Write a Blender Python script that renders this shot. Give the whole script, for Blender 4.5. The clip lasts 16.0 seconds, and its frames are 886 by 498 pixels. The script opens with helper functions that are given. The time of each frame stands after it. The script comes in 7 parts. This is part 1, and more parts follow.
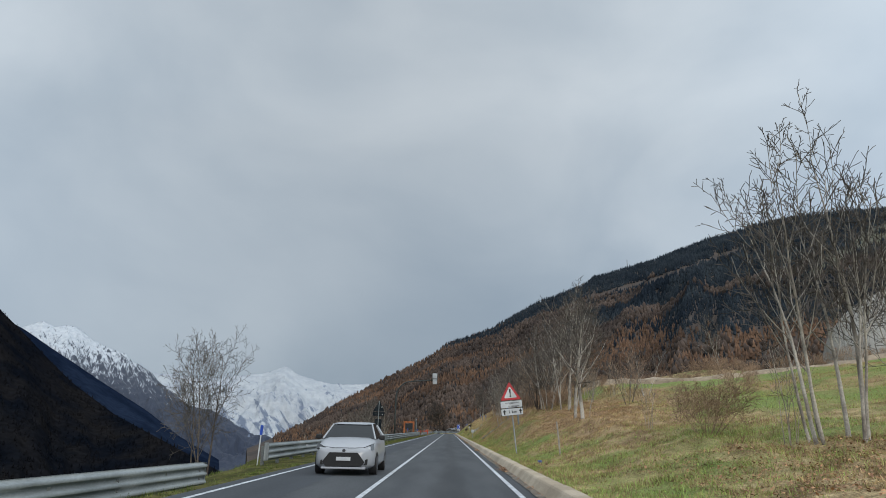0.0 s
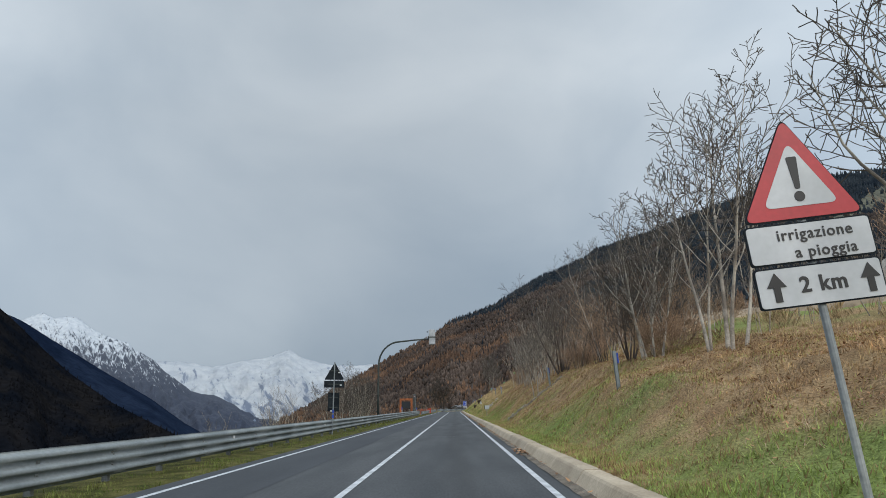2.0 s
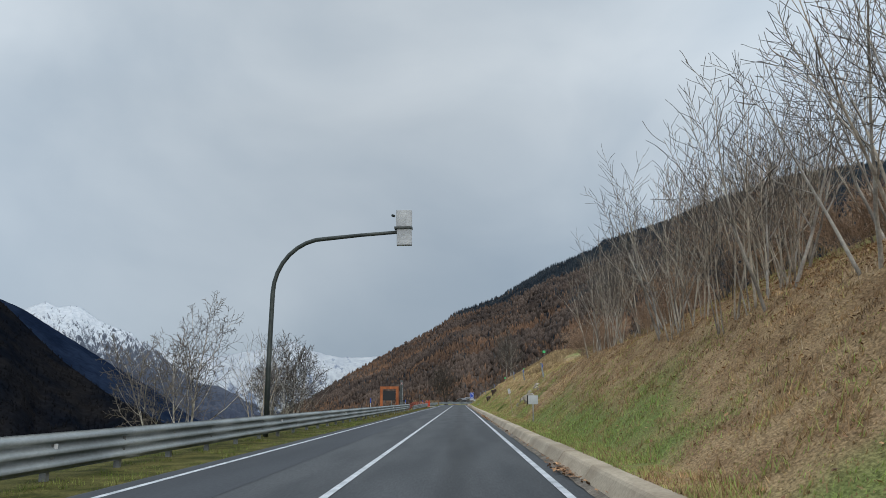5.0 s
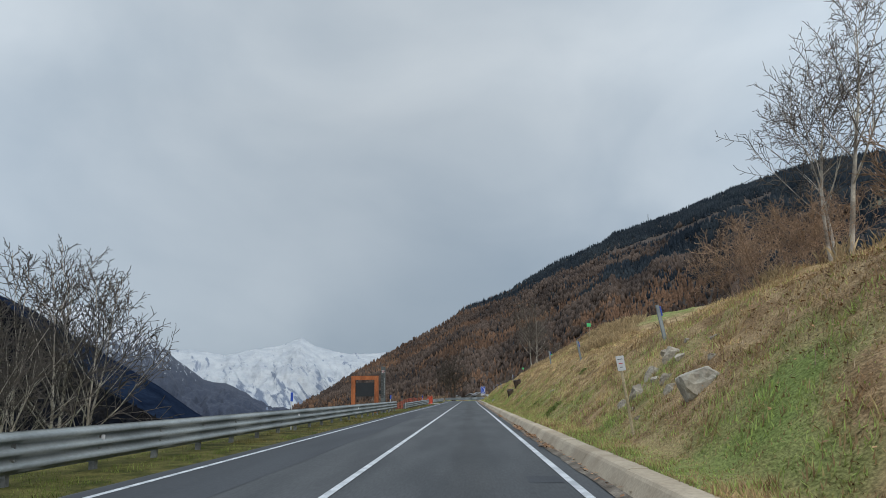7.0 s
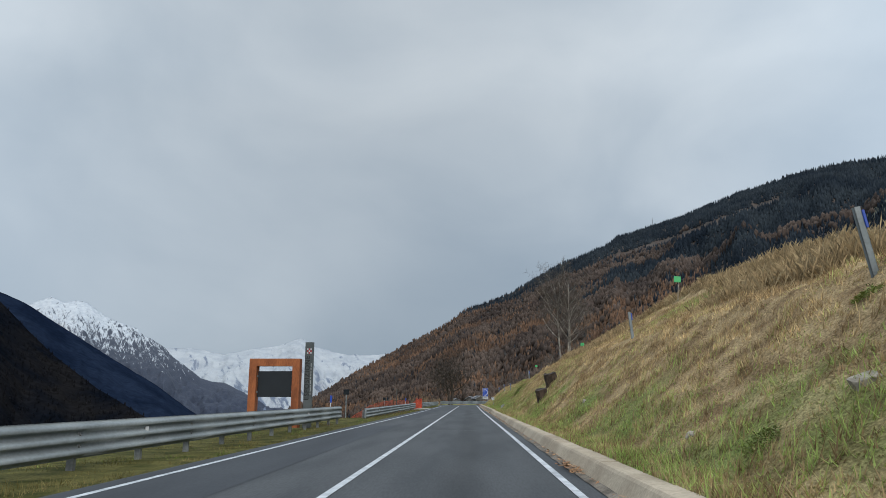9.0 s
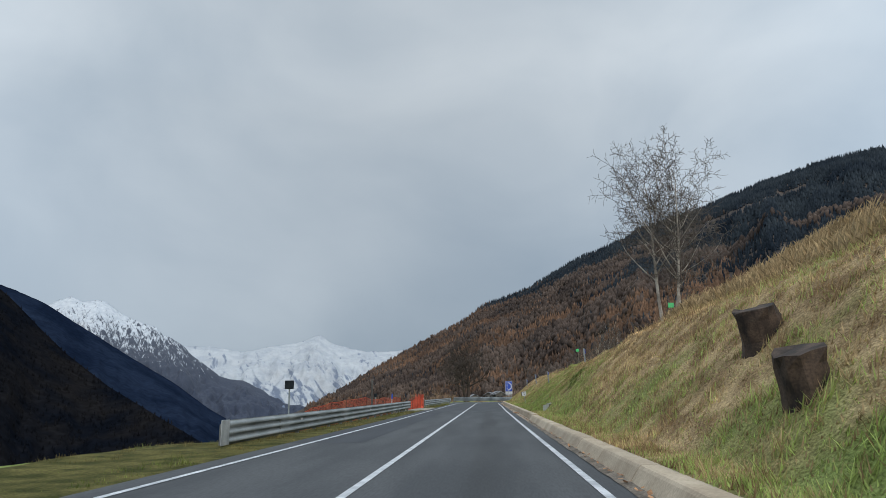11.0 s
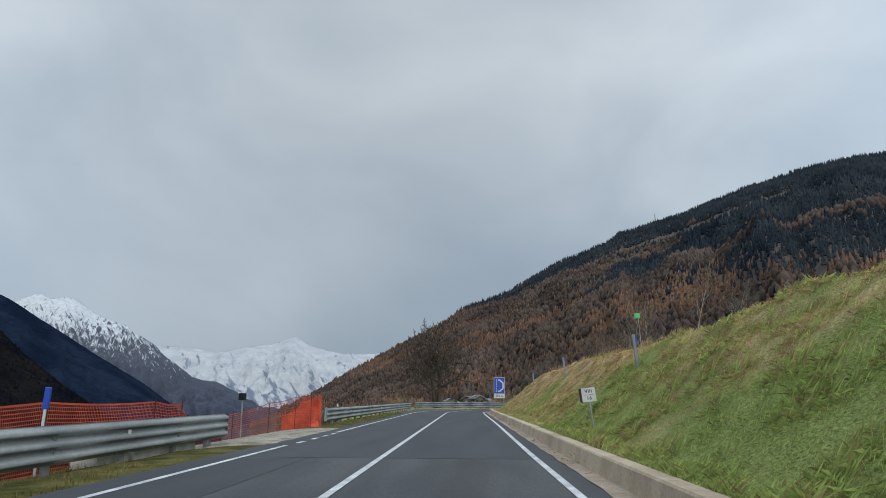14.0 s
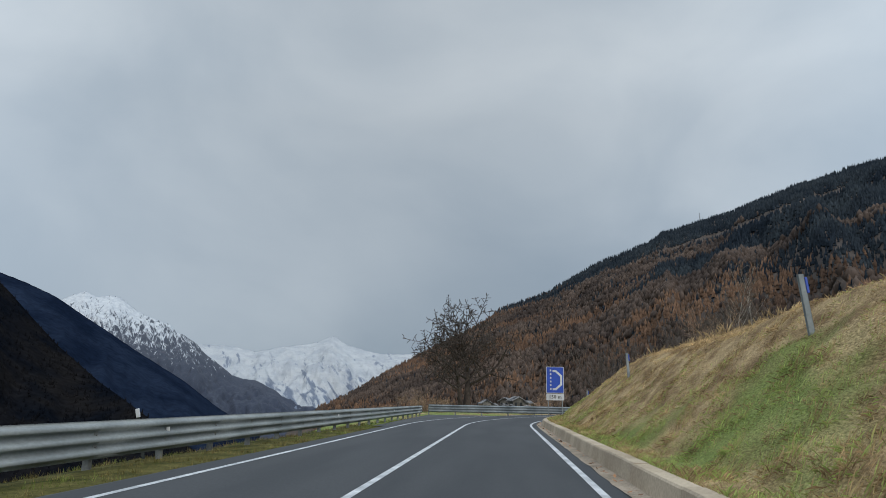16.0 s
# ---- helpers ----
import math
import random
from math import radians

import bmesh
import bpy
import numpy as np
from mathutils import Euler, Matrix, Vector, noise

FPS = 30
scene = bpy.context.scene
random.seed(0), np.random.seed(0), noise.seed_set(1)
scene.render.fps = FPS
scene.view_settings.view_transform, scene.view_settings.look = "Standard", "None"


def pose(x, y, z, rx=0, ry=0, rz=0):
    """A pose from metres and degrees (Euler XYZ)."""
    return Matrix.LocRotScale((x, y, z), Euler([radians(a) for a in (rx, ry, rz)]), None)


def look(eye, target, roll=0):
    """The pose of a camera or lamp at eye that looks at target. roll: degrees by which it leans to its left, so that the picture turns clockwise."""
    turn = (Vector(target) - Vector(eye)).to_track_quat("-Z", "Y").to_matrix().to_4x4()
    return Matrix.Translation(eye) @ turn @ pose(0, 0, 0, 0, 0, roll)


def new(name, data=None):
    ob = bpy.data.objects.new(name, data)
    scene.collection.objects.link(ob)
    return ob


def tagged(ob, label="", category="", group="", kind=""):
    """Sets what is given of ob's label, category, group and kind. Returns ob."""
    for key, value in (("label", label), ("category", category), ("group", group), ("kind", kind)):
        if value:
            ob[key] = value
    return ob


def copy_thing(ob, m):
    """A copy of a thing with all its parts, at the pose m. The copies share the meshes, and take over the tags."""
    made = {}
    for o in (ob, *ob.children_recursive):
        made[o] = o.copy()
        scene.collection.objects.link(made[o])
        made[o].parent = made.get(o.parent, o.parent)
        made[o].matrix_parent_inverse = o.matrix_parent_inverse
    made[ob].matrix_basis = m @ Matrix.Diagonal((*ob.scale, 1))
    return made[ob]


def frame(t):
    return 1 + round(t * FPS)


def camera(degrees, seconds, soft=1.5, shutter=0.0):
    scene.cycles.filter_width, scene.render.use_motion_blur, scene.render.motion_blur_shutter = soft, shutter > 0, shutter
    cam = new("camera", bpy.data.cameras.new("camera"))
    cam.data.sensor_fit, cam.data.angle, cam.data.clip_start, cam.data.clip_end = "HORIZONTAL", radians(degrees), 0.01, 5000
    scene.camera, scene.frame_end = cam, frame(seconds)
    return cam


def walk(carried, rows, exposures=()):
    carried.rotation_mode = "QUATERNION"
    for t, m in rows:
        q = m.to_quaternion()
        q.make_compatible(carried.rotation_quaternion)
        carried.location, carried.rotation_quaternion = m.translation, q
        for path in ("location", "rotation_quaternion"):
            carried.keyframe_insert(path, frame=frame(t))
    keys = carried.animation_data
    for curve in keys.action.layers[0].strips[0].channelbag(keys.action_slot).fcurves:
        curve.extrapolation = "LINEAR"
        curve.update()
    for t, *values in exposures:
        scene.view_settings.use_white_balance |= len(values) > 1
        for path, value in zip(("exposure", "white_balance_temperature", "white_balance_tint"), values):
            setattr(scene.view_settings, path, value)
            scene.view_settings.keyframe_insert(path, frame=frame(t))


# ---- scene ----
cam = camera(64.0, 16.0, soft=0.9)
PATH = [
    (0, (1.707, 1.227, 1.284), (1.68, 3.165, 1.779), 1.2),
    (0.5, (1.626, 8.019, 1.284), (1.623, 9.961, 1.763), 0.8),
    (1, (1.649, 14.769, 1.286), (1.641, 16.706, 1.783), -0.1),
    (1.5, (1.671, 21.6, 1.277), (1.624, 23.545, 1.742), 0.2),
    (2, (1.726, 28.293, 1.263), (1.7, 30.244, 1.7), -0.8),
    (2.5, (1.698, 34.789, 1.228), (1.689, 36.744, 1.649), -1.0),
    (3, (1.709, 41.274, 1.251), (1.713, 43.23, 1.668), -0.3),
    (3.5, (1.667, 47.757, 1.241), (1.609, 49.704, 1.695), -0.1),
    (4, (1.692, 54.141, 1.228), (1.674, 56.089, 1.683), 0.5),
    (4.5, (1.764, 60.948, 1.231), (1.735, 62.902, 1.66), 0.1),
    (7, (1.806, 96.841, 1.193), (1.74, 98.798, 1.6), -0.8),
    (7.5, (1.707, 103.974, 1.141), (1.673, 105.928, 1.568), -0.8),
    (8, (1.687, 110.955, 1.134), (1.548, 112.9, 1.579), -0.8),
    (8.5, (1.752, 117.95, 1.15), (1.66, 119.906, 1.557), -1.7),
    (9, (1.805, 125.033, 1.182), (1.734, 126.989, 1.597), 0.1),
    (9.5, (1.836, 132.181, 1.18), (1.758, 134.139, 1.58), -0.3),
    (10, (1.831, 139.333, 1.218), (1.699, 141.288, 1.617), -0.1),
    (12.5, (1.674, 173.806, 1.123), (1.578, 175.756, 1.556), -0.8),
    (13, (1.696, 180.813, 1.13), (1.596, 182.761, 1.573), -0.6),
    (13.5, (1.674, 187.679, 1.149), (1.598, 189.63, 1.582), 0.1),
    (14, (1.704, 194.54, 1.156), (1.64, 196.496, 1.571), 0.3),
    (14.5, (1.721, 201.327, 1.137), (1.643, 203.282, 1.554), 0.1),
    (15, (1.804, 208.103, 1.146), (1.709, 210.057, 1.562), 0.4),
    (15.5, (1.838, 214.804, 1.157), (1.679, 216.756, 1.56), 0.8),
    (16, (1.9, 221.378, 1.179), (1.728, 223.326, 1.596), 1.1),
]
walk(cam, [(t, look(eye, target, roll)) for t, eye, target, roll in PATH],
     exposures=((0, -0.06), (0.5, -0.06), (1, -0.15), (1.5, -0.11), (2, 0.0), (2.5, 0.06), (4.5, 0.05), (7, 0.01), (9.5, 0.02), (13, 0.0), (14.5, -0.01), (16, -0.11)))

# ---- light and sky ----
world = bpy.data.worlds.new("overcast_sky")
scene.world = world
world.use_nodes = True
wn, wl = world.node_tree.nodes, world.node_tree.links
wn.clear()


def wnode(kind, **values):
    n = wn.new(kind)
    for key, value in values.items():
        n.inputs[key].default_value = value
    return n


w_out = wn.new("ShaderNodeOutputWorld")
w_bg = wnode("ShaderNodeBackground", Strength=1.0)
w_co = wn.new("ShaderNodeTexCoord")
w_sep = wn.new("ShaderNodeSeparateXYZ")
w_map = wn.new("ShaderNodeMapping")
w_map.inputs["Scale"].default_value = (1.0, 1.0, 1.5)
w_noise = wnode("ShaderNodeTexNoise", Scale=2.6, Detail=6.0, Roughness=0.46, Distortion=0.35)
w_ramp = wn.new("ShaderNodeValToRGB")
w_ramp.color_ramp.elements[0].position, w_ramp.color_ramp.elements[0].color = 0.32, (0.385, 0.465, 0.55, 1)
w_ramp.color_ramp.elements[1].position, w_ramp.color_ramp.elements[1].color = 0.72, (0.58, 0.65, 0.715, 1)
# a thick cloud deck is brighter towards the zenith
w_lift = wn.new("ShaderNodeMapRange")
w_lift.inputs["From Min"].default_value, w_lift.inputs["From Max"].default_value = 0.55, 1.0
w_lift.inputs["To Min"].default_value, w_lift.inputs["To Max"].default_value = 1.0, 2.7
w_mul = wn.new("ShaderNodeVectorMath")
w_mul.operation = "SCALE"
w_sky = wn.new("ShaderNodeTexSky")
w_sky.sky_type, w_sky.sun_disc = "NISHITA", False
w_sky.sun_elevation, w_sky.sun_rotation = radians(32), radians(200)
w_skym = wn.new("ShaderNodeVectorMath")
w_skym.operation = "SCALE"
w_skym.inputs["Scale"].default_value = 0.002
w_add = wn.new("ShaderNodeVectorMath")
wl.new(w_co.outputs["Generated"], w_map.inputs["Vector"])
wl.new(w_co.outputs["Generated"], w_sep.inputs[0])
wl.new(w_map.outputs[0], w_noise.inputs["Vector"])
wl.new(w_noise.outputs["Fac"], w_ramp.inputs[0])
wl.new(w_sep.outputs["Z"], w_lift.inputs["Value"])
wl.new(w_ramp.outputs[0], w_mul.inputs[0])
# thinner cloud to both sides of the valley
w_side = wn.new("ShaderNodeMath")
w_side.operation = "MULTIPLY"
wl.new(w_sep.outputs["X"], w_side.inputs[0]), wl.new(w_sep.outputs["X"], w_side.inputs[1])
w_thin = wn.new("ShaderNodeMapRange")
w_thin.inputs["From Max"].default_value = 0.5
w_thin.inputs["To Min"].default_value, w_thin.inputs["To Max"].default_value = 0.84, 1.32
w_east = wn.new("ShaderNodeMath")
w_east.operation = "MULTIPLY_ADD"
w_east.inputs[1].default_value = 0.22
wl.new(w_side.outputs[0], w_thin.inputs["Value"])
wl.new(w_sep.outputs["X"], w_east.inputs[0]), wl.new(w_thin.outputs[0], w_east.inputs[2])
w_both = wn.new("ShaderNodeMath")
w_both.operation = "MULTIPLY"
wl.new(w_east.outputs[0], w_both.inputs[0]), wl.new(w_lift.outputs[0], w_both.inputs[1])
w_low = wn.new("ShaderNodeMapRange")
w_low.inputs["From Min"].default_value, w_low.inputs["From Max"].default_value = 0.05, 0.42
w_low.inputs["To Min"].default_value, w_low.inputs["To Max"].default_value = 0.83, 1.13
w_deep = wn.new("ShaderNodeMath")
w_deep.operation = "MULTIPLY"
wl.new(w_sep.outputs["Z"], w_low.inputs["Value"])
wl.new(w_both.outputs[0], w_deep.inputs[0]), wl.new(w_low.outputs[0], w_deep.inputs[1])
wl.new(w_deep.outputs[0], w_mul.inputs["Scale"])
wl.new(w_sky.outputs[0], w_skym.inputs[0])
# the low sky is bluer than the deck overhead
w_tint = wn.new("ShaderNodeValToRGB")
w_tint.color_ramp.elements[0].position, w_tint.color_ramp.elements[0].color = 0.06, (0.955, 1.0, 1.045, 1)
w_tint.color_ramp.elements[1].position, w_tint.color_ramp.elements[1].color = 0.38, (1.015, 1.0, 0.985, 1)
w_blue = wn.new("ShaderNodeVectorMath")
w_blue.operation = "MULTIPLY"
wl.new(w_sep.outputs["Z"], w_tint.inputs[0])
wl.new(w_mul.outputs[0], w_blue.inputs[0]), wl.new(w_tint.outputs[0], w_blue.inputs[1])
wl.new(w_blue.outputs[0], w_add.inputs[0])
wl.new(w_skym.outputs[0], w_add.inputs[1])
wl.new(w_add.outputs[0], w_bg.inputs["Color"])
wl.new(w_bg.outputs[0], w_out.inputs[0])

sun_data = bpy.data.lights.new("sun", "SUN")
sun_data.energy, sun_data.angle, sun_data.color = 1.4, radians(25), (1.0, 0.95, 0.88)
sun = new("sun", sun_data)
sun.matrix_world = look((40, -60, 60), (0, 60, 0))


# ---- materials ----
def make_mat(name, low, high, scale=3.0, rough=0.85, metal=0.0, fine=None, fine_amount=0.35, bump=0.0, bump_scale=None,
             island=0.0, objrand=0.0, stretch=(1, 1, 1), ramp=(0.38, 0.62), detail=6.0, spec=None):
    """Two colours mottled by large noise, a finer noise on top, optional bump and a spread per island or per object."""
    m = bpy.data.materials.new(name)
    m.use_nodes = True
    t = m.node_tree
    n, l = t.nodes, t.links
    bsdf = n["Principled BSDF"]
    bsdf.inputs["Roughness"].default_value, bsdf.inputs["Metallic"].default_value = rough, metal
    if spec is not None:
        bsdf.inputs["Specular IOR Level"].default_value = spec
    geo = n.new("ShaderNodeNewGeometry")
    mp = n.new("ShaderNodeMapping")
    mp.inputs["Scale"].default_value = stretch
    l.new(geo.outputs["Position"], mp.inputs["Vector"])
    big = n.new("ShaderNodeTexNoise")
    big.inputs["Scale"].default_value, big.inputs["Detail"].default_value = 1.0 / scale, detail
    l.new(mp.outputs[0], big.inputs["Vector"])
    rp = n.new("ShaderNodeValToRGB")
    rp.color_ramp.elements[0].position, rp.color_ramp.elements[1].position = ramp
    rp.color_ramp.elements[0].color, rp.color_ramp.elements[1].color = (*low, 1), (*high, 1)
    l.new(big.outputs["Fac"], rp.inputs[0])
    colour = rp.outputs[0]
    small = n.new("ShaderNodeTexNoise")
    small.inputs["Scale"].default_value, small.inputs["Detail"].default_value = 1.0 / (fine or scale / 12), 5.0
    l.new(mp.outputs[0], small.inputs["Vector"])
    value = n.new("ShaderNodeMapRange")
    value.inputs["From Min"].default_value, value.inputs["From Max"].default_value = 0.25, 0.75
    value.inputs["To Min"].default_value, value.inputs["To Max"].default_value = 1 - fine_amount, 1 + fine_amount
    l.new(small.outputs["Fac"], value.inputs["Value"])
    factor = value.outputs[0]
    for amount, socket in ((island, "island"), (objrand, "object")):
        if not amount:
            continue
        src = geo.outputs["Random Per Island"] if socket == "island" else n.new("ShaderNodeObjectInfo").outputs["Random"]
        r = n.new("ShaderNodeMapRange")
        r.inputs["To Min"].default_value, r.inputs["To Max"].default_value = 1 - amount, 1 + amount
        l.new(src, r.inputs["Value"])
        mm = n.new("ShaderNodeMath")
        mm.operation = "MULTIPLY"
        l.new(factor, mm.inputs[0]), l.new(r.outputs[0], mm.inputs[1])
        factor = mm.outputs[0]
    sc = n.new("ShaderNodeVectorMath")
    sc.operation = "SCALE"
    l.new(colour, sc.inputs[0]), l.new(factor, sc.inputs["Scale"])
    l.new(sc.outputs[0], bsdf.inputs["Base Color"])
    if bump:
        b = n.new("ShaderNodeBump")
        b.inputs["Strength"].default_value = min(1.0, bump * 20)
        b.inputs["Distance"].default_value = bump
        if bump_scale:
            bn = n.new("ShaderNodeTexNoise")
            bn.inputs["Scale"].default_value, bn.inputs["Detail"].default_value = 1.0 / bump_scale, 6.0
            l.new(mp.outputs[0], bn.inputs["Vector"])
            l.new(bn.outputs["Fac"], b.inputs["Height"])
        else:
            l.new(small.outputs["Fac"], b.inputs["Height"])
        l.new(b.outputs[0], bsdf.inputs["Normal"])
    return m


def plain_mat(name, colour, rough=0.5, metal=0.0, spread=0.08, scale=0.4):
    low = tuple(c * (1 - spread) for c in colour)
    high = tuple(min(0.95, c * (1 + spread)) for c in colour)
    return make_mat(name, low, high, scale=scale, rough=rough, metal=metal, fine_amount=spread)


def meadow_mat(name, blades=False):
    """Winter grass: dry straw with green patches, brown earth in between."""
    k = 1.30 if blades else 0.86
    m = make_mat(name, (0.215 * k, 0.150 * k, 0.078 * k), (0.53 * k, 0.405 * k, 0.222 * k), scale=0.8, stretch=(1.3, 0.85, 1.3), rough=0.95, fine=0.05 if not blades else 0.22, fine_amount=0.55 if not blades else 0.42,
                 bump=0.0 if blades else 0.05, bump_scale=0.06, island=0.45 if blades else 0.0, spec=0.1)
    t = m.node_tree
    n, l = t.nodes, t.links
    geo = next(x for x in n if x.bl_idname == "ShaderNodeNewGeometry")
    rp = next(x for x in n if x.bl_idname == "ShaderNodeValToRGB")
    scale = next(x for x in n if x.bl_idname == "ShaderNodeVectorMath")
    patch = n.new("ShaderNodeTexNoise")
    patch.inputs["Scale"].default_value, patch.inputs["Detail"].default_value, patch.inputs["Roughness"].default_value = 0.16, 4.0, 0.62
    l.new(geo.outputs["Position"], patch.inputs["Vector"])
    # the sward is greener along the last stretch of bank than along the first
    sep = n.new("ShaderNodeSeparateXYZ")
    l.new(geo.outputs["Position"], sep.inputs[0])
    along = n.new("ShaderNodeMapRange")
    along.inputs["From Min"].default_value, along.inputs["From Max"].default_value = 165.0, 212.0
    along.inputs["To Min"].default_value, along.inputs["To Max"].default_value = 0.0, 0.15
    l.new(sep.outputs["Y"], along.inputs["Value"])
    inland = n.new("ShaderNodeMapRange")
    inland.inputs["From Min"].default_value, inland.inputs["From Max"].default_value = 9.0, 17.0
    inland.inputs["To Min"].default_value, inland.inputs["To Max"].default_value = 0.0, 0.19
    l.new(sep.outputs["X"], inland.inputs["Value"])
    # and drier again towards the bend
    dry = n.new("ShaderNodeMapRange")
    dry.inputs["From Min"].default_value, dry.inputs["From Max"].default_value = 218.0, 236.0
    dry.inputs["To Min"].default_value, dry.inputs["To Max"].default_value = 0.0, -0.14
    l.new(sep.outputs["Y"], dry.inputs["Value"])
    foot = n.new("ShaderNodeMapRange")
    foot.inputs["From Min"].default_value, foot.inputs["From Max"].default_value = 5.0, 7.6
    foot.inputs["To Min"].default_value, foot.inputs["To Max"].default_value = 0.07, -0.10
    l.new(sep.outputs["X"], foot.inputs["Value"])
    # moss and grass along the verge on the valley side
    verge = n.new("ShaderNodeMapRange")
    verge.inputs["From Min"].default_value, verge.inputs["From Max"].default_value = -3.3, -3.7
    verge.inputs["To Min"].default_value, verge.inputs["To Max"].default_value = 0.0, 0.10
    l.new(sep.outputs["X"], verge.inputs["Value"])
    side = n.new("ShaderNodeMath")
    l.new(foot.outputs[0], side.inputs[0]), l.new(verge.outputs[0], side.inputs[1])
    more = n.new("ShaderNodeMath")
    l.new(dry.outputs[0], more.inputs[0]), l.new(side.outputs[0], more.inputs[1])
    # a lush stretch on the first bank
    for y0, y1, amount in ((-20.0, -10.0, 0.085), (30.0, 42.0, -0.085), (44.0, 50.0, 0.125), (58.0, 66.0, -0.125), (68.0, 78.0, 0.05), (97.0, 101.0, -0.11), (104.0, 106.5, 0.14), (110.0, 116.0, -0.08)):
        lush = n.new("ShaderNodeMapRange")
        lush.inputs["From Min"].default_value, lush.inputs["From Max"].default_value = y0, y1
        lush.inputs["To Min"].default_value, lush.inputs["To Max"].default_value = 0.0, amount
        l.new(sep.outputs["Y"], lush.inputs["Value"])
        step = n.new("ShaderNodeMath")
        l.new(more.outputs[0], step.inputs[0]), l.new(lush.outputs[0], step.inputs[1])
        more = step
    total = n.new("ShaderNodeMath")
    both = n.new("ShaderNodeMath")
    l.new(both.outputs[0], total.inputs[0]), l.new(more.outputs[0], total.inputs[1])
    l.new(along.outputs[0], both.inputs[0]), l.new(inland.outputs[0], both.inputs[1])
    add = n.new("ShaderNodeMath")
    l.new(patch.outputs["Fac"], add.inputs[0]), l.new(total.outputs[0], add.inputs[1])
    edge = n.new("ShaderNodeMapRange")
    edge.interpolation_type = "SMOOTHSTEP"
    edge.inputs["From Min"].default_value, edge.inputs["From Max"].default_value = 0.495, 0.69
    edge.inputs["To Max"].default_value = 0.85
    if blades:
        own = n.new("ShaderNodeMath")
        own.operation = "MULTIPLY_ADD"
        own.inputs[1].default_value, own.inputs[2].default_value = 0.46, -0.24
        l.new(geo.outputs["Random Per Island"], own.inputs[0])
        jitter = n.new("ShaderNodeMath")
        l.new(add.outputs[0], jitter.inputs[0]), l.new(own.outputs[0], jitter.inputs[1])
        l.new(jitter.outputs[0], edge.inputs["Value"])
    else:
        l.new(add.outputs[0], edge.inputs["Value"])
    mix = n.new("ShaderNodeMix")
    mix.data_type = "RGBA"
    mix.inputs[7].default_value = (0.186 * k, 0.262 * k, 0.070 * k, 1)
    # brown litter under the thicket of the first bank
    litter = n.new("ShaderNodeMapRange")
    litter.inputs["From Min"].default_value, litter.inputs["From Max"].default_value = 98.0, 126.0
    litter.inputs["To Min"].default_value, litter.inputs["To Max"].default_value = 0.58, 0.22
    l.new(sep.outputs["Y"], litter.inputs["Value"])
    brown = n.new("ShaderNodeMix")
    brown.data_type = "RGBA"
    brown.inputs[7].default_value = (0.39 * k, 0.238 * k, 0.130 * k, 1)
    begins = n.new("ShaderNodeMapRange")
    begins.inputs["From Min"].default_value, begins.inputs["From Max"].default_value = 8.0, 40.0
    l.new(sep.outputs["Y"], begins.inputs["Value"])
    covered = n.new("ShaderNodeMath")
    covered.operation = "MULTIPLY"
    l.new(litter.outputs[0], covered.inputs[0]), l.new(begins.outputs[0], covered.inputs[1])
    l.new(covered.outputs[0], brown.inputs[0]), l.new(rp.outputs[0], brown.inputs[6])
    l.new(edge.outputs[0], mix.inputs[0]), l.new(brown.outputs[2], mix.inputs[6])
    l.new(mix.outputs[2], scale.inputs[0])
    if blades:
        # thin blades let some light through
        bsdf, out = n["Principled BSDF"], n["Material Output"]
        thin = n.new("ShaderNodeBsdfTranslucent")
        blend = n.new("ShaderNodeMixShader")
        blend.inputs[0].default_value = 0.35
        l.new(scale.outputs[0], thin.inputs["Color"])
        l.new(bsdf.outputs[0], blend.inputs[1]), l.new(thin.outputs[0], blend.inputs[2])
        l.new(blend.outputs[0], out.inputs["Surface"])
    return m


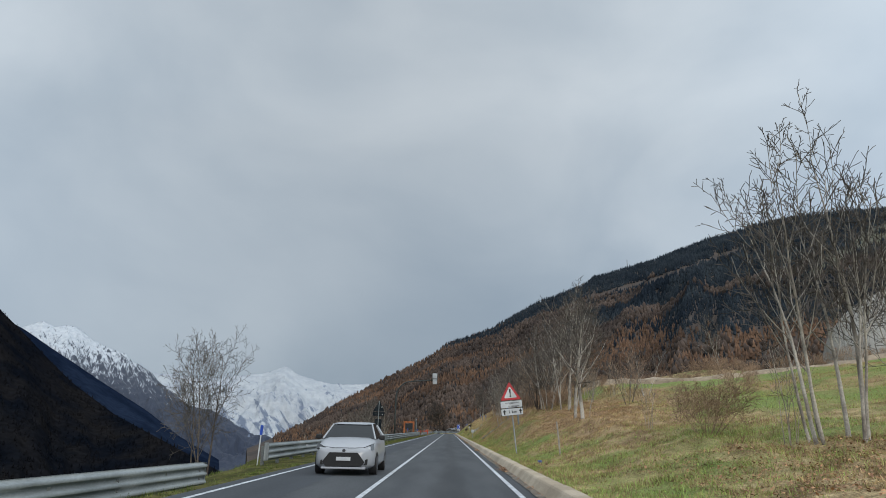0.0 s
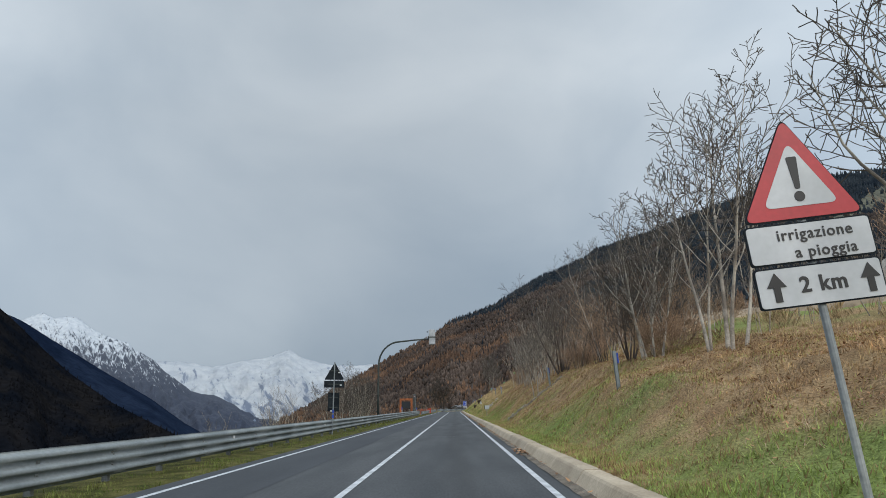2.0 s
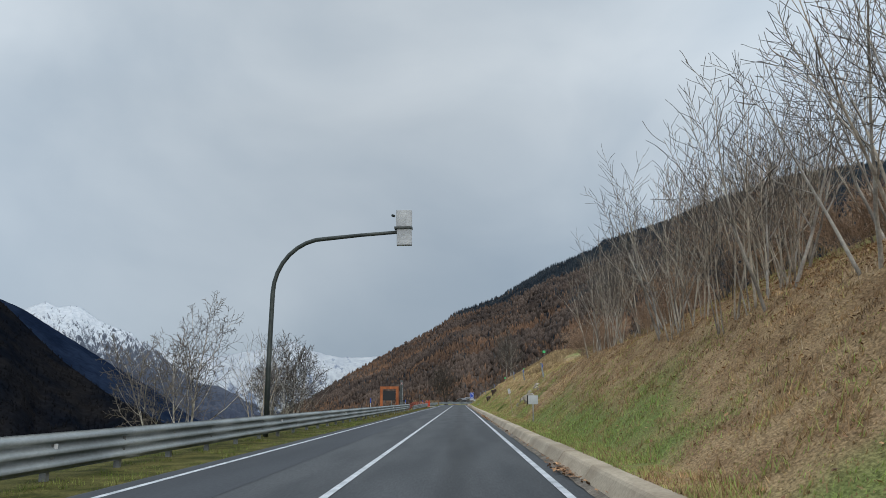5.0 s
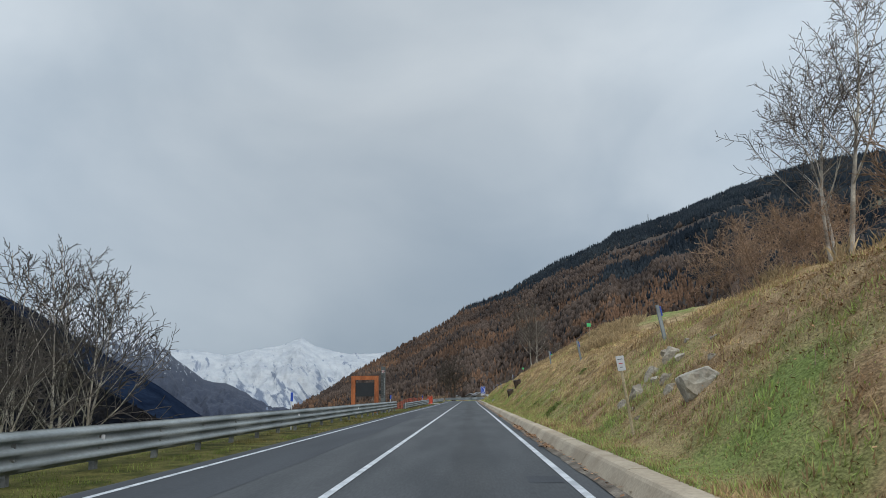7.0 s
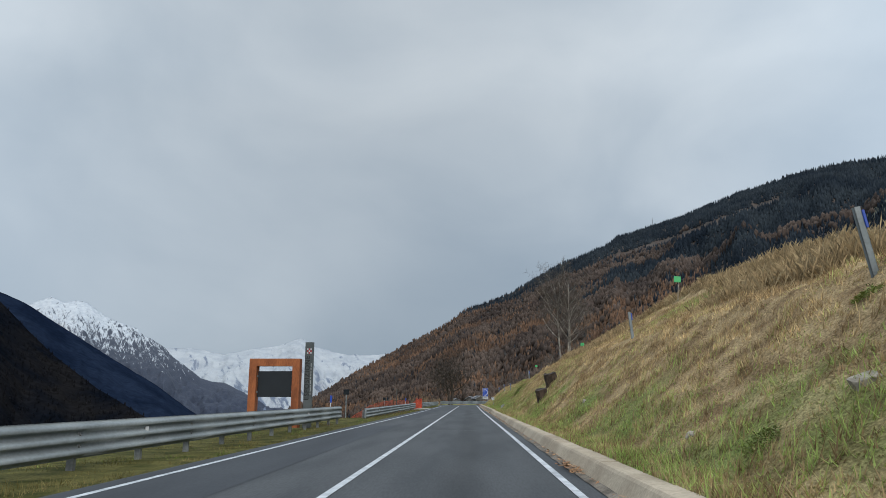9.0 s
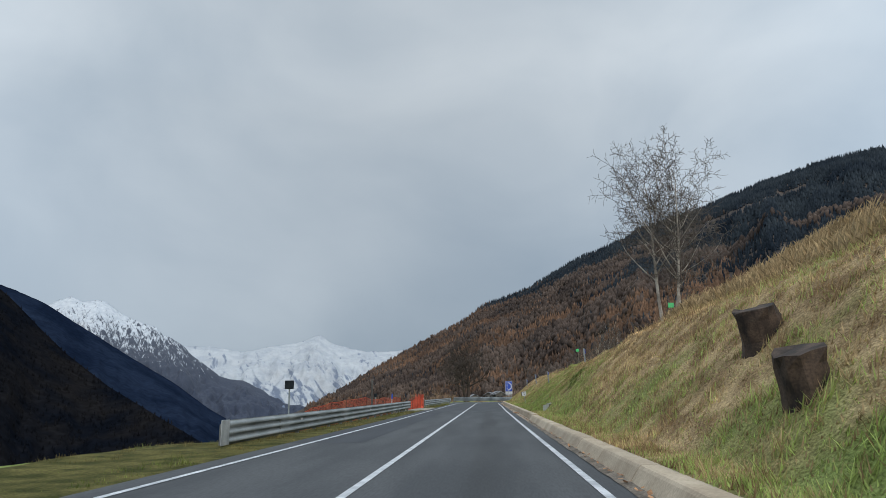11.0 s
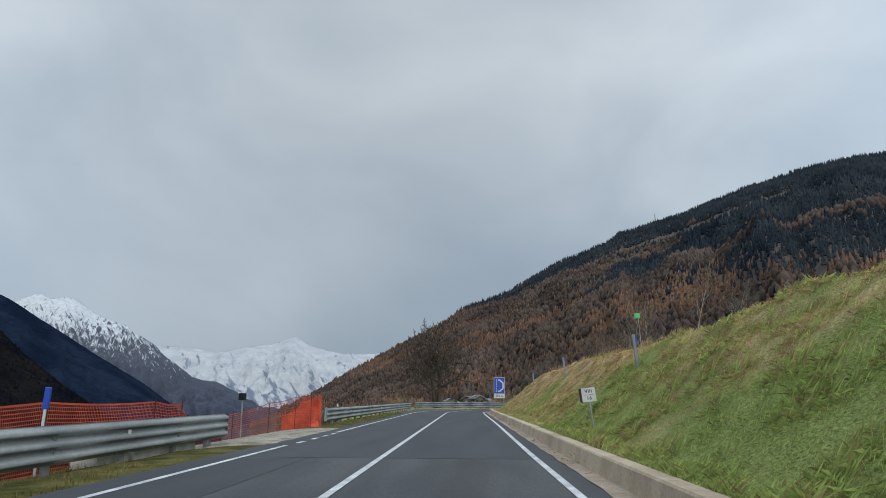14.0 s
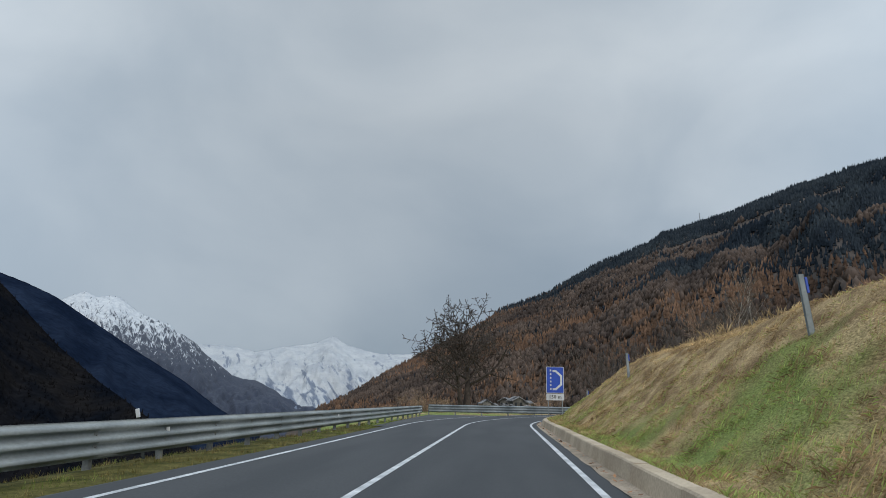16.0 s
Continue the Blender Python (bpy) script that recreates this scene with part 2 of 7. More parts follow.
def snow_mat(name, low_z, high_z, scale, rock, forest, fade, snow, cut_at, soft, slants, bearing, long):
    """Snow on rock: rock in slanting ribs and gullies, forest below the snow line."""
    m = make_mat(name, (0.62 * snow, 0.67 * snow, 0.735 * snow), (0.78 * snow, 0.82 * snow, 0.86 * snow), scale=scale * 2, rough=0.8, fine=scale / 5, fine_amount=0.06, bump=scale * 0.3, bump_scale=scale)
    t = m.node_tree
    n, l = t.nodes, t.links
    bsdf = n["Principled BSDF"]
    geo = next(x for x in n if x.bl_idname == "ShaderNodeNewGeometry")
    col = next(x for x in n if x.bl_idname == "ShaderNodeVectorMath").outputs[0]
    sep = n.new("ShaderNodeSeparateXYZ")
    l.new(geo.outputs["Position"], sep.inputs[0])
    height = n.new("ShaderNodeMapRange")
    height.inputs["From Min"].default_value, height.inputs["From Max"].default_value = low_z, high_z
    l.new(sep.outputs["Z"], height.inputs["Value"])
    faced = n.new("ShaderNodeVectorRotate")
    faced.rotation_type = "Z_AXIS"
    faced.inputs["Angle"].default_value = math.radians(bearing)
    l.new(geo.outputs["Position"], faced.inputs["Vector"])
    ribs = []
    for slant, stretch, size, rough in ((slants[0], long, 1.0, 0.66), (slants[1], long * 1.2, 1.35, 0.62)):
        mp = n.new("ShaderNodeVectorRotate")
        mp.rotation_type = "Y_AXIS"
        mp.inputs["Angle"].default_value = slant
        l.new(faced.outputs[0], mp.inputs["Vector"])
        sq = n.new("ShaderNodeMapping")
        sq.inputs["Scale"].default_value = (1 / (scale * size), 0.5 * stretch / scale, stretch / (scale * size))
        l.new(mp.outputs[0], sq.inputs["Vector"])
        streak = n.new("ShaderNodeTexNoise")
        streak.inputs["Scale"].default_value, streak.inputs["Detail"].default_value = 1.0, 7.0
        streak.inputs["Roughness"].default_value, streak.inputs["Distortion"].default_value = rough, 0.5
        l.new(sq.outputs[0], streak.inputs["Vector"])
        ribs.append(streak.outputs["Fac"])
    # one set of ribs or the other, face by face
    facet = n.new("ShaderNodeTexNoise")
    facet.inputs["Scale"].default_value, facet.inputs["Detail"].default_value = 0.16 / scale, 3.0
    l.new(geo.outputs["Position"], facet.inputs["Vector"])
    pick = n.new("ShaderNodeMapRange")
    pick.inputs["From Min"].default_value, pick.inputs["From Max"].default_value = 0.42, 0.58
    l.new(facet.outputs["Fac"], pick.inputs["Value"])
    rib = n.new("ShaderNodeMix")
    l.new(pick.outputs[0], rib.inputs[0]), l.new(ribs[0], rib.inputs[2]), l.new(ribs[1], rib.inputs[3])
    add = n.new("ShaderNodeMath")
    add.operation = "MULTIPLY_ADD"
    add.inputs[1].default_value = fade
    l.new(height.outputs[0], add.inputs[0]), l.new(rib.outputs[0], add.inputs[2])
    cut = n.new("ShaderNodeMapRange")
    cut.inputs["From Min"].default_value, cut.inputs["From Max"].default_value = cut_at, cut_at + soft
    l.new(add.outputs[0], cut.inputs["Value"])
    dark = n.new("ShaderNodeMix")
    dark.data_type = "RGBA"
    dark.inputs[6].default_value, dark.inputs[7].default_value = (*forest, 1), (*rock, 1)
    l.new(height.outputs[0], dark.inputs[0])
    mix = n.new("ShaderNodeMix")
    mix.data_type = "RGBA"
    l.new(cut.outputs[0], mix.inputs[0]), l.new(dark.outputs[2], mix.inputs[6]), l.new(col, mix.inputs[7])
    l.new(mix.outputs[2], bsdf.inputs["Base Color"])
    return m


M_ASPHALT = make_mat("asphalt", (0.036, 0.040, 0.045), (0.058, 0.062, 0.067), scale=0.8, rough=0.85, fine=0.03, fine_amount=0.28, bump=0.004, bump_scale=0.02,
                     stretch=(1.0, 0.12, 1.0))
M_PATCH = make_mat("newer_asphalt", (0.022, 0.026, 0.033), (0.034, 0.039, 0.047), scale=1.2, rough=0.82, fine=0.03, fine_amount=0.25, bump=0.003, bump_scale=0.02,
                   stretch=(1.0, 0.15, 1.0))
# drip marks and wear along the lanes
an, al = M_ASPHALT.node_tree.nodes, M_ASPHALT.node_tree.links
a_geo = next(q for q in an if q.bl_idname == "ShaderNodeNewGeometry")
a_scale = next(q for q in an if q.bl_idname == "ShaderNodeVectorMath")
a_sep = an.new("ShaderNodeSeparateXYZ")
a_map = an.new("ShaderNodeMapping")
a_map.inputs["Scale"].default_value = (1.4, 0.09, 1.0)
a_noise = an.new("ShaderNodeTexNoise")
a_noise.inputs["Scale"].default_value, a_noise.inputs["Detail"].default_value = 1.0, 5.0
a_off = an.new("ShaderNodeMath")
a_off.operation = "MULTIPLY_ADD"
a_off.inputs[1].default_value = 0.9
a_dist = an.new("ShaderNodeMath")
a_dist.operation = "SUBTRACT"
a_dist.inputs[1].default_value = 2.2
a_abs = an.new("ShaderNodeMath")
a_abs.operation = "ABSOLUTE"
a_band = an.new("ShaderNodeMapRange")
a_band.interpolation_type = "SMOOTHSTEP"
a_band.inputs["From Min"].default_value, a_band.inputs["From Max"].default_value = 0.05, 0.55
a_band.inputs["To Min"].default_value, a_band.inputs["To Max"].default_value = 0.70, 1.0
a_dark = an.new("ShaderNodeVectorMath")
a_dark.operation = "SCALE"
al.new(a_geo.outputs["Position"], a_sep.inputs[0]), al.new(a_geo.outputs["Position"], a_map.inputs["Vector"])
al.new(a_map.outputs[0], a_noise.inputs["Vector"])
al.new(a_noise.outputs["Fac"], a_off.inputs[0]), al.new(a_sep.outputs["X"], a_off.inputs[2])
al.new(a_off.outputs[0], a_dist.inputs[0]), al.new(a_dist.outputs[0], a_abs.inputs[0]), al.new(a_abs.outputs[0], a_band.inputs["Value"])
al.new(a_scale.outputs[0], a_dark.inputs[0]), al.new(a_band.outputs[0], a_dark.inputs["Scale"])
al.new(a_dark.outputs[0], an["Principled BSDF"].inputs["Base Color"])
M_LINE = make_mat("road_paint", (0.36, 0.38, 0.40), (0.60, 0.62, 0.64), scale=0.5, rough=0.6, fine=0.05, fine_amount=0.2)
M_NEWER = make_mat("smooth_asphalt", (0.024, 0.028, 0.034), (0.037, 0.041, 0.047), scale=1.6, stretch=(1.6, 0.2, 1), rough=0.8, fine=0.03, fine_amount=0.25, bump=0.004, bump_scale=0.02)
M_KERB = make_mat("kerb_concrete", (0.345, 0.275, 0.195), (0.46, 0.38, 0.28), scale=1.1, rough=0.9, fine=0.05, fine_amount=0.2, bump=0.006, bump_scale=0.03, objrand=0.1)
M_DIRT = make_mat("gutter_dirt", (0.10, 0.08, 0.06), (0.22, 0.185, 0.145), scale=0.6, rough=0.95, fine=0.04, fine_amount=0.5, bump=0.02, bump_scale=0.06)
M_GRAVEL = make_mat("gravel", (0.15, 0.135, 0.105), (0.34, 0.315, 0.25), scale=0.6, rough=0.95, fine=0.04, fine_amount=0.6, bump=0.02, bump_scale=0.05)
M_MEADOW = meadow_mat("winter_grass")
M_BLADES = meadow_mat("grass_blades", blades=True)
M_STRAW = make_mat("straw", (0.27, 0.195, 0.105), (0.40, 0.305, 0.175), scale=1.0, rough=0.9, island=0.35, spec=0.1)
M_VERGEGREEN = make_mat("green_verge_grass", (0.065, 0.098, 0.018), (0.185, 0.21, 0.062), scale=1.0, rough=0.95, fine=0.08, fine_amount=0.4, island=0.35, spec=0.1)
M_VERGE = make_mat("mossy_verge_grass", (0.082, 0.072, 0.022), (0.22, 0.175, 0.075), scale=1.0, rough=0.95, fine=0.08, fine_amount=0.4, island=0.35, spec=0.1)
M_WEED = make_mat("broad_green_weed", (0.12, 0.165, 0.036), (0.27, 0.33, 0.085), scale=0.3, rough=0.8, island=0.4)
M_LEAF = make_mat("dead_leaves", (0.20, 0.10, 0.05), (0.45, 0.25, 0.12), scale=0.3, rough=0.9, island=0.4)
M_STEEL = make_mat("galvanised_steel", (0.165, 0.192, 0.205), (0.25, 0.282, 0.295), scale=0.9, rough=0.6, metal=0.25, fine=0.05, fine_amount=0.14, stretch=(1, 0.5, 1.2), bump=0.001)
M_POSTSTEEL = make_mat("weathered_post_steel", (0.13, 0.135, 0.135), (0.24, 0.25, 0.245), scale=0.4, rough=0.65, metal=0.3, fine=0.04, fine_amount=0.2)
M_DARKSTEEL = make_mat("dark_painted_steel", (0.022, 0.030, 0.030), (0.045, 0.055, 0.052), scale=0.5, rough=0.55, metal=0.2)
M_BACK = make_mat("sign_back", (0.009, 0.012, 0.016), (0.020, 0.025, 0.030), scale=0.4, rough=0.8, fine_amount=0.2, spec=0.12)
M_PALEPOLE = make_mat("pale_pole_steel", (0.26, 0.28, 0.29), (0.40, 0.42, 0.43), scale=0.4, rough=0.5, metal=0.2, fine_amount=0.15)
M_WHITE = make_mat("sign_white", (0.46, 0.48, 0.50), (0.58, 0.60, 0.62), scale=0.5, rough=0.5, fine=0.05, fine_amount=0.05)
M_RED = plain_mat("sign_red", (0.42, 0.022, 0.03), 0.45)
M_BLUE = plain_mat("sign_blue", (0.012, 0.06, 0.38), 0.45)
M_BLACK = plain_mat("sign_black", (0.012, 0.012, 0.013), 0.5)
M_CORTEN = make_mat("rusted_steel", (0.19, 0.056, 0.020), (0.35, 0.112, 0.040), scale=0.7, rough=0.85, fine=0.05, fine_amount=0.25, stretch=(1, 1, 0.4), bump=0.002)
M_SLAB = make_mat("grey_slab", (0.050, 0.060, 0.063), (0.085, 0.097, 0.10), scale=0.8, rough=0.5, fine=0.04, fine_amount=0.12)
M_SCREEN = plain_mat("dark_panel", (0.010, 0.013, 0.018), 0.35)
M_NET = make_mat("orange_net", (0.34, 0.046, 0.022), (0.52, 0.090, 0.040), scale=0.8, rough=0.7, fine_amount=0.2)
M_NETRED = make_mat("red_net", (0.40, 0.042, 0.018), (0.60, 0.080, 0.034), scale=0.5, rough=0.7, fine_amount=0.2)
M_ROCK = make_mat("pale_rock", (0.25, 0.22, 0.175), (0.46, 0.42, 0.345), scale=0.5, rough=0.9, fine=0.06, fine_amount=0.35, bump=0.03, bump_scale=0.12)
M_EDGE = make_mat("weathered_edging_stone", (0.22, 0.185, 0.14), (0.42, 0.37, 0.295), scale=0.35, rough=0.95, fine=0.05, fine_amount=0.4, bump=0.02, bump_scale=0.08)
M_CONC = make_mat("concrete", (0.36, 0.35, 0.32), (0.50, 0.49, 0.45), scale=0.5, rough=0.9, fine=0.04, fine_amount=0.15, bump=0.004)
M_CHAR = make_mat("charred_wood", (0.018, 0.012, 0.009), (0.075, 0.05, 0.035), scale=0.25, rough=0.9, fine=0.03, fine_amount=0.5, bump=0.01)
M_BARK = make_mat("grey_bark", (0.18, 0.155, 0.13), (0.48, 0.44, 0.38), scale=0.6, rough=0.9, fine=0.04, fine_amount=0.3, bump=0.006)
M_DARKBARK = make_mat("dark_bark", (0.06, 0.047, 0.04), (0.15, 0.12, 0.10), scale=0.6, rough=0.9, fine=0.04, fine_amount=0.3, bump=0.006)
M_TWIG = make_mat("twigs", (0.050, 0.042, 0.036), (0.13, 0.11, 0.092), scale=0.8, rough=0.9)
M_RUSTTWIG = make_mat("reddish_twigs", (0.19, 0.122, 0.080), (0.40, 0.27, 0.175), scale=0.8, rough=0.9, island=0.3)
M_GREEN = plain_mat("green_plastic", (0.045, 0.42, 0.13), 0.5)
M_CARWHITE = plain_mat("white_car_paint", (0.36, 0.375, 0.40), 0.25, spread=0.02)
M_GLASS = plain_mat("dark_car_glass", (0.012, 0.015, 0.018), 0.12, spread=0.05)
M_GLASS.node_tree.nodes["Principled BSDF"].inputs["Specular IOR Level"].default_value = 0.2
M_GLASS.node_tree.nodes["Principled BSDF"].inputs["Specular IOR Level"].default_value = 0.22
M_RUBBER = plain_mat("tyre_rubber", (0.015, 0.015, 0.016), 0.8)
M_GRILLE = plain_mat("black_grille", (0.010, 0.010, 0.011), 0.5)
M_RIM = plain_mat("alloy", (0.10, 0.10, 0.11), 0.35, metal=0.7)
M_LAMP = plain_mat("clear_headlamp", (0.10, 0.105, 0.11), 0.1, metal=0.6)
M_SLATE = make_mat("stone_slab_roof", (0.03, 0.03, 0.034), (0.22, 0.22, 0.225), scale=1.6, rough=0.9, fine=0.4, fine_amount=0.5)
M_HOUSE = make_mat("house_plaster", (0.07, 0.066, 0.06), (0.20, 0.19, 0.175), scale=6.0, rough=0.9)
M_HILL = make_mat("forest_floor_brown", (0.034, 0.025, 0.020), (0.070, 0.047, 0.034), scale=110, rough=0.95, fine=9.0, fine_amount=0.5)
M_CONIFER = make_mat("conifer_needles", (0.017, 0.023, 0.031), (0.034, 0.042, 0.049), scale=120, rough=0.95, fine=8, fine_amount=0.2, island=0.25, spec=0.0)
M_LARCH = make_mat("larch_needles", (0.086, 0.056, 0.041), (0.170, 0.102, 0.066), scale=140, rough=0.95, fine=8, fine_amount=0.2, island=0.25, spec=0.0)
M_WOOD = make_mat("bare_woodland", (0.050, 0.038, 0.033), (0.100, 0.074, 0.060), scale=150, rough=0.95, fine=8, fine_amount=0.2, island=0.22, spec=0.1)
# near-black colour of slope and conifers already includes their shade
M_NEARDARK = make_mat("painted_shade_forest", (0.0042, 0.0054, 0.0082), (0.0105, 0.0100, 0.0105), scale=60, rough=0.98, fine=8, fine_amount=0.4, island=0.3, spec=0.0)
# valley haze is mixed into this forest's blue base colour
M_HAZYFOREST = make_mat("haze_blue_forest", (0.0065, 0.0115, 0.0245), (0.0135, 0.0215, 0.041), scale=160, rough=0.98, fine=16, fine_amount=0.3, spec=0.0)
# bluish rock and forest tones: distance haze mixed into the base colours
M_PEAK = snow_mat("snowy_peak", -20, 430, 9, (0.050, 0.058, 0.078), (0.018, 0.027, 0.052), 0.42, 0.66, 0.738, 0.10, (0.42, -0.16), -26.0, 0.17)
# snow dimmed to the sky's tone, so cloud haze sits in the colour
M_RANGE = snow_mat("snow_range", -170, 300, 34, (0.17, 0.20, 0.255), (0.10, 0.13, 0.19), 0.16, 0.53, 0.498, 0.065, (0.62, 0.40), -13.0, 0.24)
M_MOUND = make_mat("pale_gravel_bank", (0.20, 0.185, 0.16), (0.30, 0.285, 0.255), scale=25, rough=0.95, fine=1.5, fine_amount=0.15)


# ---- helpers for building ----
def lattice(ix, iy, seed):
    h = (ix * 374761393 + iy * 668265263 + seed * 1274126177) & 0x7FFFFFFF
    h = ((h ^ (h >> 13)) * 1103515245) & 0x7FFFFFFF
    return ((h ^ (h >> 16)) & 0xFFFF) / 65535.0


def vnoise(x, y, seed=0):
    x, y = np.asarray(x, float), np.asarray(y, float)
    ix, iy = np.floor(x).astype(np.int64), np.floor(y).astype(np.int64)
    fx, fy = x - ix, y - iy
    fx, fy = fx * fx * (3 - 2 * fx), fy * fy * (3 - 2 * fy)
    a, b = lattice(ix, iy, seed), lattice(ix + 1, iy, seed)
    c, d = lattice(ix, iy + 1, seed), lattice(ix + 1, iy + 1, seed)
    return (a * (1 - fx) + b * fx) * (1 - fy) + (c * (1 - fx) + d * fx) * fy - 0.5


def fbm(x, y, octaves=4, seed=0, gain=0.5):
    total, amp = 0.0, 1.0
    for k in range(octaves):
        total = total + amp * vnoise(x * 2 ** k, y * 2 ** k, seed + 17 * k)
        amp *= gain
    return total


def mesh_from(name, verts, faces, material, smooth=False):
    me = bpy.data.meshes.new(name)
    me.from_pydata([tuple(v) for v in verts], [], [tuple(f) for f in faces])
    if material:
        me.materials.append(material)
    if smooth:
        me.polygons.foreach_set("use_smooth", [True] * len(me.polygons))
    me.update()
    return me


def mesh_from_arrays(name, verts, tris, material):
    """Large triangle meshes straight from arrays."""
    me = bpy.data.meshes.new(name)
    nv, nt = len(verts), len(tris)
    me.vertices.add(nv)
    me.vertices.foreach_set("co", np.asarray(verts, np.float32).ravel())
    me.loops.add(nt * 3)
    me.loops.foreach_set("vertex_index", np.asarray(tris, np.int32).ravel())
    me.polygons.add(nt)
    me.polygons.foreach_set("loop_start", np.arange(0, nt * 3, 3, dtype=np.int32))
    me.polygons.foreach_set("loop_total", np.full(nt, 3, np.int32))
    me.update(calc_edges=True)
    me.materials.append(material)
    return me


class Build:
    """Collects boxes, tubes and plates into one mesh."""

    def __init__(self):
        self.v, self.f = [], []

    def add(self, verts, faces):
        k = len(self.v)
        self.v += [tuple(p) for p in verts]
        self.f += [tuple(i + k for i in f) for f in faces]
        return self

    def box(self, x0, x1, y0, y1, z0, z1, m=None):
        p = [Vector((x, y, z)) for z in (z0, z1) for y in (y0, y1) for x in (x0, x1)]
        if m:
            p = [m @ q for q in p]
        return self.add(p, [(0, 2, 3, 1), (4, 5, 7, 6), (0, 1, 5, 4), (2, 6, 7, 3), (0, 4, 6, 2), (1, 3, 7, 5)])

    def bevel_box(self, x0, x1, y0, y1, z0, z1, b, m=None):
        bm = bmesh.new()
        bmesh.ops.create_cube(bm, size=1.0)
        for q in bm.verts:
            q.co = Vector(((x0 + x1) / 2 + q.co.x * (x1 - x0), (y0 + y1) / 2 + q.co.y * (y1 - y0), (z0 + z1) / 2 + q.co.z * (z1 - z0)))
        bmesh.ops.bevel(bm, geom=list(bm.edges), offset=b, segments=2, affect="EDGES", profile=0.5)
        bm.verts.index_update()
        v = [(m @ q.co) if m else q.co.copy() for q in bm.verts]
        f = [[q.index for q in g.verts] for g in bm.faces]
        bm.free()
        return self.add(v, f)

    def tube(self, points, radii, n=8, caps=True):
        pts = [Vector(p) for p in points]
        v, f = [], []
        side = None
        for i, p in enumerate(pts):
            d = (pts[min(i + 1, len(pts) - 1)] - pts[max(i - 1, 0)]).normalized()
            if side is None:
                side = d.orthogonal().normalized()
            side = (side - d * side.dot(d)).normalized()
            up = d.cross(side)
            for k in range(n):
                a = 2 * math.pi * k / n
                v.append(p + (side * math.cos(a) + up * math.sin(a)) * radii[i])
        for i in range(len(pts) - 1):
            for k in range(n):
                f.append((i * n + k, i * n + (k + 1) % n, (i + 1) * n + (k + 1) % n, (i + 1) * n + k))
        if caps:
            f.append(tuple(reversed(range(n))))
            f.append(tuple(range((len(pts) - 1) * n, len(pts) * n)))
        return self.add(v, f)

    def plate(self, outline, y0, y1):
        """A flat shape in x and z, thick from y0 to y1."""
        k = len(outline)
        v = [(x, y0, z) for x, z in outline] + [(x, y1, z) for x, z in outline]
        f = [tuple(range(k)), tuple(reversed(range(k, 2 * k)))]
        f += [(i, i + k, (i + 1) % k + k, (i + 1) % k) for i in range(k)]
        return self.add(v, f)

    def mesh(self, name, material, smooth=False):
        return mesh_from(name, self.v, self.f, material, smooth)


def part(name, made, material, parent, label="", smooth=False):
    """One mesh object under a thing or a part."""
    data = made.mesh(name, material, smooth) if isinstance(made, Build) else made
    ob = new(name, data)
    ob.parent = parent
    if label:
        tagged(ob, label)
    return ob


def thing(name, place, label, category, group="", rot=(0, 0, 0)):
    ob = new(name)
    ob.empty_display_size = 0.2
    ob.matrix_world = pose(*place, *rot)
    return tagged(ob, label, category, group)


def rounded(points, r, n=4):
    """A polygon with rounded corners."""
    out = []
    k = len(points)
    for i in range(k):
        p, a, b = Vector(points[i]), Vector(points[i - 1]), Vector(points[(i + 1) % k])
        u, w = (a - p).normalized(), (b - p).normalized()
        half = math.acos(max(-1, min(1, u.dot(w)))) / 2
        t = r / math.tan(half)
        s, e = p + u * t, p + w * t
        for j in range(n + 1):
            q = j / n
            out.append(tuple((s * (1 - q) + p * q) * (1 - q) + (p * (1 - q) + e * q) * q))
    return out


def letters(text, size, material, name="lettering", bold=0.0):
    cu = bpy.data.curves.new(name, "FONT")
    cu.body, cu.size, cu.align_x, cu.align_y, cu.extrude, cu.offset = text, size, "CENTER", "CENTER", 0.002, bold
    cu.resolution_u = 3
    cu.space_character = 1.12
    tmp = new(name, cu)
    bpy.context.view_layer.update()
    me = bpy.data.meshes.new_from_object(tmp)
    bpy.data.objects.remove(tmp)
    me.materials.clear()
    me.materials.append(material)
    return me


def lettered(parent, text, size, material, x, y, z, turn=0, bold=0.0, name="lettering"):
    ob = new(name, letters(text, size, material, name, bold))
    ob.parent = parent
    ob.matrix_local = pose(x, y, z, 90, 0, 0) @ pose(0, 0, 0, 0, 0, turn)
    return ob


# ---- the lie of the land ----
BEND_Y, BEND_R = 256.0, 70.0
BANK_Y = np.array([-60, 15, 26, 36, 49, 65, 90, 110, 120, 131, 143, 160, 182, 198, 217, 235, 255, 400.])
BANK_1 = np.array([.12, .15, .30, .42, .56, .69, .78, .70, .76, .71, .79, .84, .84, .72, .67, .74, .70, .66])
BANK_2 = np.array([.08, .10, .11, .16, .25, .38, .40, .38, .36, .24, .42, .56, .50, .08, .04, .26, .30, .30])
BANK_3 = np.array([.16, .17, .18, .18, .15, .06, .03, .06, .12, .15, .20, .20, .18, .10, .08, .10, .10, .10])


def road_sd(x, y):
    """Distance along the road and sideways from its middle."""
    x, y = np.asarray(x, float), np.asarray(y, float)
    a = np.arctan2(y - BEND_Y, BEND_R - x)
    bent = y > BEND_Y
    s = np.where(bent, BEND_Y + BEND_R * a, y)
    d = np.where(bent, BEND_R - np.hypot(x - BEND_R, y - BEND_Y), x)
    return s, d


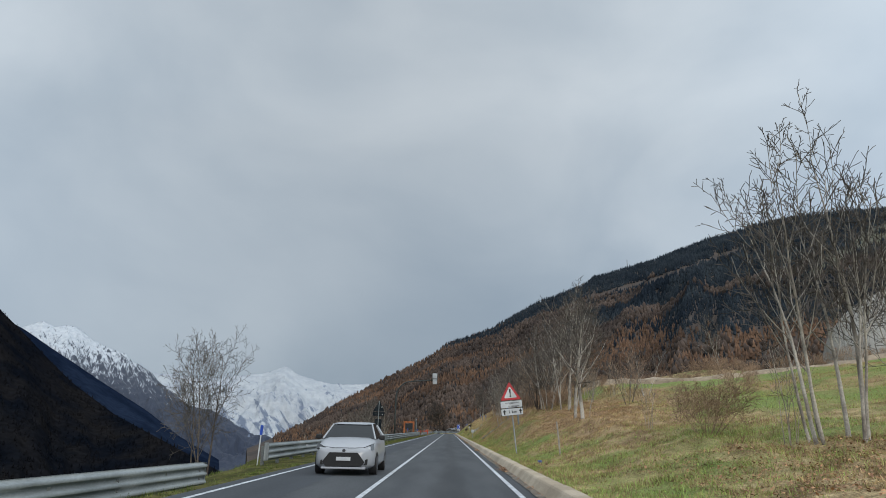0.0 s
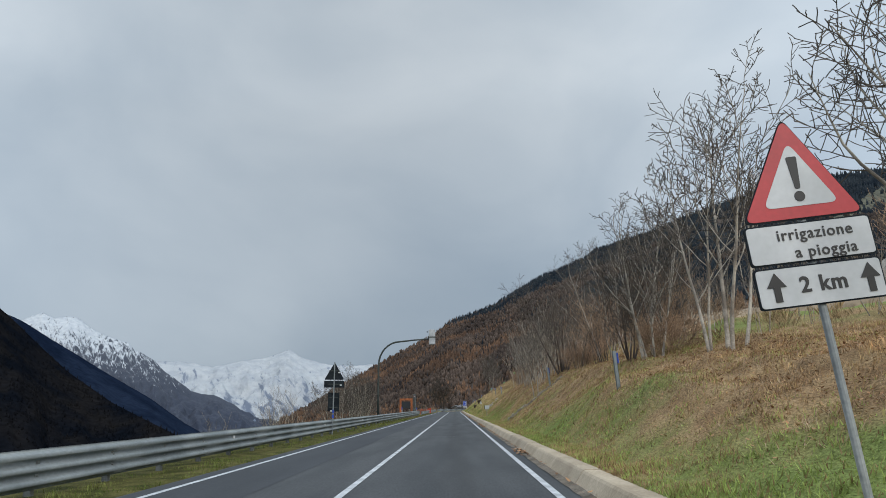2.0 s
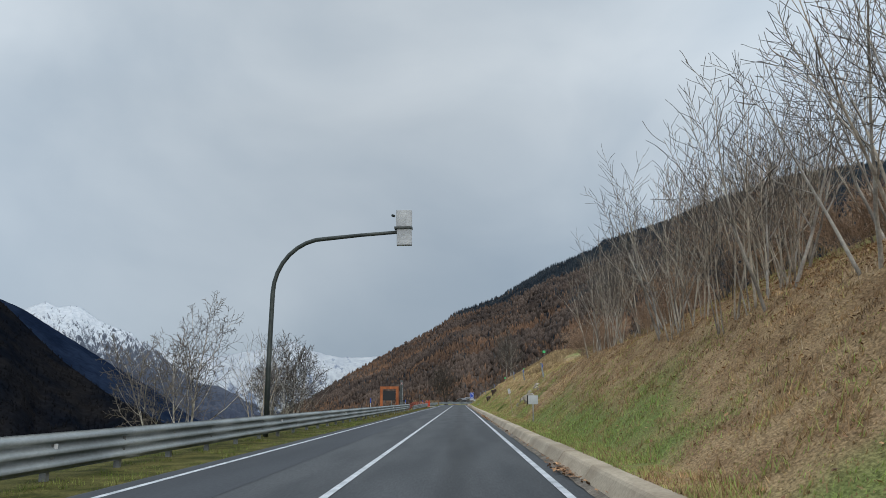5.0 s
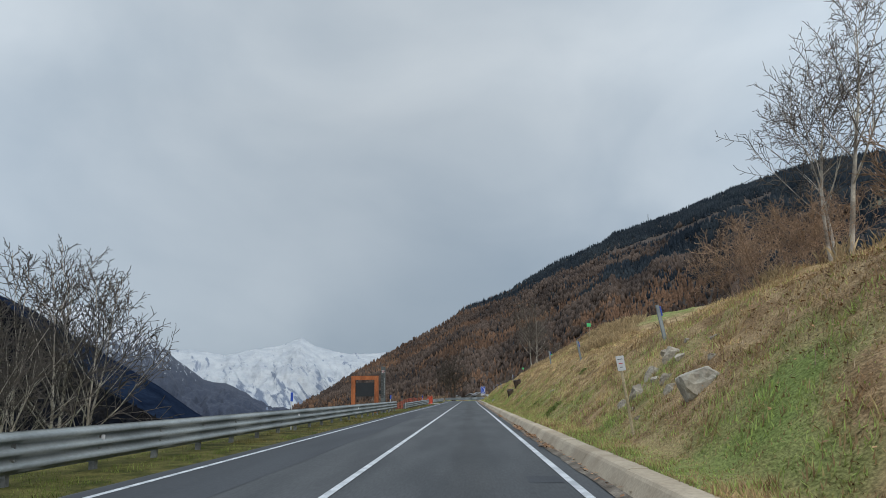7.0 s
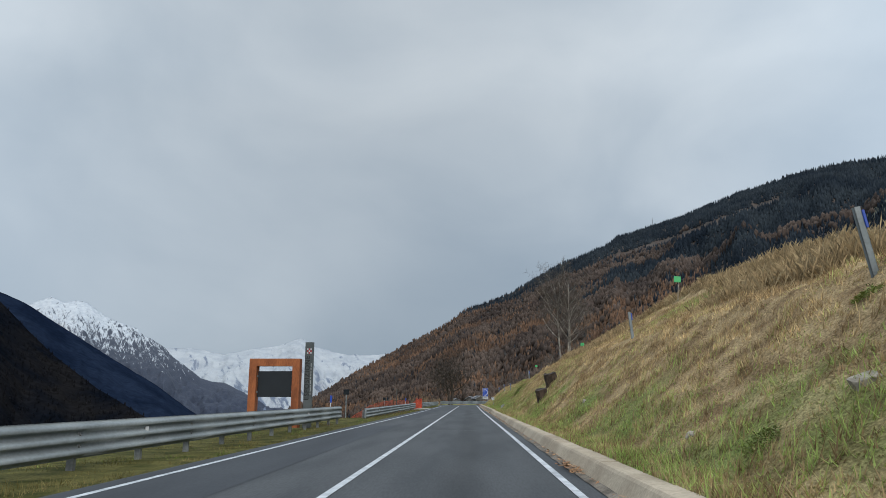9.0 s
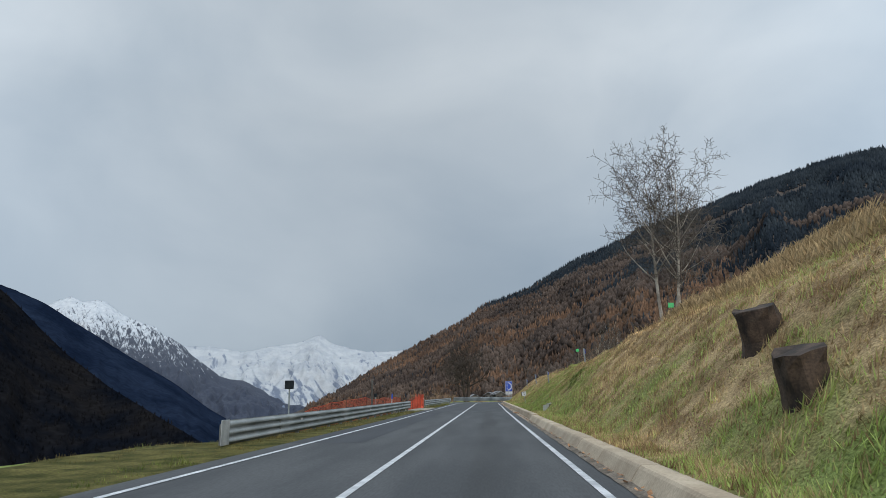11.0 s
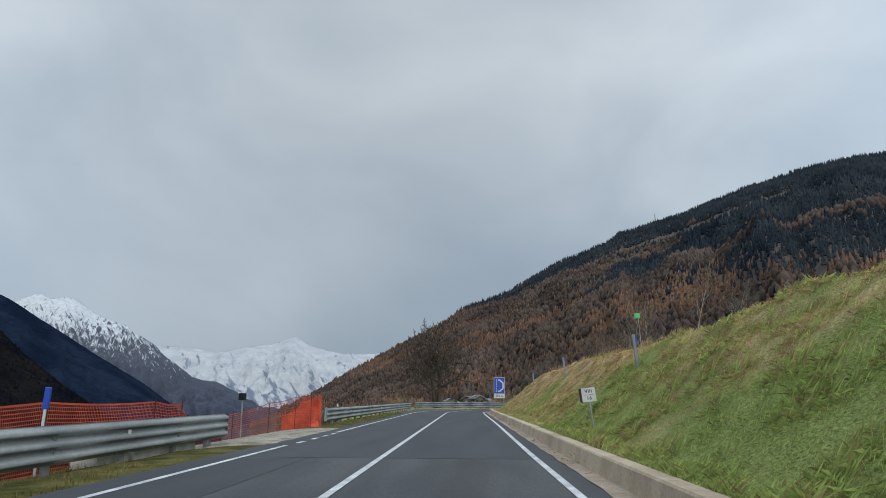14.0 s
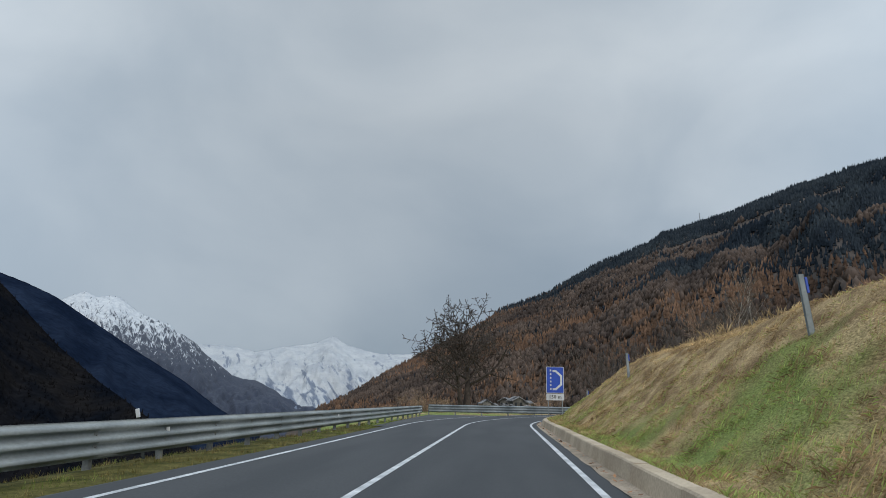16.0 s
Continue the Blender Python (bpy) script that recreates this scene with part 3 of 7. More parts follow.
def road_xy(s, d):
    s, d = np.asarray(s, float), np.asarray(d, float)
    a = np.maximum(s - BEND_Y, 0) / BEND_R
    x = np.where(s > BEND_Y, BEND_R - (BEND_R - d) * np.cos(a), d)
    y = np.where(s > BEND_Y, BEND_Y + (BEND_R - d) * np.sin(a), s)
    return x, y


def ground_z(x, y):
    x, y = np.asarray(x, float), np.asarray(y, float)
    s, d = road_sd(x, y)
    s = np.clip(s, -60, 400)
    s1, s2, s3 = (np.interp(s, BANK_Y, b) for b in (BANK_1, BANK_2, BANK_3))
    r = 0.27 + 0.08 * np.clip(d - 4.05, 0, 0.65) + 1.17 * s1 * np.clip(d - 4.7, 0, 3.3) + s2 * np.clip(d - 8, 0, 6) + s3 * np.clip(d - 14, 0, 40)
    rough = np.clip((d - 4.3) / 2, 0, 1) * (0.30 * fbm(x / 3.6, y / 9.0, 4, 3) + 0.15 * fbm(x / 0.8, y / 1.5, 3, 9) + 0.10 * fbm(x / 0.33, y / 0.45, 2, 15))
    # a full shoulder on the first bank
    r = r + rough + 0.56 * np.exp(-((d - 6.35) / 0.95) ** 2 - ((y - 47.5) / 6.0) ** 2)
    mid = np.where(d > 3.6, -0.01, -0.05)
    left = np.interp(-d, [3.4, 4.2, 5.2, 6.2, 12, 40, 160, 400], [-0.03, -0.05, -0.12, -0.3, -3.6, -26, -100, -170])
    # a broad level shoulder behind the long barrier
    broad = np.interp(-d, [3.4, 4.2, 5.2, 7.0, 8.2, 12, 40, 160, 400], [-0.03, -0.04, -0.05, -0.06, -0.9, -3.6, -26, -100, -170])
    wide = np.clip((y - 28) / 8, 0, 1) * np.clip((180 - y) / 8, 0, 1)
    left = left * (1 - wide) + broad * wide
    # the verge is wider and nearly level round the monument
    flat = np.clip((y - 138) / 8, 0, 1) * np.clip((172 - y) / 6, 0, 1) * np.clip((10.5 + d) / 2, 0, 1)
    left = left * (1 - flat) - 0.09 * flat
    left = left - 0.32 * np.clip((y + 20) / 10, 0, 1) * np.clip((25.5 - y) / 4, 0, 1) * np.clip((-d - 4.0) / 0.5, 0, 1)
    ahead = np.clip((s - 245) / 30, 0, 1)
    level = np.interp(x, [-300, -70, -28, -13, -6, 60], [-140, -34, -10, -1.2, -0.15, -0.15])
    left = left * (1 - ahead) + level * ahead
    left = left + np.clip((-d - 5) / 6, 0, 1) * 0.4 * fbm(x / 5, y / 5, 3, 5) + np.clip((-d - 3.5), 0, 1) * 0.05 * fbm(x / 0.8, y / 0.8, 2, 6)
    # dug out in front of the drain head
    r = r - 0.34 * np.exp(-((x - 4.68) / 0.34) ** 4 - ((y - 193.0) / 0.95) ** 4)
    z = np.where(d > 4.02, r, np.where(d > -3.4, mid, left))
    far = np.clip((np.hypot(x, y - 130) - 300) / 260, 0, 1)
    east = np.clip((x / np.maximum(np.abs(y - 110), 1) - 0.05) / 0.25, 0, 1) * (x > 0)
    return z * (1 - far) + far * (np.minimum(z, 6) * east + np.minimum(z, -170) * (1 - east))


def grid_mesh(name, xs, ys, material):
    gx, gy = np.meshgrid(xs, ys, indexing="ij")
    gz = ground_z(gx, gy)
    v = np.stack([gx, gy, gz], -1).reshape(-1, 3)
    nx, ny = len(xs), len(ys)
    i = (np.arange(nx - 1)[:, None] * ny + np.arange(ny - 1)[None]).ravel()
    t = np.concatenate([np.stack([i, i + ny, i + ny + 1], 1), np.stack([i, i + ny + 1, i + 1], 1)])
    me = mesh_from_arrays(name, v, t, material)
    me.polygons.foreach_set("use_smooth", [True] * len(me.polygons))
    return me


def spread(*parts):
    return np.unique(np.concatenate([np.arange(a, b, step) for a, b, step in parts]))


gx = spread((-4800, -500, 300), (-500, -60, 22), (-60, -14, 2.5), (-14, -3.3, 0.45), (-3.3, 3.9, 0.8), (3.9, 4.0, 0.1), (4.04, 9.0, 0.13), (9.0, 16, 0.3), (16, 30, 0.8), (30, 60, 2), (60, 500, 22), (500, 4900, 300))
gy = spread((-900, -40, 90), (-40, 0, 4), (0, 235, 0.28), (235, 285, 0.8), (285, 345, 2.5), (345, 600, 12), (600, 4900, 150))
tagged(new("ground", grid_mesh("ground", gx, gy, M_MEADOW)), "brownish winter grassland falling to the valley", "ground", kind="structure")


# ---- mountains ----
def mountain(name, label, material, az, elev, reach, foot, bottom, rough, seed, n_az=260, n_up=46, power=1.0, ripple=0.0):
    """A flank that rises from its foot to a ridge, seen from the road's middle; angles in degrees, heights as tangents."""
    a = np.linspace(az[0], az[-1], n_az)
    e = np.interp(a, az, elev)
    R = np.interp(a, az, reach)
    F = np.interp(a, az, foot) if np.ndim(foot) else np.full_like(a, foot)
    u = np.linspace(0, 1, n_up)
    A, U = np.meshgrid(np.radians(a), u, indexing="ij")
    r = F[:, None] + (R - F)[:, None] * U
    top = 1.2 + e[:, None] * R[:, None]
    bot = np.interp(a, az, bottom)[:, None] if np.ndim(bottom) else bottom
    z = bot + (top - bot) * U ** power
    span = (R * rough)[:, None]
    wob = fbm(A * 40, U * 5 + seed, 5, seed, 0.55)
    z = z + span * wob * np.sin(np.pi * np.clip(U, 0, 1)) + ripple * span * fbm(A * 160, U * 0.7, 3, seed + 3) * U
    r = r + (R - F)[:, None] * 0.07 * fbm(A * 22, U * 3, 4, seed + 8) * np.sin(np.pi * U)
    back = np.stack([np.sin(A[:, -1]) * R * 1.03, 110 + np.cos(A[:, -1]) * R * 1.03, np.full(n_az, np.min(bottom))], -1)
    v = np.stack([np.sin(A) * r, 110 + np.cos(A) * r, z], -1)
    v = np.concatenate([v, back[:, None]], 1)
    k = n_up + 1
    i = (np.arange(n_az - 1)[:, None] * k + np.arange(k - 1)[None]).ravel()
    t = np.concatenate([np.stack([i, i + k, i + k + 1], 1), np.stack([i, i + k + 1, i + 1], 1)])
    me = mesh_from_arrays(name, v.reshape(-1, 3), t, material)
    me.polygons.foreach_set("use_smooth", [True] * len(me.polygons))
    tagged(new(name, me), label, "mountain", kind="structure")
    return v[:, :-1], np.radians(a)


CLEAR_AZ = [28.3, 30.0, 31.5, 33.5, 37.0]
CLEAR_E = [0.208, 0.221, 0.236, 0.257, 0.268]
CLEAR_W = [0.003, 0.007, 0.010, 0.012, 0.010]
HILL_AZ = [-16, -12, -8.5, -5, -2.25, -0.2, 3.3, 7.2, 11.3, 12, 16.8, 21, 25, 28.1, 31.2, 36, 48, 75, 110]
HILL_E = [-.03, .0012, .039, .072, .0965, .122, .144, .183, .210, .2205, .2415, .2670, .2845, .2915, .290, .285, .27, .25, .22]
hill, hill_a = mountain("mountain_right", "forested mountainside in brown larch and dark conifers", M_HILL, HILL_AZ, HILL_E,
                        [2600, 2700, 2800, 2850, 2850, 2850, 2800, 2750, 2650, 2640, 2550, 2450, 2350, 2300, 2250, 2200, 2000, 1800, 1800],
                        [1500, 1200, 1000, 850, 700, 600, 520, 470, 430, 420, 380, 350, 330, 320, 310, 300, 300, 300, 300],
                        [-170] * 6 + [-160, -120, -60, -60, -30] + [-15] * 8, 0.007, 11, n_az=420, ripple=0.12)
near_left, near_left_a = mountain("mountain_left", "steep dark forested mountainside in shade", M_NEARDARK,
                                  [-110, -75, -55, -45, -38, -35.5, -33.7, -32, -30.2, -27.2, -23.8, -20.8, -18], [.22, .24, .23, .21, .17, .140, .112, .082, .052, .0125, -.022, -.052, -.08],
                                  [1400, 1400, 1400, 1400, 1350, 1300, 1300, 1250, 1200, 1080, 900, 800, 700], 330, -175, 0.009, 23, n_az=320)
mountain("mountain_blue_ridge", "dark conifer ridge across the valley with haze blue in its colour", M_HAZYFOREST,
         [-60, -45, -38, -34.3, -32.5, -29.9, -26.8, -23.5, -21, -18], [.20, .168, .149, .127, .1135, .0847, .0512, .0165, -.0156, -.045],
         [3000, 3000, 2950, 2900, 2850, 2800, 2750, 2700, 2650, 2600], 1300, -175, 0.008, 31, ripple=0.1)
mountain("mountain_snow_peak", "snow-capped rocky peak above a wooded flank", M_PEAK,
         [-44, -36, -33, -32.3, -31.69, -31.03, -30.59, -30.2, -29.79, -29.27, -28.79, -28.33, -27.56, -26.6, -25.64, -25.14, -24.76, -24.13, -23.24, -22.61, -21.59, -20.55, -19.74, -18.86, -17.69, -16.73, -14, -10],
         [.085, .092, .106, .1129, .1191, .1241, .1198, .1175, .1193, .1206, .119, .1139, .1041, .0964, .0901, .0883, .0793, .0754, .0651, .0532, .0407, .0267, .0225, .0212, .0113, .0034, -.012, -.03],
         [3800] * 28, 2700, -175, 0.020, 47, ripple=0.045, n_up=80, n_az=520)
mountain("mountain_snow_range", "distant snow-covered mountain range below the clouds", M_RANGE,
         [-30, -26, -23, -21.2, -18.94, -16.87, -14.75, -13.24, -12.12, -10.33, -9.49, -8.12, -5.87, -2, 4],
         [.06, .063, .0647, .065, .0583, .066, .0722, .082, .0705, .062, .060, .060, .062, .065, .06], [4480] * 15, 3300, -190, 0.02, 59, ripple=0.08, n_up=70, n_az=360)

# a gravel spoil heap on the right-hand slope
em = Build()
for k in range(25):
    dx = 138 * (k / 24) ** 1.6
    x, y = 216 + dx, 411 + 0.12 * dx
    z = 52.5 + 29 * (1 - math.exp(-dx / 18)) + 0.20 * dx
    em.v += [(x - 6, y - 66, z - 78), (x - 1, y - 33, z - 37 + 2.4 * float(vnoise(k * 0.8, 1.0, 3))), (x, y, z + 1.0 * float(vnoise(k * 1.3, 2.0, 3))), (x + 6, y + 12, z + 0.7), (x + 18, y + 75, z - 78)]
em.f = [(5 * k + j, 5 * k + 5 + j, 5 * k + 6 + j, 5 * k + 1 + j) for k in range(24) for j in range(4)] + [(0, 1, 2, 3, 4)]
tagged(new("embankment", em.mesh("embankment", M_MOUND, True)), "pale grey gravel embankment on the hillside", "embankment", kind="structure")


# a grassy clearing high on the slope
M_PASTURE = make_mat("hill_pasture", (0.058, 0.058, 0.036), (0.100, 0.096, 0.058), scale=30, rough=0.95, fine=3.0, fine_amount=0.3)
hill_deg = np.degrees(hill_a)
hill_el = (hill[:, :, 2] - 1.2) / np.hypot(hill[:, :, 0], hill[:, :, 1] - 110)
pv = []
for k in range(90):
    deg = CLEAR_AZ[0] + (CLEAR_AZ[-1] - CLEAR_AZ[0]) * k / 89
    col = deg - hill_deg[0]
    col = col / (hill_deg[1] - hill_deg[0])
    i0 = int(col)
    strip_p, strip_e = hill[i0] + (hill[i0 + 1] - hill[i0]) * (col - i0), hill_el[i0] + (hill_el[i0 + 1] - hill_el[i0]) * (col - i0)
    mid = float(np.interp(deg, CLEAR_AZ, CLEAR_E)) + 0.004 * float(vnoise(k * 0.35, 0, 3))
    half = float(np.interp(deg, CLEAR_AZ, CLEAR_W)) * (1 + 0.7 * float(vnoise(k * 0.5, 4, 6)))
    for q in range(5):
        u = np.interp(mid + half * (q - 2) / 2, np.maximum.accumulate(strip_e), np.arange(len(strip_e)))
        pv.append(tuple(float(np.interp(u, np.arange(len(strip_e)), strip_p[:, c])) + (2.0 if c == 2 else 0.0) for c in range(3)))
pf = [(5 * k + q, 5 * k + 5 + q, 5 * k + 6 + q, 5 * k + 1 + q) for k in range(89) for q in range(4)]
tagged(new("hill_pasture", mesh_from("hill_pasture", pv, pf, M_PASTURE, True)), "grey-green winter pasture high on the wooded slope", "pasture", kind="structure")


# a pale earth track across the meadow
tr = Build()
for k in range(46):
    x = 13.5 + 0.55 * k
    y = 63 - 0.40 * k + 1.2 * math.sin(k * 0.21)
    for w, up in ((0, -0.05), (0.5, 0.34), (2.4, 0.42), (3.4, -0.05)):
        tr.v.append((x, y + w, float(ground_z(x, y + w)) + up + 0.10 * float(vnoise(k * 0.9, w, 5))))
tr.f = [(4 * k + j, 4 * k + 4 + j, 4 * k + 5 + j, 4 * k + 1 + j) for k in range(45) for j in range(3)]
M_EARTH = make_mat("pale_earth", (0.24, 0.18, 0.12), (0.38, 0.30, 0.21), scale=2.0, rough=0.95, fine=0.3, fine_amount=0.3)
tagged(new("earth_track", tr.mesh("earth_track", M_EARTH, True)), "pale earth track across the meadow", "track", kind="structure")


# ---- woods on the mountains ----
def sample_flank(v, a, n, lo, hi, rng, az_lo=-180, az_hi=180, up=1.0):
    """Random places on a flank, with their share of the way up and their bearing."""
    n_az, n_up = v.shape[:2]
    ia = rng.random(n) * (n_az - 1)
    deg = np.degrees(np.interp(ia, np.arange(n_az), a))
    fu = lo + (hi - lo) * rng.random(n) ** up
    iu = fu * (n_up - 1)
    i0, j0 = np.minimum(ia.astype(int), n_az - 2), np.minimum(iu.astype(int), n_up - 2)
    fa, fb = (ia - i0)[:, None], (iu - j0)[:, None]
    p = (v[i0, j0] * (1 - fa) * (1 - fb) + v[i0 + 1, j0] * fa * (1 - fb) + v[i0, j0 + 1] * (1 - fa) * fb + v[i0 + 1, j0 + 1] * fa * fb)
    keep = (deg > az_lo) & (deg < az_hi)
    return p[keep], fu[keep], deg[keep]


def conifers(p, h, w, rng, sides=5):
    n = len(p)
    ang = np.arange(sides) * 2 * np.pi / sides
    v, t = [], []
    for zb, zt, wr in ((0.08, 0.72, 1.0), (0.45, 1.0, 0.62)):
        jit = 0.75 + 0.5 * rng.random((n, sides))
        turn = rng.random((n, 1)) * 6.28
        ring = np.stack([p[:, None, 0] + np.cos(ang + turn) * jit * (w * wr)[:, None], p[:, None, 1] + np.sin(ang + turn) * jit * (w * wr)[:, None],
                         p[:, None, 2] + (zb * h)[:, None] + 0 * jit], -1)
        tip = np.stack([p[:, 0], p[:, 1], p[:, 2] + zt * h], -1)[:, None]
        v.append(np.concatenate([ring, tip], 1))
    k = sides + 1
    v = np.concatenate(v, 1).reshape(-1, 3)
    base = (np.arange(n) * 2 * k)[:, None, None]
    tri = np.array([(c * k + j, c * k + (j + 1) % sides, c * k + sides) for c in range(2) for j in range(sides)])[None]
    return v, (base + tri).reshape(-1, 3)


def brushwood(p, h, w, rng, sides=5):
    """Leafless crowns far off: lumpy, uneven shapes on the slope."""
    n = len(p)
    ang = np.arange(sides) * 2 * np.pi / sides
    turn = rng.random((n, 1)) * 6.28
    rings = []
    for zb, wr in ((0.06, 0.55), (0.36, 1.0), (0.70, 0.62)):
        jit = 0.55 + 0.9 * rng.random((n, sides))
        up = (zb + 0.22 * (rng.random((n, sides)) - 0.5)) * h[:, None]
        rings.append(np.stack([p[:, None, 0] + np.cos(ang + turn) * jit * wr * w[:, None], p[:, None, 1] + np.sin(ang + turn) * jit * wr * w[:, None], p[:, None, 2] + up], -1))
    tip = np.stack([p[:, 0], p[:, 1], p[:, 2] + h], -1)[:, None]
    v = np.concatenate(rings + [tip], 1).reshape(-1, 3)
    tri = []
    for r in range(2):
        for j in range(sides):
            a, b = r * sides + j, r * sides + (j + 1) % sides
            tri += [(a, b, b + sides), (a, b + sides, a + sides)]
    tri += [(2 * sides + j, 2 * sides + (j + 1) % sides, 3 * sides) for j in range(sides)]
    base = (np.arange(n) * (3 * sides + 1))[:, None, None]
    return v, (base + np.array(tri)[None]).reshape(-1, 3)


rng = np.random.default_rng(5)
p, u, deg = sample_flank(hill, hill_a, 135000, 0.03, 1.0, rng, -14, 44)
el = (p[:, 2] - 1.2) / np.hypot(p[:, 0], p[:, 1] - 110)
edge = np.interp(deg, [-14, 3, 8, 12.5, 17, 21, 25, 31, 44], [.2, .150, .150, .160, .170, .168, .178, .205, .22])
patch = 1.6 * fbm(p[:, 0] / 420, p[:, 1] / 420 + p[:, 2] / 90, 5, 71, 0.6)
mix = (el - edge) / 0.026 + 2.1 * patch + 1.2 * (rng.random(len(p)) - 0.5)
dist = np.hypot(p[:, 0], p[:, 1] - 110)
keep = rng.random(len(p)) < np.clip(dist / 1000, 0.42, 1.0)
dark = keep & ((mix > 0.0) | (rng.random(len(p)) < 0.05))
orange = keep & ~dark & (patch + 0.5 * (rng.random(len(p)) - 0.5) + np.interp(el, [0, .07, .15, .19], [.20, .20, .04, -.15]) + np.interp(deg, [-4, 3, 9], [-.30, -.16, 0]) > 0.13)
band = np.abs(el - (np.interp(deg, np.asarray(HILL_AZ, float), HILL_E) - 0.026)) < 0.004
loose = 0.9 * fbm(p[:, 0] / 90, p[:, 1] / 90 + p[:, 2] / 25, 3, 19) + 0.5 * (rng.random(len(p)) - 0.5)
glade = ((deg > CLEAR_AZ[0]) & (np.abs(el - np.interp(deg, CLEAR_AZ, CLEAR_E)) < np.interp(deg, CLEAR_AZ, CLEAR_W))) | (band & (deg > 11) & (deg < 24))
glade = glade & (loose > -0.35)
dark, orange = dark & ~glade, orange & ~(glade & (rng.random(len(p)) < 0.8))
bare = keep & ~dark & ~orange & ~glade
size = (7.5 + 9.5 * rng.random(len(p)) ** 1.3) * np.clip(dist / 1300, 0.62, 1.0)
for name, label, sel, maker, mat_, wide in (("conifer_forest", "dark conifer forest on the upper slope", dark, conifers, M_CONIFER, 0.22),
                                            ("larch_forest", "rusty orange larches on the lower slope", orange, conifers, M_LARCH, 0.25),
                                            ("bare_woodland", "leafless grey-brown woodland on the slope", bare, brushwood, M_WOOD, 0.33)):
    v, t = maker(p[sel], size[sel], size[sel] * wide, rng)
    tagged(new(name, mesh_from_arrays(name, v, t, mat_)), label, "forest", kind="stuff")
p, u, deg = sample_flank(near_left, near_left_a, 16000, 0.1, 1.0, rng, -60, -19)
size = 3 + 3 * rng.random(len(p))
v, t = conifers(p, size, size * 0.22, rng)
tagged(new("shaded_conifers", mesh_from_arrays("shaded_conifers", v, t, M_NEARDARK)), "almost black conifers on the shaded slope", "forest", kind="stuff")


# ---- road ----
def strip(name, material, s_list, d0, d1, z, label, lift=None):
    v, f = [], []
    for s in s_list:
        for d in (d0, d1):
            x, y = road_xy(s, d)
            v.append((float(x), float(y), z))
    f = [(2 * k, 2 * k + 1, 2 * k + 3, 2 * k + 2) for k in range(len(s_list) - 1)]
    return v, f


def steps(a, b, n=4.0):
    out = [a]
    while out[-1] < b - 1e-6:
        out.append(min(b, out[-1] + n))
    return out


rv, rf = strip("road", M_ASPHALT, steps(-60, 330), -3.45, 3.66, 0.0, "")
rv2, rf2 = strip("road", M_ASPHALT, steps(-60, 330), -3.45, 3.66, -0.25, "")
k = len(rv)
road_b = Build().add(rv, rf).add(rv2, [tuple(reversed(f)) for f in rf2])
road_b.f += [(2 * i, 2 * i + 2, k + 2 * i + 2, k + 2 * i) for i in range(k // 2 - 1)] + [(2 * i + 3, 2 * i + 1, k + 2 * i + 1, k + 2 * i + 3) for i in range(k // 2 - 1)]
road_b.add([(-4.0, 254, -0.004), (18, 254, -0.004), (24, 285, -0.004), (-4.3, 281.2, -0.004)], [(0, 1, 2, 3)])
road = tagged(new("road", road_b.mesh("road", M_ASPHALT)), "worn grey asphalt two-lane road", "road", kind="structure")
for a, b in ((-60, 158), (172, 209)):
    pv, pf = strip("", None, steps(a, b), -3.4, -1.45, 0.004, "")
    pv = [(x + (0.10 * float(vnoise(y / 7, 0.3, 4)) if i % 2 else 0), y, z) for i, (x, y, z) in enumerate(pv)]
    part("asphalt_patch", mesh_from("asphalt_patch", pv, pf, M_PATCH), None, road, "darker newer strip of asphalt")
pv, pf = strip("", None, steps(209.2, 330), -3.4, 3.62, 0.004, "")
part("asphalt_patch", mesh_from("asphalt_patch", pv, pf, M_NEWER), None, road, "darker smooth asphalt laid across both lanes")
for y, x0, x1 in ((153.2, -2.0, 2.1), (181.0, -1.2, 3.3), (61, -1.3, 1.8)):
    sv = [(x0 + (x1 - x0) * q / 12, y + 0.10 * float(vnoise(q * 1.3, y, 2)) + w, 0.005) for q in range(13) for w in (0, 0.05)]
    part("tar_seam", mesh_from("tar_seam", sv, [(2 * q, 2 * q + 2, 2 * q + 3, 2 * q + 1) for q in range(12)], M_BLACK), None, road)
ev, ef = strip("", None, [107.15, 108.0], 2.62, 3.10, 0.005, "")
part("asphalt_patch", mesh_from("asphalt_patch", ev, ef, M_PATCH), None, road, "small sunken square patch")
for d, s0, s1 in ((0.0, -60, 330), (3.2, -60, 330), (-3.02, -60, 212.8), (-3.02, 220.0, 330)):
    lv, lf = [], []
    for q in steps(s0, s1, 2.0):
        dq = d + (float(np.interp(q, [150, 185, 210, 230], [0, -0.08, -0.10, 0.0])) if d > 1 else float(np.interp(q, [150, 185, 210, 230], [0, 0.27, 0.22, 0.18])) if d < -1 else 0.0)
        for w in (-0.058, 0.058):
            x, y = road_xy(q, dq + w)
            lv.append((float(x), float(y), 0.009))
    lf = [(2 * k, 2 * k + 1, 2 * k + 3, 2 * k + 2) for k in range(len(lv) // 2 - 1)]
    part("road_line", mesh_from("road_line", lv, lf, M_LINE), None, road, "white painted line")
for s in (213.8, 215.6, 217.2, 218.6):
    lv, lf = strip("", None, [s, s + 0.85], -2.815, -2.685, 0.009, "")
    part("road_dash", mesh_from("road_dash", lv, lf, M_LINE), None, road, "white painted dash")
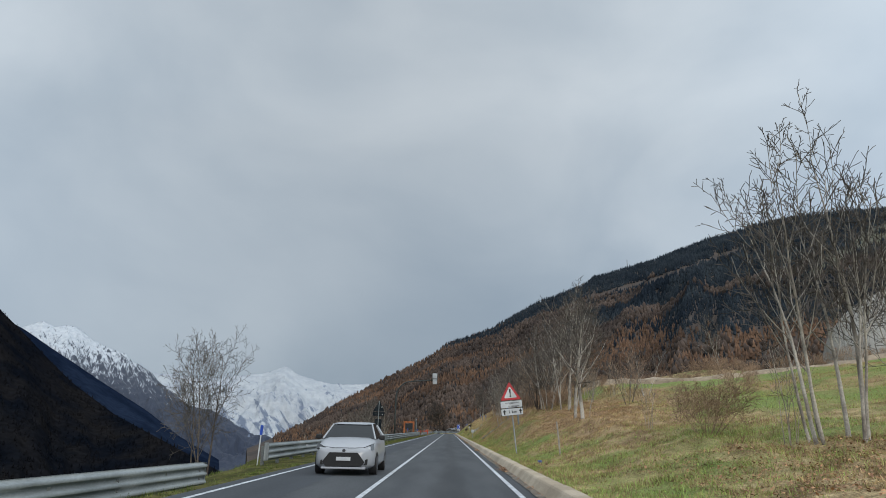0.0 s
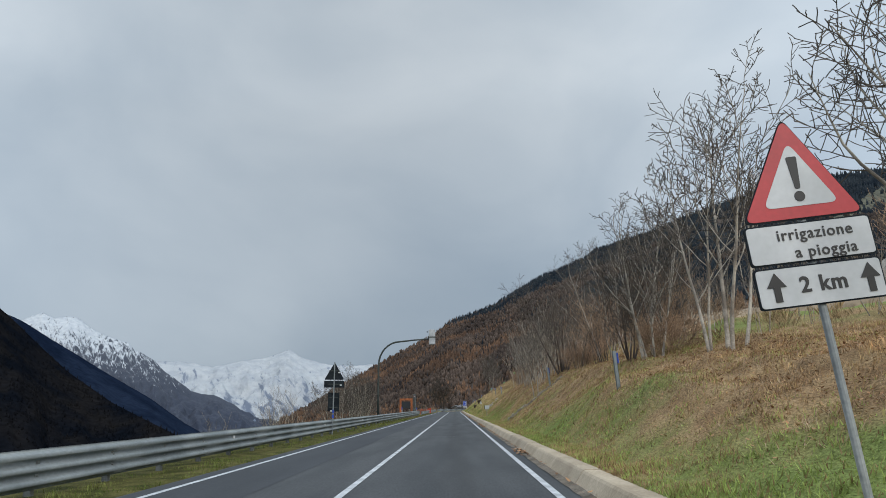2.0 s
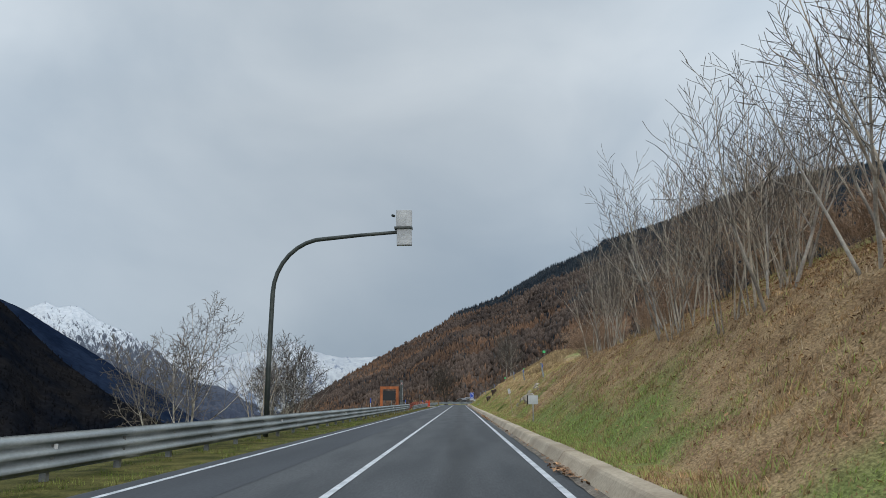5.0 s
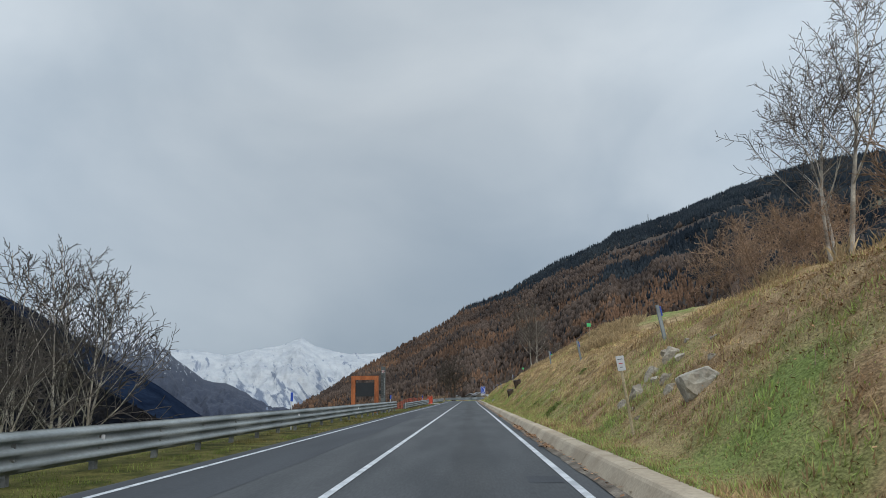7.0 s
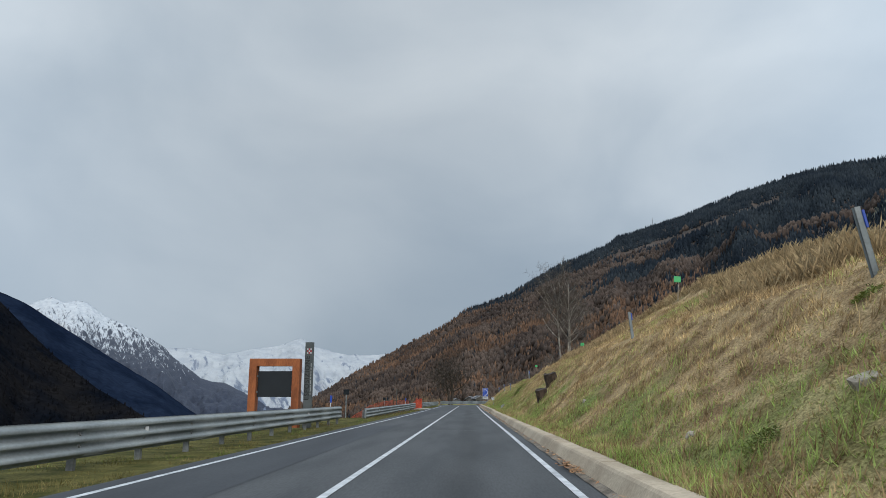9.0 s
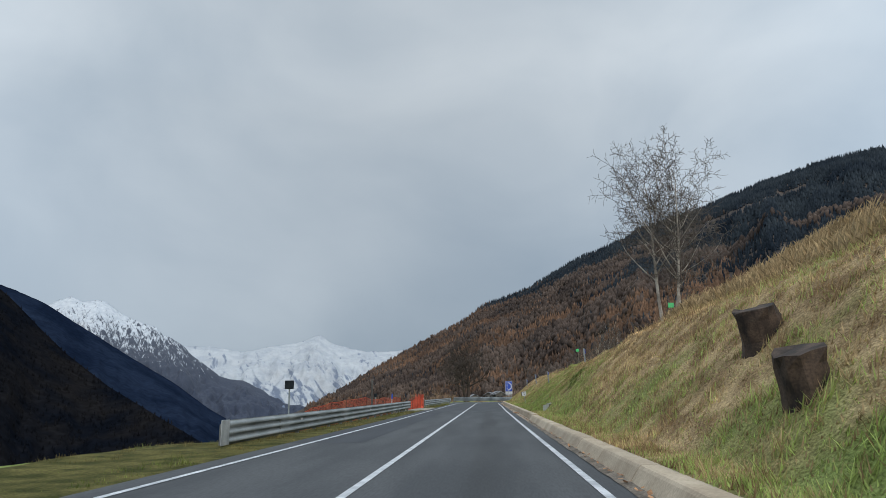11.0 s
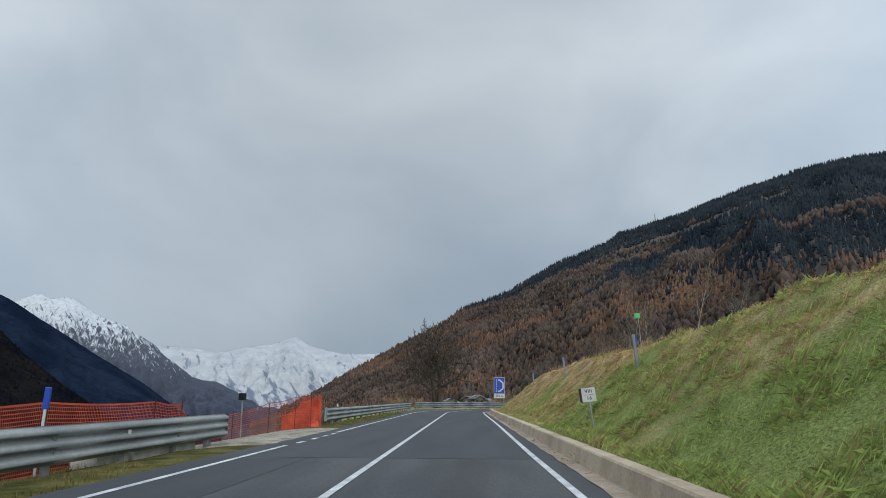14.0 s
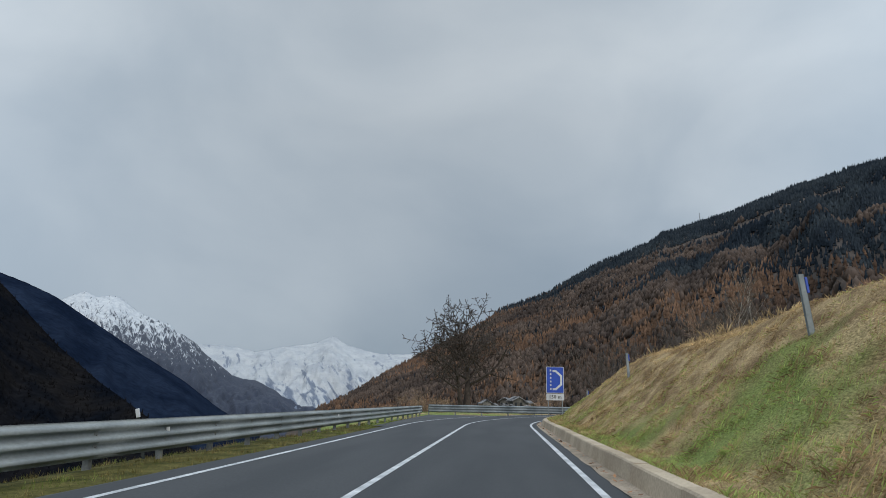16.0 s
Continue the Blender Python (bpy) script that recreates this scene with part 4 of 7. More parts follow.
# mossy verge on the valley side
M_MOSS = make_mat("verge_moss", (0.038, 0.041, 0.009), (0.110, 0.098, 0.031), scale=0.7, rough=0.95, fine=0.06, fine_amount=0.5, bump=0.02, bump_scale=0.06, spec=0.1)
mv, cols = [], (-3.46, -3.8, -4.3, -4.9, -5.6, -6.4, -7.0)
for y in np.arange(-40, 256.1, 0.8):
    mv += [(x + 0.1 * float(vnoise(y, x, 3)), y, float(ground_z(x, y)) + (0.035 if x < -3.5 else 0.02)) for x in cols]
mf = [(7 * r + c + 1, 7 * r + c, 7 * r + c + 7, 7 * r + c + 8) for r in range(len(mv) // 7 - 1) for c in range(6)]
tagged(new("verge", mesh_from("verge", mv, mf, M_MOSS, True)), "mossy grass verge below the crash barrier", "verge", kind="structure")
M_GUTTER = make_mat("gutter_concrete", (0.24, 0.195, 0.145), (0.36, 0.295, 0.225), scale=0.8, rough=0.95, fine=0.04, fine_amount=0.35, bump=0.008, bump_scale=0.04)
for s0, s1, d0, d1, up, mat_, label in ((-60, 186, 3.50, 3.66, 0.045, M_DIRT, "narrow dirt-filled gutter with dead leaves beside the kerb"), (186, 330, 3.50, 3.80, 0.02, M_GUTTER, "pale worn concrete gutter beside the kerb")):
    gv, gf = strip("", None, steps(s0, s1, 0.5), d0, d1, 0.0, "")
    gv = [(x - (0.05 * float(vnoise(y * 2.1, 7.0, 8)) if i % 2 == 0 else 0), y, 0.012 + (up if i % 2 else 0.0) + 0.012 * float(vnoise(y * 0.8, i % 2, 8))) for i, (x, y, z) in enumerate(gv)]
    tagged(new("gutter", mesh_from("gutter", gv, gf, mat_, True)), label, "gutter", kind="structure")
vv = [(x, y, 0.03 + 0.015 * float(vnoise(x * 3, y * 3, 4))) for y in np.arange(212.5, 224.51, 0.5) for x in (-3.05 - 0.35 * abs(float(vnoise(y * 0.9, 2.0, 6))), -3.6, -4.2, -4.8, -5.5)]
vv = [(x, y, z - (0.10 if x < -5 else 0.03 if x < -4.5 else 0)) for x, y, z in vv]
vv = [(x, y, z - 0.10 * max(0.0, 1 - (y - 212.5) / 1.0) - 0.06 * max(0.0, 1 - (224.5 - y) / 1.5)) for x, y, z in vv]
vv = [(x, y, -0.02 if x > -3.45 else z) for x, y, z in vv]
vf = [(5 * r + c, 5 * r + c + 1, 5 * r + c + 6, 5 * r + c + 5) for r in range(24) for c in range(4)]
tagged(new("gravel_lay_by", mesh_from("gravel_lay_by", vv, [tuple(reversed(f)) for f in vf], M_GRAVEL, True)), "pale gravel pull-in beside the road", "gravel", kind="structure")


# ---- crash barriers ----
def rail_profile(top):
    """Three-wave beam: sideways reach and height."""
    pts = []
    for i in range(25):
        q = i / 24
        wave = 0.5 - 0.5 * math.cos(2 * math.pi * 3 * q)
        pts.append((0.012 + 0.085 * min(1, max(0, (wave - 0.12) * 1.45)), top - 0.615 + 0.615 * q))
    return pts


RAIL_TOP, RAIL_D = 0.822, -4.86
_prof = rail_profile(RAIL_TOP)


def beam_build(places):
    """A beam through places of (x, y, sideways x, sideways y); thin sheet with a folded back."""
    b = Build()
    k = len(_prof)
    for x, y, nx, ny in places:
        b.v += [(x + nx * o, y + ny * o, z) for o, z in _prof]
        b.v += [(x + nx * (o - 0.006), y + ny * (o - 0.006), z) for o, z in _prof]
    for i in range(len(places) - 1):
        o = i * 2 * k
        for j in range(k - 1):
            b.f.append((o + j, o + 2 * k + j, o + 2 * k + j + 1, o + j + 1))
            b.f.append((o + k + j, o + k + j + 1, o + 3 * k + j + 1, o + 3 * k + j))
        for j in (0, k - 1):
            b.f.append((o + j, o + k + j, o + 3 * k + j, o + 2 * k + j))
    for o in (0, (len(places) - 1) * 2 * k):
        b.f += [(o + j, o + j + 1, o + k + j + 1, o + k + j) for j in range(k - 1)]
    return b


BEAM_L = 5.0
beam_mesh = beam_build([(0, 0, 1, 0), (0, BEAM_L + 0.12, 1, 0)]).mesh("beam", M_STEEL, True)
half_mesh = beam_build([(0, 0, 1, 0), (0, 2.5, 1, 0)]).mesh("beam", M_STEEL, True)
pb = Build()
pb.box(-0.14, -0.128, -0.05, 0.05, -0.75, 0.72).box(-0.04, -0.028, -0.05, 0.05, -0.75, 0.72).box(-0.128, -0.04, -0.05, -0.042, -0.75, 0.72)
post_mesh = pb.mesh("post", M_POSTSTEEL)
bb = Build().bevel_box(-0.03, 0.02, -0.055, 0.055, 0.40, 0.68, 0.008)
spacer_mesh = bb.mesh("spacer", M_POSTSTEEL)
bo = Build()
bo.tube([(0.015, 0, 0), (0.05, 0, 0)], [0.020, 0.015], 6)
bolt_mesh = bo.mesh("bolt", M_POSTSTEEL)
rb = Build().plate(rounded([(-0.03, 0.0), (0.03, 0.0), (0.03, 0.085), (-0.03, 0.085)], 0.012), -0.008, 0.008)
reflector_mesh = rb.mesh("reflector", M_WHITE)
ce = Build()
for i in range(7):
    a = math.pi * i / 6
    ce.v += [(0.05 + 0.045 * math.cos(a), -0.10 * math.sin(a), z) for z in (RAIL_TOP - 0.56, RAIL_TOP - 0.01)]
ce.f = [(2 * i, 2 * i + 2, 2 * i + 3, 2 * i + 1) for i in range(6)]
ce.f += [tuple(2 * i for i in range(7)), tuple(2 * i + 1 for i in reversed(range(7)))]
end_mesh = ce.mesh("end_cap", M_STEEL, True)


def rail_section(y0, y1, z0, pitch, label, tail=0.0):
    n = round((y1 - y0) / 2.5)
    rail = thing("crash_barrier", (RAIL_D, y0, z0), label, "guard rail", "crash barriers along the road", rot=(pitch, 0, 0))
    y = 0.0
    while y < n * 2.5 - 0.01:
        length = 5.0 if n * 2.5 - y > 4.9 else 2.5
        ob = part("beam", beam_mesh if length > 4 else half_mesh, None, rail)
        ob.location = (0.003 * ((y / 5) % 2), y, 0)
        y += length
    for i in range(n + 1):
        px = part("post", post_mesh, None, rail)
        yy = min(max(i * 2.5, 0.25), n * 2.5 - 0.25)
        px.matrix_local = pose(0, yy, 0, random.uniform(-1, 1), random.uniform(-1.5, 1.5), 0)
        part("spacer", spacer_mesh, None, rail).location = (0, yy, 0)
        if i % 2 == 0:
            for z in (0.40, 0.59):
                part("bolt", bolt_mesh, None, rail).location = (0.0, yy, z)
        if i % 6 == 3:
            part("reflector", reflector_mesh, None, rail).matrix_local = pose(0.06, yy, 0.56, 0, 0, 12)
    if tail:
        part("beam", half_mesh, None, rail, "lapped end length").location = (0.007, n * 2.5 - 2.5 + tail, 0)
        part("post", post_mesh, None, rail).location = (0.03, n * 2.5 - 0.48, 0)
    part("end_cap", end_mesh, None, rail).location = (0, 0.02, 0)
    part("end_plate", Build().bevel_box(0.088, 0.116, -0.30, 0.24, RAIL_TOP - 0.60, RAIL_TOP + 0.02, 0.013), M_PALEPOLE, rail, "flat pale end plate")
    part("end_cap", end_mesh, None, rail).matrix_local = pose(0, n * 2.5 + tail, 0) @ Matrix.Diagonal((1, -1, 1, 1))
    return rail


rail_section(-29.1, 20.9, 0.13, -0.71, "galvanised steel crash barrier on a grassy verge")
rail_section(27.3, 162.3, -0.115, 0.05, "long galvanised steel crash barrier on a grassy verge")
rail_section(171.0, 213.5, -0.22, 0.19, "galvanised steel crash barrier in front of orange netting", tail=0.7)
rail_section(228.0, 280.5, -0.09, 0, "galvanised steel crash barrier beside the bend")
# the barrier round the bend
bend = thing("crash_barrier", (0, 0, 0), "curved galvanised steel crash barrier round the bend", "guard rail", "crash barriers along the road")
ring = [(-4.35 + 1.1 * i, 281.6 + 0.05 * i + 0.012 * i * i) for i in range(23)]
full = []
for i, (x, y) in enumerate(ring):
    a, b = Vector(ring[max(i - 1, 0)]), Vector(ring[min(i + 1, 22)])
    d = (b - a).normalized()
    full.append((x, y, d.y, -d.x))
for i in range(0, 22, 2):
    part("beam", beam_build(full[i:i + 3]), M_STEEL, bend, smooth=True)
for i in range(0, 23, 2):
    x, y, nx, ny = full[i]
    part("post", post_mesh, None, bend).matrix_local = pose(x, y, 0.0, 0, 0, math.degrees(math.atan2(ny, nx)))


# ---- signs and poles ----
def pole(parent, x, y, z0, z1, r=0.03, material=None, name="pole"):
    return part(name, Build().tube([(x, y, z0), (x, y, z1)], [r, r], 10), material or M_POSTSTEEL, parent, smooth=False)


def triangle(side, z0, grow=0.0):
    h = side * math.sqrt(3) / 2
    return rounded([(-side / 2 - grow, z0 - grow * 0.577), (side / 2 + grow, z0 - grow * 0.577), (0, z0 + h + grow * 1.15)], 0.045, 5)


def rect(w, z0, z1, r=0.03, x=0.0):
    return rounded([(x - w / 2, z0), (x + w / 2, z0), (x + w / 2, z1), (x - w / 2, z1)], r, 4)


def arrow_up(parent, x, z, s):
    b = Build().plate([(x - 0.12 * s, z - 0.5 * s), (x + 0.12 * s, z - 0.5 * s), (x + 0.12 * s, z + 0.05 * s), (x - 0.12 * s, z + 0.05 * s)], -0.033, -0.028)
    b.plate([(x - 0.34 * s, z), (x + 0.34 * s, z), (x, z + 0.5 * s)], -0.034, -0.029)
    part("arrow", b, M_BLACK, parent, "black arrow")


gz = float(ground_z(4.68, 33.6))
warn = thing("warning_sign", (4.68, 33.6, gz), "red-bordered triangular warning sign with two white panels, leaning", "road sign", rot=(0, -6.3, 1.5))
pole(warn, 0, 0.03, -0.4, 3.05, 0.03, M_PALEPOLE)
tb = 3.41 - gz - 0.86 + 0.10
part("sign_plate", Build().plate(triangle(0.96, tb), -0.012, 0.0), M_BACK, warn)
part("red_border", Build().plate(triangle(0.93, tb + 0.012), -0.017, -0.010), M_RED, warn, "red enamel border")
part("white_field", Build().plate(triangle(0.60, tb + 0.105), -0.021, -0.015), M_WHITE, warn, "white field")
ex = Build().plate(rounded([(-0.02, tb + 0.24), (0.02, tb + 0.24), (0.043, tb + 0.50), (-0.043, tb + 0.50)], 0.015), -0.026, -0.020)
ex.plate([(0.042 * math.cos(k * 0.5236), tb + 0.18 + 0.042 * math.sin(k * 0.5236)) for k in range(12)], -0.026, -0.020)
part("exclamation_mark", ex, M_BLACK, warn, "black exclamation mark")
for z1, z0 in ((tb - 0.02, tb - 0.33), (tb - 0.35, tb - 0.66)):
    panel = part("panel", Build().plate(rect(0.98, z0, z1), -0.020, -0.004), M_BACK, warn)
    part("panel_face", Build().plate(rect(0.955, z0 + 0.012, z1 - 0.012), -0.026, -0.019), M_WHITE, panel, "white panel face with a thin black edge")
lettered(warn, "irrigazione", 0.122, M_BLACK, 0.04, -0.030, tb - 0.115, bold=0.0015)
lettered(warn, "a pioggia", 0.122, M_BLACK, 0.10, -0.030, tb - 0.255, bold=0.0015)
lettered(warn, "2 km", 0.165, M_BLACK, 0.02, -0.030, tb - 0.505, bold=0.004)
for x in (-0.34, 0.38):
    arrow_up(warn, x, tb - 0.50, 0.22)
for z in (tb + 0.1, tb - 0.2, tb - 0.5):
    part("clamp", Build().box(-0.05, 0.05, -0.004, 0.07, z - 0.02, z + 0.02), M_POSTSTEEL, warn)

back = thing("warning_sign", (-4.73, 66.6, -0.13), "back of a dark triangular road sign with two panels", "road sign", rot=(0, 1.0, 4))
pole(back, 0, -0.04, -0.5, 3.85, 0.033, M_STEEL)
part("sign_plate", Build().plate(triangle(1.06, 2.93), 0.0, 0.03), M_BACK, back, "dark unpainted back of the triangle")
part("panel", Build().plate(rect(1.06, 2.52, 2.88, 0.02), 0.0, 0.03), M_BACK, back)
part("panel", Build().plate(rect(0.60, 1.28, 2.26, 0.02), 0.0, 0.03), M_BACK, back)
part("sticker", Build().box(0.20, 0.29, -0.004, 0.002, 3.28, 3.34), M_WHITE, back, "small white sticker")
part("sticker", Build().box(0.30, 0.40, -0.004, 0.002, 2.62, 2.69), M_WHITE, back, "small white sticker")
for z in (2.7, 3.4, 2.0, 1.5):
    part("clamp", Build().box(-0.30 if z > 2.5 else -0.22, 0.30 if z > 2.5 else 0.22, -0.012, 0.004, z - 0.018, z + 0.018), M_DARKSTEEL, back)
for z in (0.95, 1.2):
    part("band", Build().tube([(0, -0.04, z), (0, -0.04, z + 0.17)], [0.055, 0.055], 10), M_BLUE, back, "blue reflective band")
part("tag", Build().box(-0.16, -0.04, -0.08, -0.06, 1.28, 1.34), M_WHITE, back, "small white tag")

M_BOX = make_mat("weathered_cabinet", (0.30, 0.32, 0.34), (0.42, 0.44, 0.46), scale=0.4, rough=0.6)
lamp = thing("overhead_sign_pole", (-5.31, 94.3, -0.15), "dark curved steel pole with a white overhead box", "overhead sign")
arm = [(0.05, 0, -0.4), (0.05, 0, 3.0), (0.08, 0, 5.35)]
for k in range(1, 9):
    a = math.pi / 2 * k / 8
    arm.append((0.08 + 1.95 * (1 - math.cos(a)), 0, 5.35 + 2.1 * math.sin(a)))
arm += [(3.4, 0, 7.58), (5.3, 0, 7.72)]
part("pole", Build().tube(arm, [0.10, 0.09, 0.085] + [0.08] * 8 + [0.07, 0.065], 12), M_DARKSTEEL, lamp, smooth=True)
part("box_upper", Build().bevel_box(4.72, 5.32, -0.14, 0.14, 7.86, 8.53, 0.02), M_BOX, lamp, "off-white cabinet")
part("box_lower", Build().bevel_box(4.75, 5.32, -0.11, 0.11, 7.16, 7.80, 0.02), M_BOX, lamp, "pale grey cabinet")
part("bracket", Build().box(4.66, 5.34, -0.16, 0.16, 7.79, 7.87), M_DARKSTEEL, lamp)
part("sensor", Build().tube([(4.66, -0.05, 8.30), (4.56, -0.12, 8.32)], [0.05, 0.05], 8), M_DARKSTEEL, lamp)
part("base_plate", Build().bevel_box(-0.2, 0.2, -0.2, 0.2, -0.05, 0.03, 0.01), M_DARKSTEEL, lamp)


def marker(x, y, height, w, h, label, lean=(0, 0), text=(), yaw=0, box=0.0, thick=0.024, stick=None):
    z = float(ground_z(x, y))
    m = thing("marker_sign", (x, y, z), label, "marker sign", "small marker signs on the bank", rot=(lean[0], lean[1], yaw))
    pole(m, 0, 0.025, -0.3, height - (0 if box else h * 0.4), thick, stick or M_PALEPOLE)
    if box:
        part("case", Build().bevel_box(-w / 2 - 0.05, w / 2 - 0.005, -0.008, box, height - h, height, 0.008), M_BLACK, m, "dark boxed back")
    part("plate", Build().plate(rect(w, height - h, height, 0.015), -0.02, -0.006), M_WHITE, m, "white plate")
    for t, size, zz in text:
        lettered(m, t, size, M_BLACK, 0, -0.022, zz, bold=0.003)
    if text:
        part("rule", Build().box(-w * 0.36, w * 0.36, -0.024, -0.018, height - h * 0.5 - 0.004, height - h * 0.5 + 0.004), M_BLACK, m)
    return m


M_POLEWOOD = make_mat("weathered_pole_wood", (0.34, 0.28, 0.17), (0.50, 0.42, 0.28), scale=0.4, rough=0.9)
vm = marker(4.77, 212.1, 1.06, 0.33, 0.33, "white kilometre marker on a leaning steel pole", (0, -7), (("VIII", 0.115, 0.98), ("16", 0.115, 0.815)), box=0.06)
mk = marker(4.83, 110.5, 1.46, 0.15, 0.28, "small white hiking-trail plate on a leaning wooden pole", (0, -7), thick=0.028, stick=M_POLEWOOD)
for k, zz in enumerate((1.39, 1.31, 1.24)):
    part("print", Build().box(-0.05 + 0.012 * k, 0.045 - 0.012 * k, -0.024, -0.019, zz, zz + 0.014), M_RED if k == 1 else M_SLAB, mk)
mk2 = marker(4.78, 98.0, 1.05, 0.40, 0.36, "weathered white marker plate on a short pole", (0, 1), box=0.05)


# blue lay-by sign
bs = thing("lay_by_sign", (4.98, 265.6, float(ground_z(4.98, 265.6))), "blue lay-by sign with a white distance plate on two poles", "road sign", rot=(0, 0, -3))
bz = -bs.location.z
for x, zl in ((-0.42, 3.1), (0.42, 3.1)):
    pole(bs, x, 0.03, -0.4, zl + bz, 0.03, M_STEEL)
part("sign_plate", Build().plate(rect(1.06, 1.72 + bz, 3.30 + bz, 0.05), -0.02, 0.0), M_WHITE, bs, "thin white edge")
part("blue_field", Build().plate(rect(1.00, 1.75 + bz, 3.27 + bz, 0.04), -0.027, -0.018), M_BLUE, bs, "blue field")
sym = Build()
for k in range(6):
    sym.plate(rect(0.09, 1.92 + 0.22 * k + bz, 2.03 + 0.22 * k + bz, 0.005, -0.26), -0.033, -0.026)
part("dashes", sym, M_WHITE, bs, "white dashes")
kink = [(-0.14, 2.98), (0.02, 2.98), (0.31, 2.72), (0.31, 2.28), (0.02, 2.02), (-0.14, 2.02), (-0.14, 1.90), (0.07, 1.90), (0.43, 2.22), (0.43, 2.78), (0.07, 3.10), (-0.14, 3.10)]
kv = Build()
for i in range(5):
    q = [kink[i], kink[i + 1], kink[10 - i], kink[11 - i]]
    kv.plate([(x, z + bz) for x, z in q], -0.033, -0.026)
part("lay_by_symbol", kv, M_WHITE, bs, "white lay-by outline")
part("panel", Build().plate(rect(1.06, 1.30 + bz, 1.69 + bz, 0.03), -0.02, 0.0), M_WHITE, bs, "white distance plate")
lettered(bs, "150 m", 0.27, M_BLACK, 0.0, -0.026, 1.49 + bz, bold=0.006)

# delineator posts on the bank
dm = thing("delineator_post", (0, 0, 0), "grey steel delineator post with a blue reflector on the bank", "roadside post", "delineator posts on the bank")
db = Build().box(-0.05, 0.05, 0.0, 0.012, -0.4, 1.08).box(-0.05, -0.04, 0.0, 0.07, -0.4, 1.08).box(0.04, 0.05, 0.0, 0.07, -0.4, 1.08)
part("post", db, M_STEEL, dm)
part("reflector", Build().bevel_box(0.045, 0.09, -0.015, 0.05, 0.74, 1.02, 0.01), M_BLUE, dm, "blue reflector")
bank_posts = [(6.1, 47.55, 1, -4), (7.2, 69.6, 0, -7), (7.6, 118, 0, -9), (7.85, 135.6, 0, -9), (8.2, 153, 0, -5), (8.1, 200.2, 0, -4), (7.15, 217.4, 0, -6), (7.15, 234, 0, -6),
              (7.1, 252, 0, -3), (7.6, 272, 0, 2)]
for i, (x, y, lx, ly) in enumerate(bank_posts):
    m = pose(x, y, float(ground_z(x, y)) - 0.04, lx, ly, 0)
    if i == 0:
        dm.matrix_world = m
    else:
        copy_thing(dm, m)
stake = thing("wooden_stake", (5.4, 25.8, float(ground_z(5.4, 25.8))), "thin pale wooden stake leaning on the meadow edge", "stake", rot=(0, -5, 0))
part("stake", Build().tube([(0, 0, -0.3), (0.01, 0, 0.6), (0, 0, 1.1)], [0.03, 0.027, 0.024], 7), M_BARK, stake)
# blue-topped markers behind the barrier
lm = thing("edge_marker", (0, 0, 0), "thin white edge marker with a blue reflector behind the barrier", "roadside post", "edge markers behind the barrier")
part("stake", Build().bevel_box(-0.022, 0.022, -0.012, 0.012, -0.4, 1.2, 0.004), M_WHITE, lm)
part("reflector", Build().bevel_box(-0.05, 0.05, -0.03, 0.03, 1.12, 1.48, 0.012), M_BLUE, lm, "blue reflector cap")
for i, y in enumerate((28.6, 126.0, 162.3, 206.5)):
    m = pose(-5.4, y, float(ground_z(-5.4, y)), 0, 3 if i != 1 else 0, 0)
    if i == 0:
        lm.matrix_world = m
    else:
        copy_thing(lm, m)
snow = thing("edge_marker", (-5.4, 235.8, float(ground_z(-5.4, 235.8))), "short dark edge marker with a white cap behind the barrier", "roadside post", "edge markers behind the barrier", rot=(0, -14, 0))
part("stake", Build().bevel_box(-0.03, 0.03, -0.012, 0.012, -0.3, 0.98, 0.004), M_DARKSTEEL, snow)
part("reflector", Build().bevel_box(-0.03, 0.05, -0.03, 0.02, 0.86, 1.04, 0.012), M_WHITE, snow, "white cap")

# green bird boxes on thin stakes
for x, y, top, lean in ((12.9, 162.8, 7.46, 4), (12.7, 239.6, 6.38, -4), (13.4, 199.2, 6.75, 3)):
    z = float(ground_z(x, y))
    g = thing("green_plate", (x, y, z), "bright green plate on a thin leaning stake in the grass", "stake", "green plates on stakes", rot=(0, lean, 0))
    part("stake", Build().tube([(0, 0, -0.3), (0.02, 0, top - z)], [0.022, 0.016], 6), M_BARK, g)
    part("plate", Build().bevel_box(-0.22, 0.14, -0.05, 0.02, top - z - 0.16, top - z + 0.16, 0.02), M_GREEN, g, "green plastic plate")
    part("rod", Build().tube([(0.1, 0, top - z - 0.05), (0.32, 0, top - z + 0.08)], [0.01, 0.008], 5), M_STEEL, g)
ys = thing("hydrant_marker", (12.2, 283, float(ground_z(12.2, 283))), "small yellow marker box on a wooden post", "marker sign")
pole(ys, 0, 0, -0.3, 1.6, 0.05, M_BARK)
part("box", Build().bevel_box(-0.22, 0.22, -0.1, 0.1, 1.5, 1.95, 0.03), make_mat("faded_yellow", (0.26, 0.24, 0.05), (0.36, 0.33, 0.09), rough=0.7), ys, "faded yellow box")
for x, y, h, w in ((-11.2, 236, 1.55, 0.42), (-10.5, 197.2, 2.0, 0.55)):
    z = float(ground_z(x, y))
    s = thing("signal_box", (x, y, z), "dark box on a thin post below the road", "sign")
    top = (1.45 if y > 210 else 2.15) - z
    pole(s, 0, 0.05, -0.3, top, 0.045, M_STEEL)
    part("box", Build().bevel_box(-w / 2, w / 2, -0.08, 0.08, top - w * 0.95, top, 0.03), M_BACK, s, "dark box")
bp = thing("steel_column", (-5.55, 198.5, float(ground_z(-5.55, 198.5))), "dark weathered steel column beside the netting", "post")
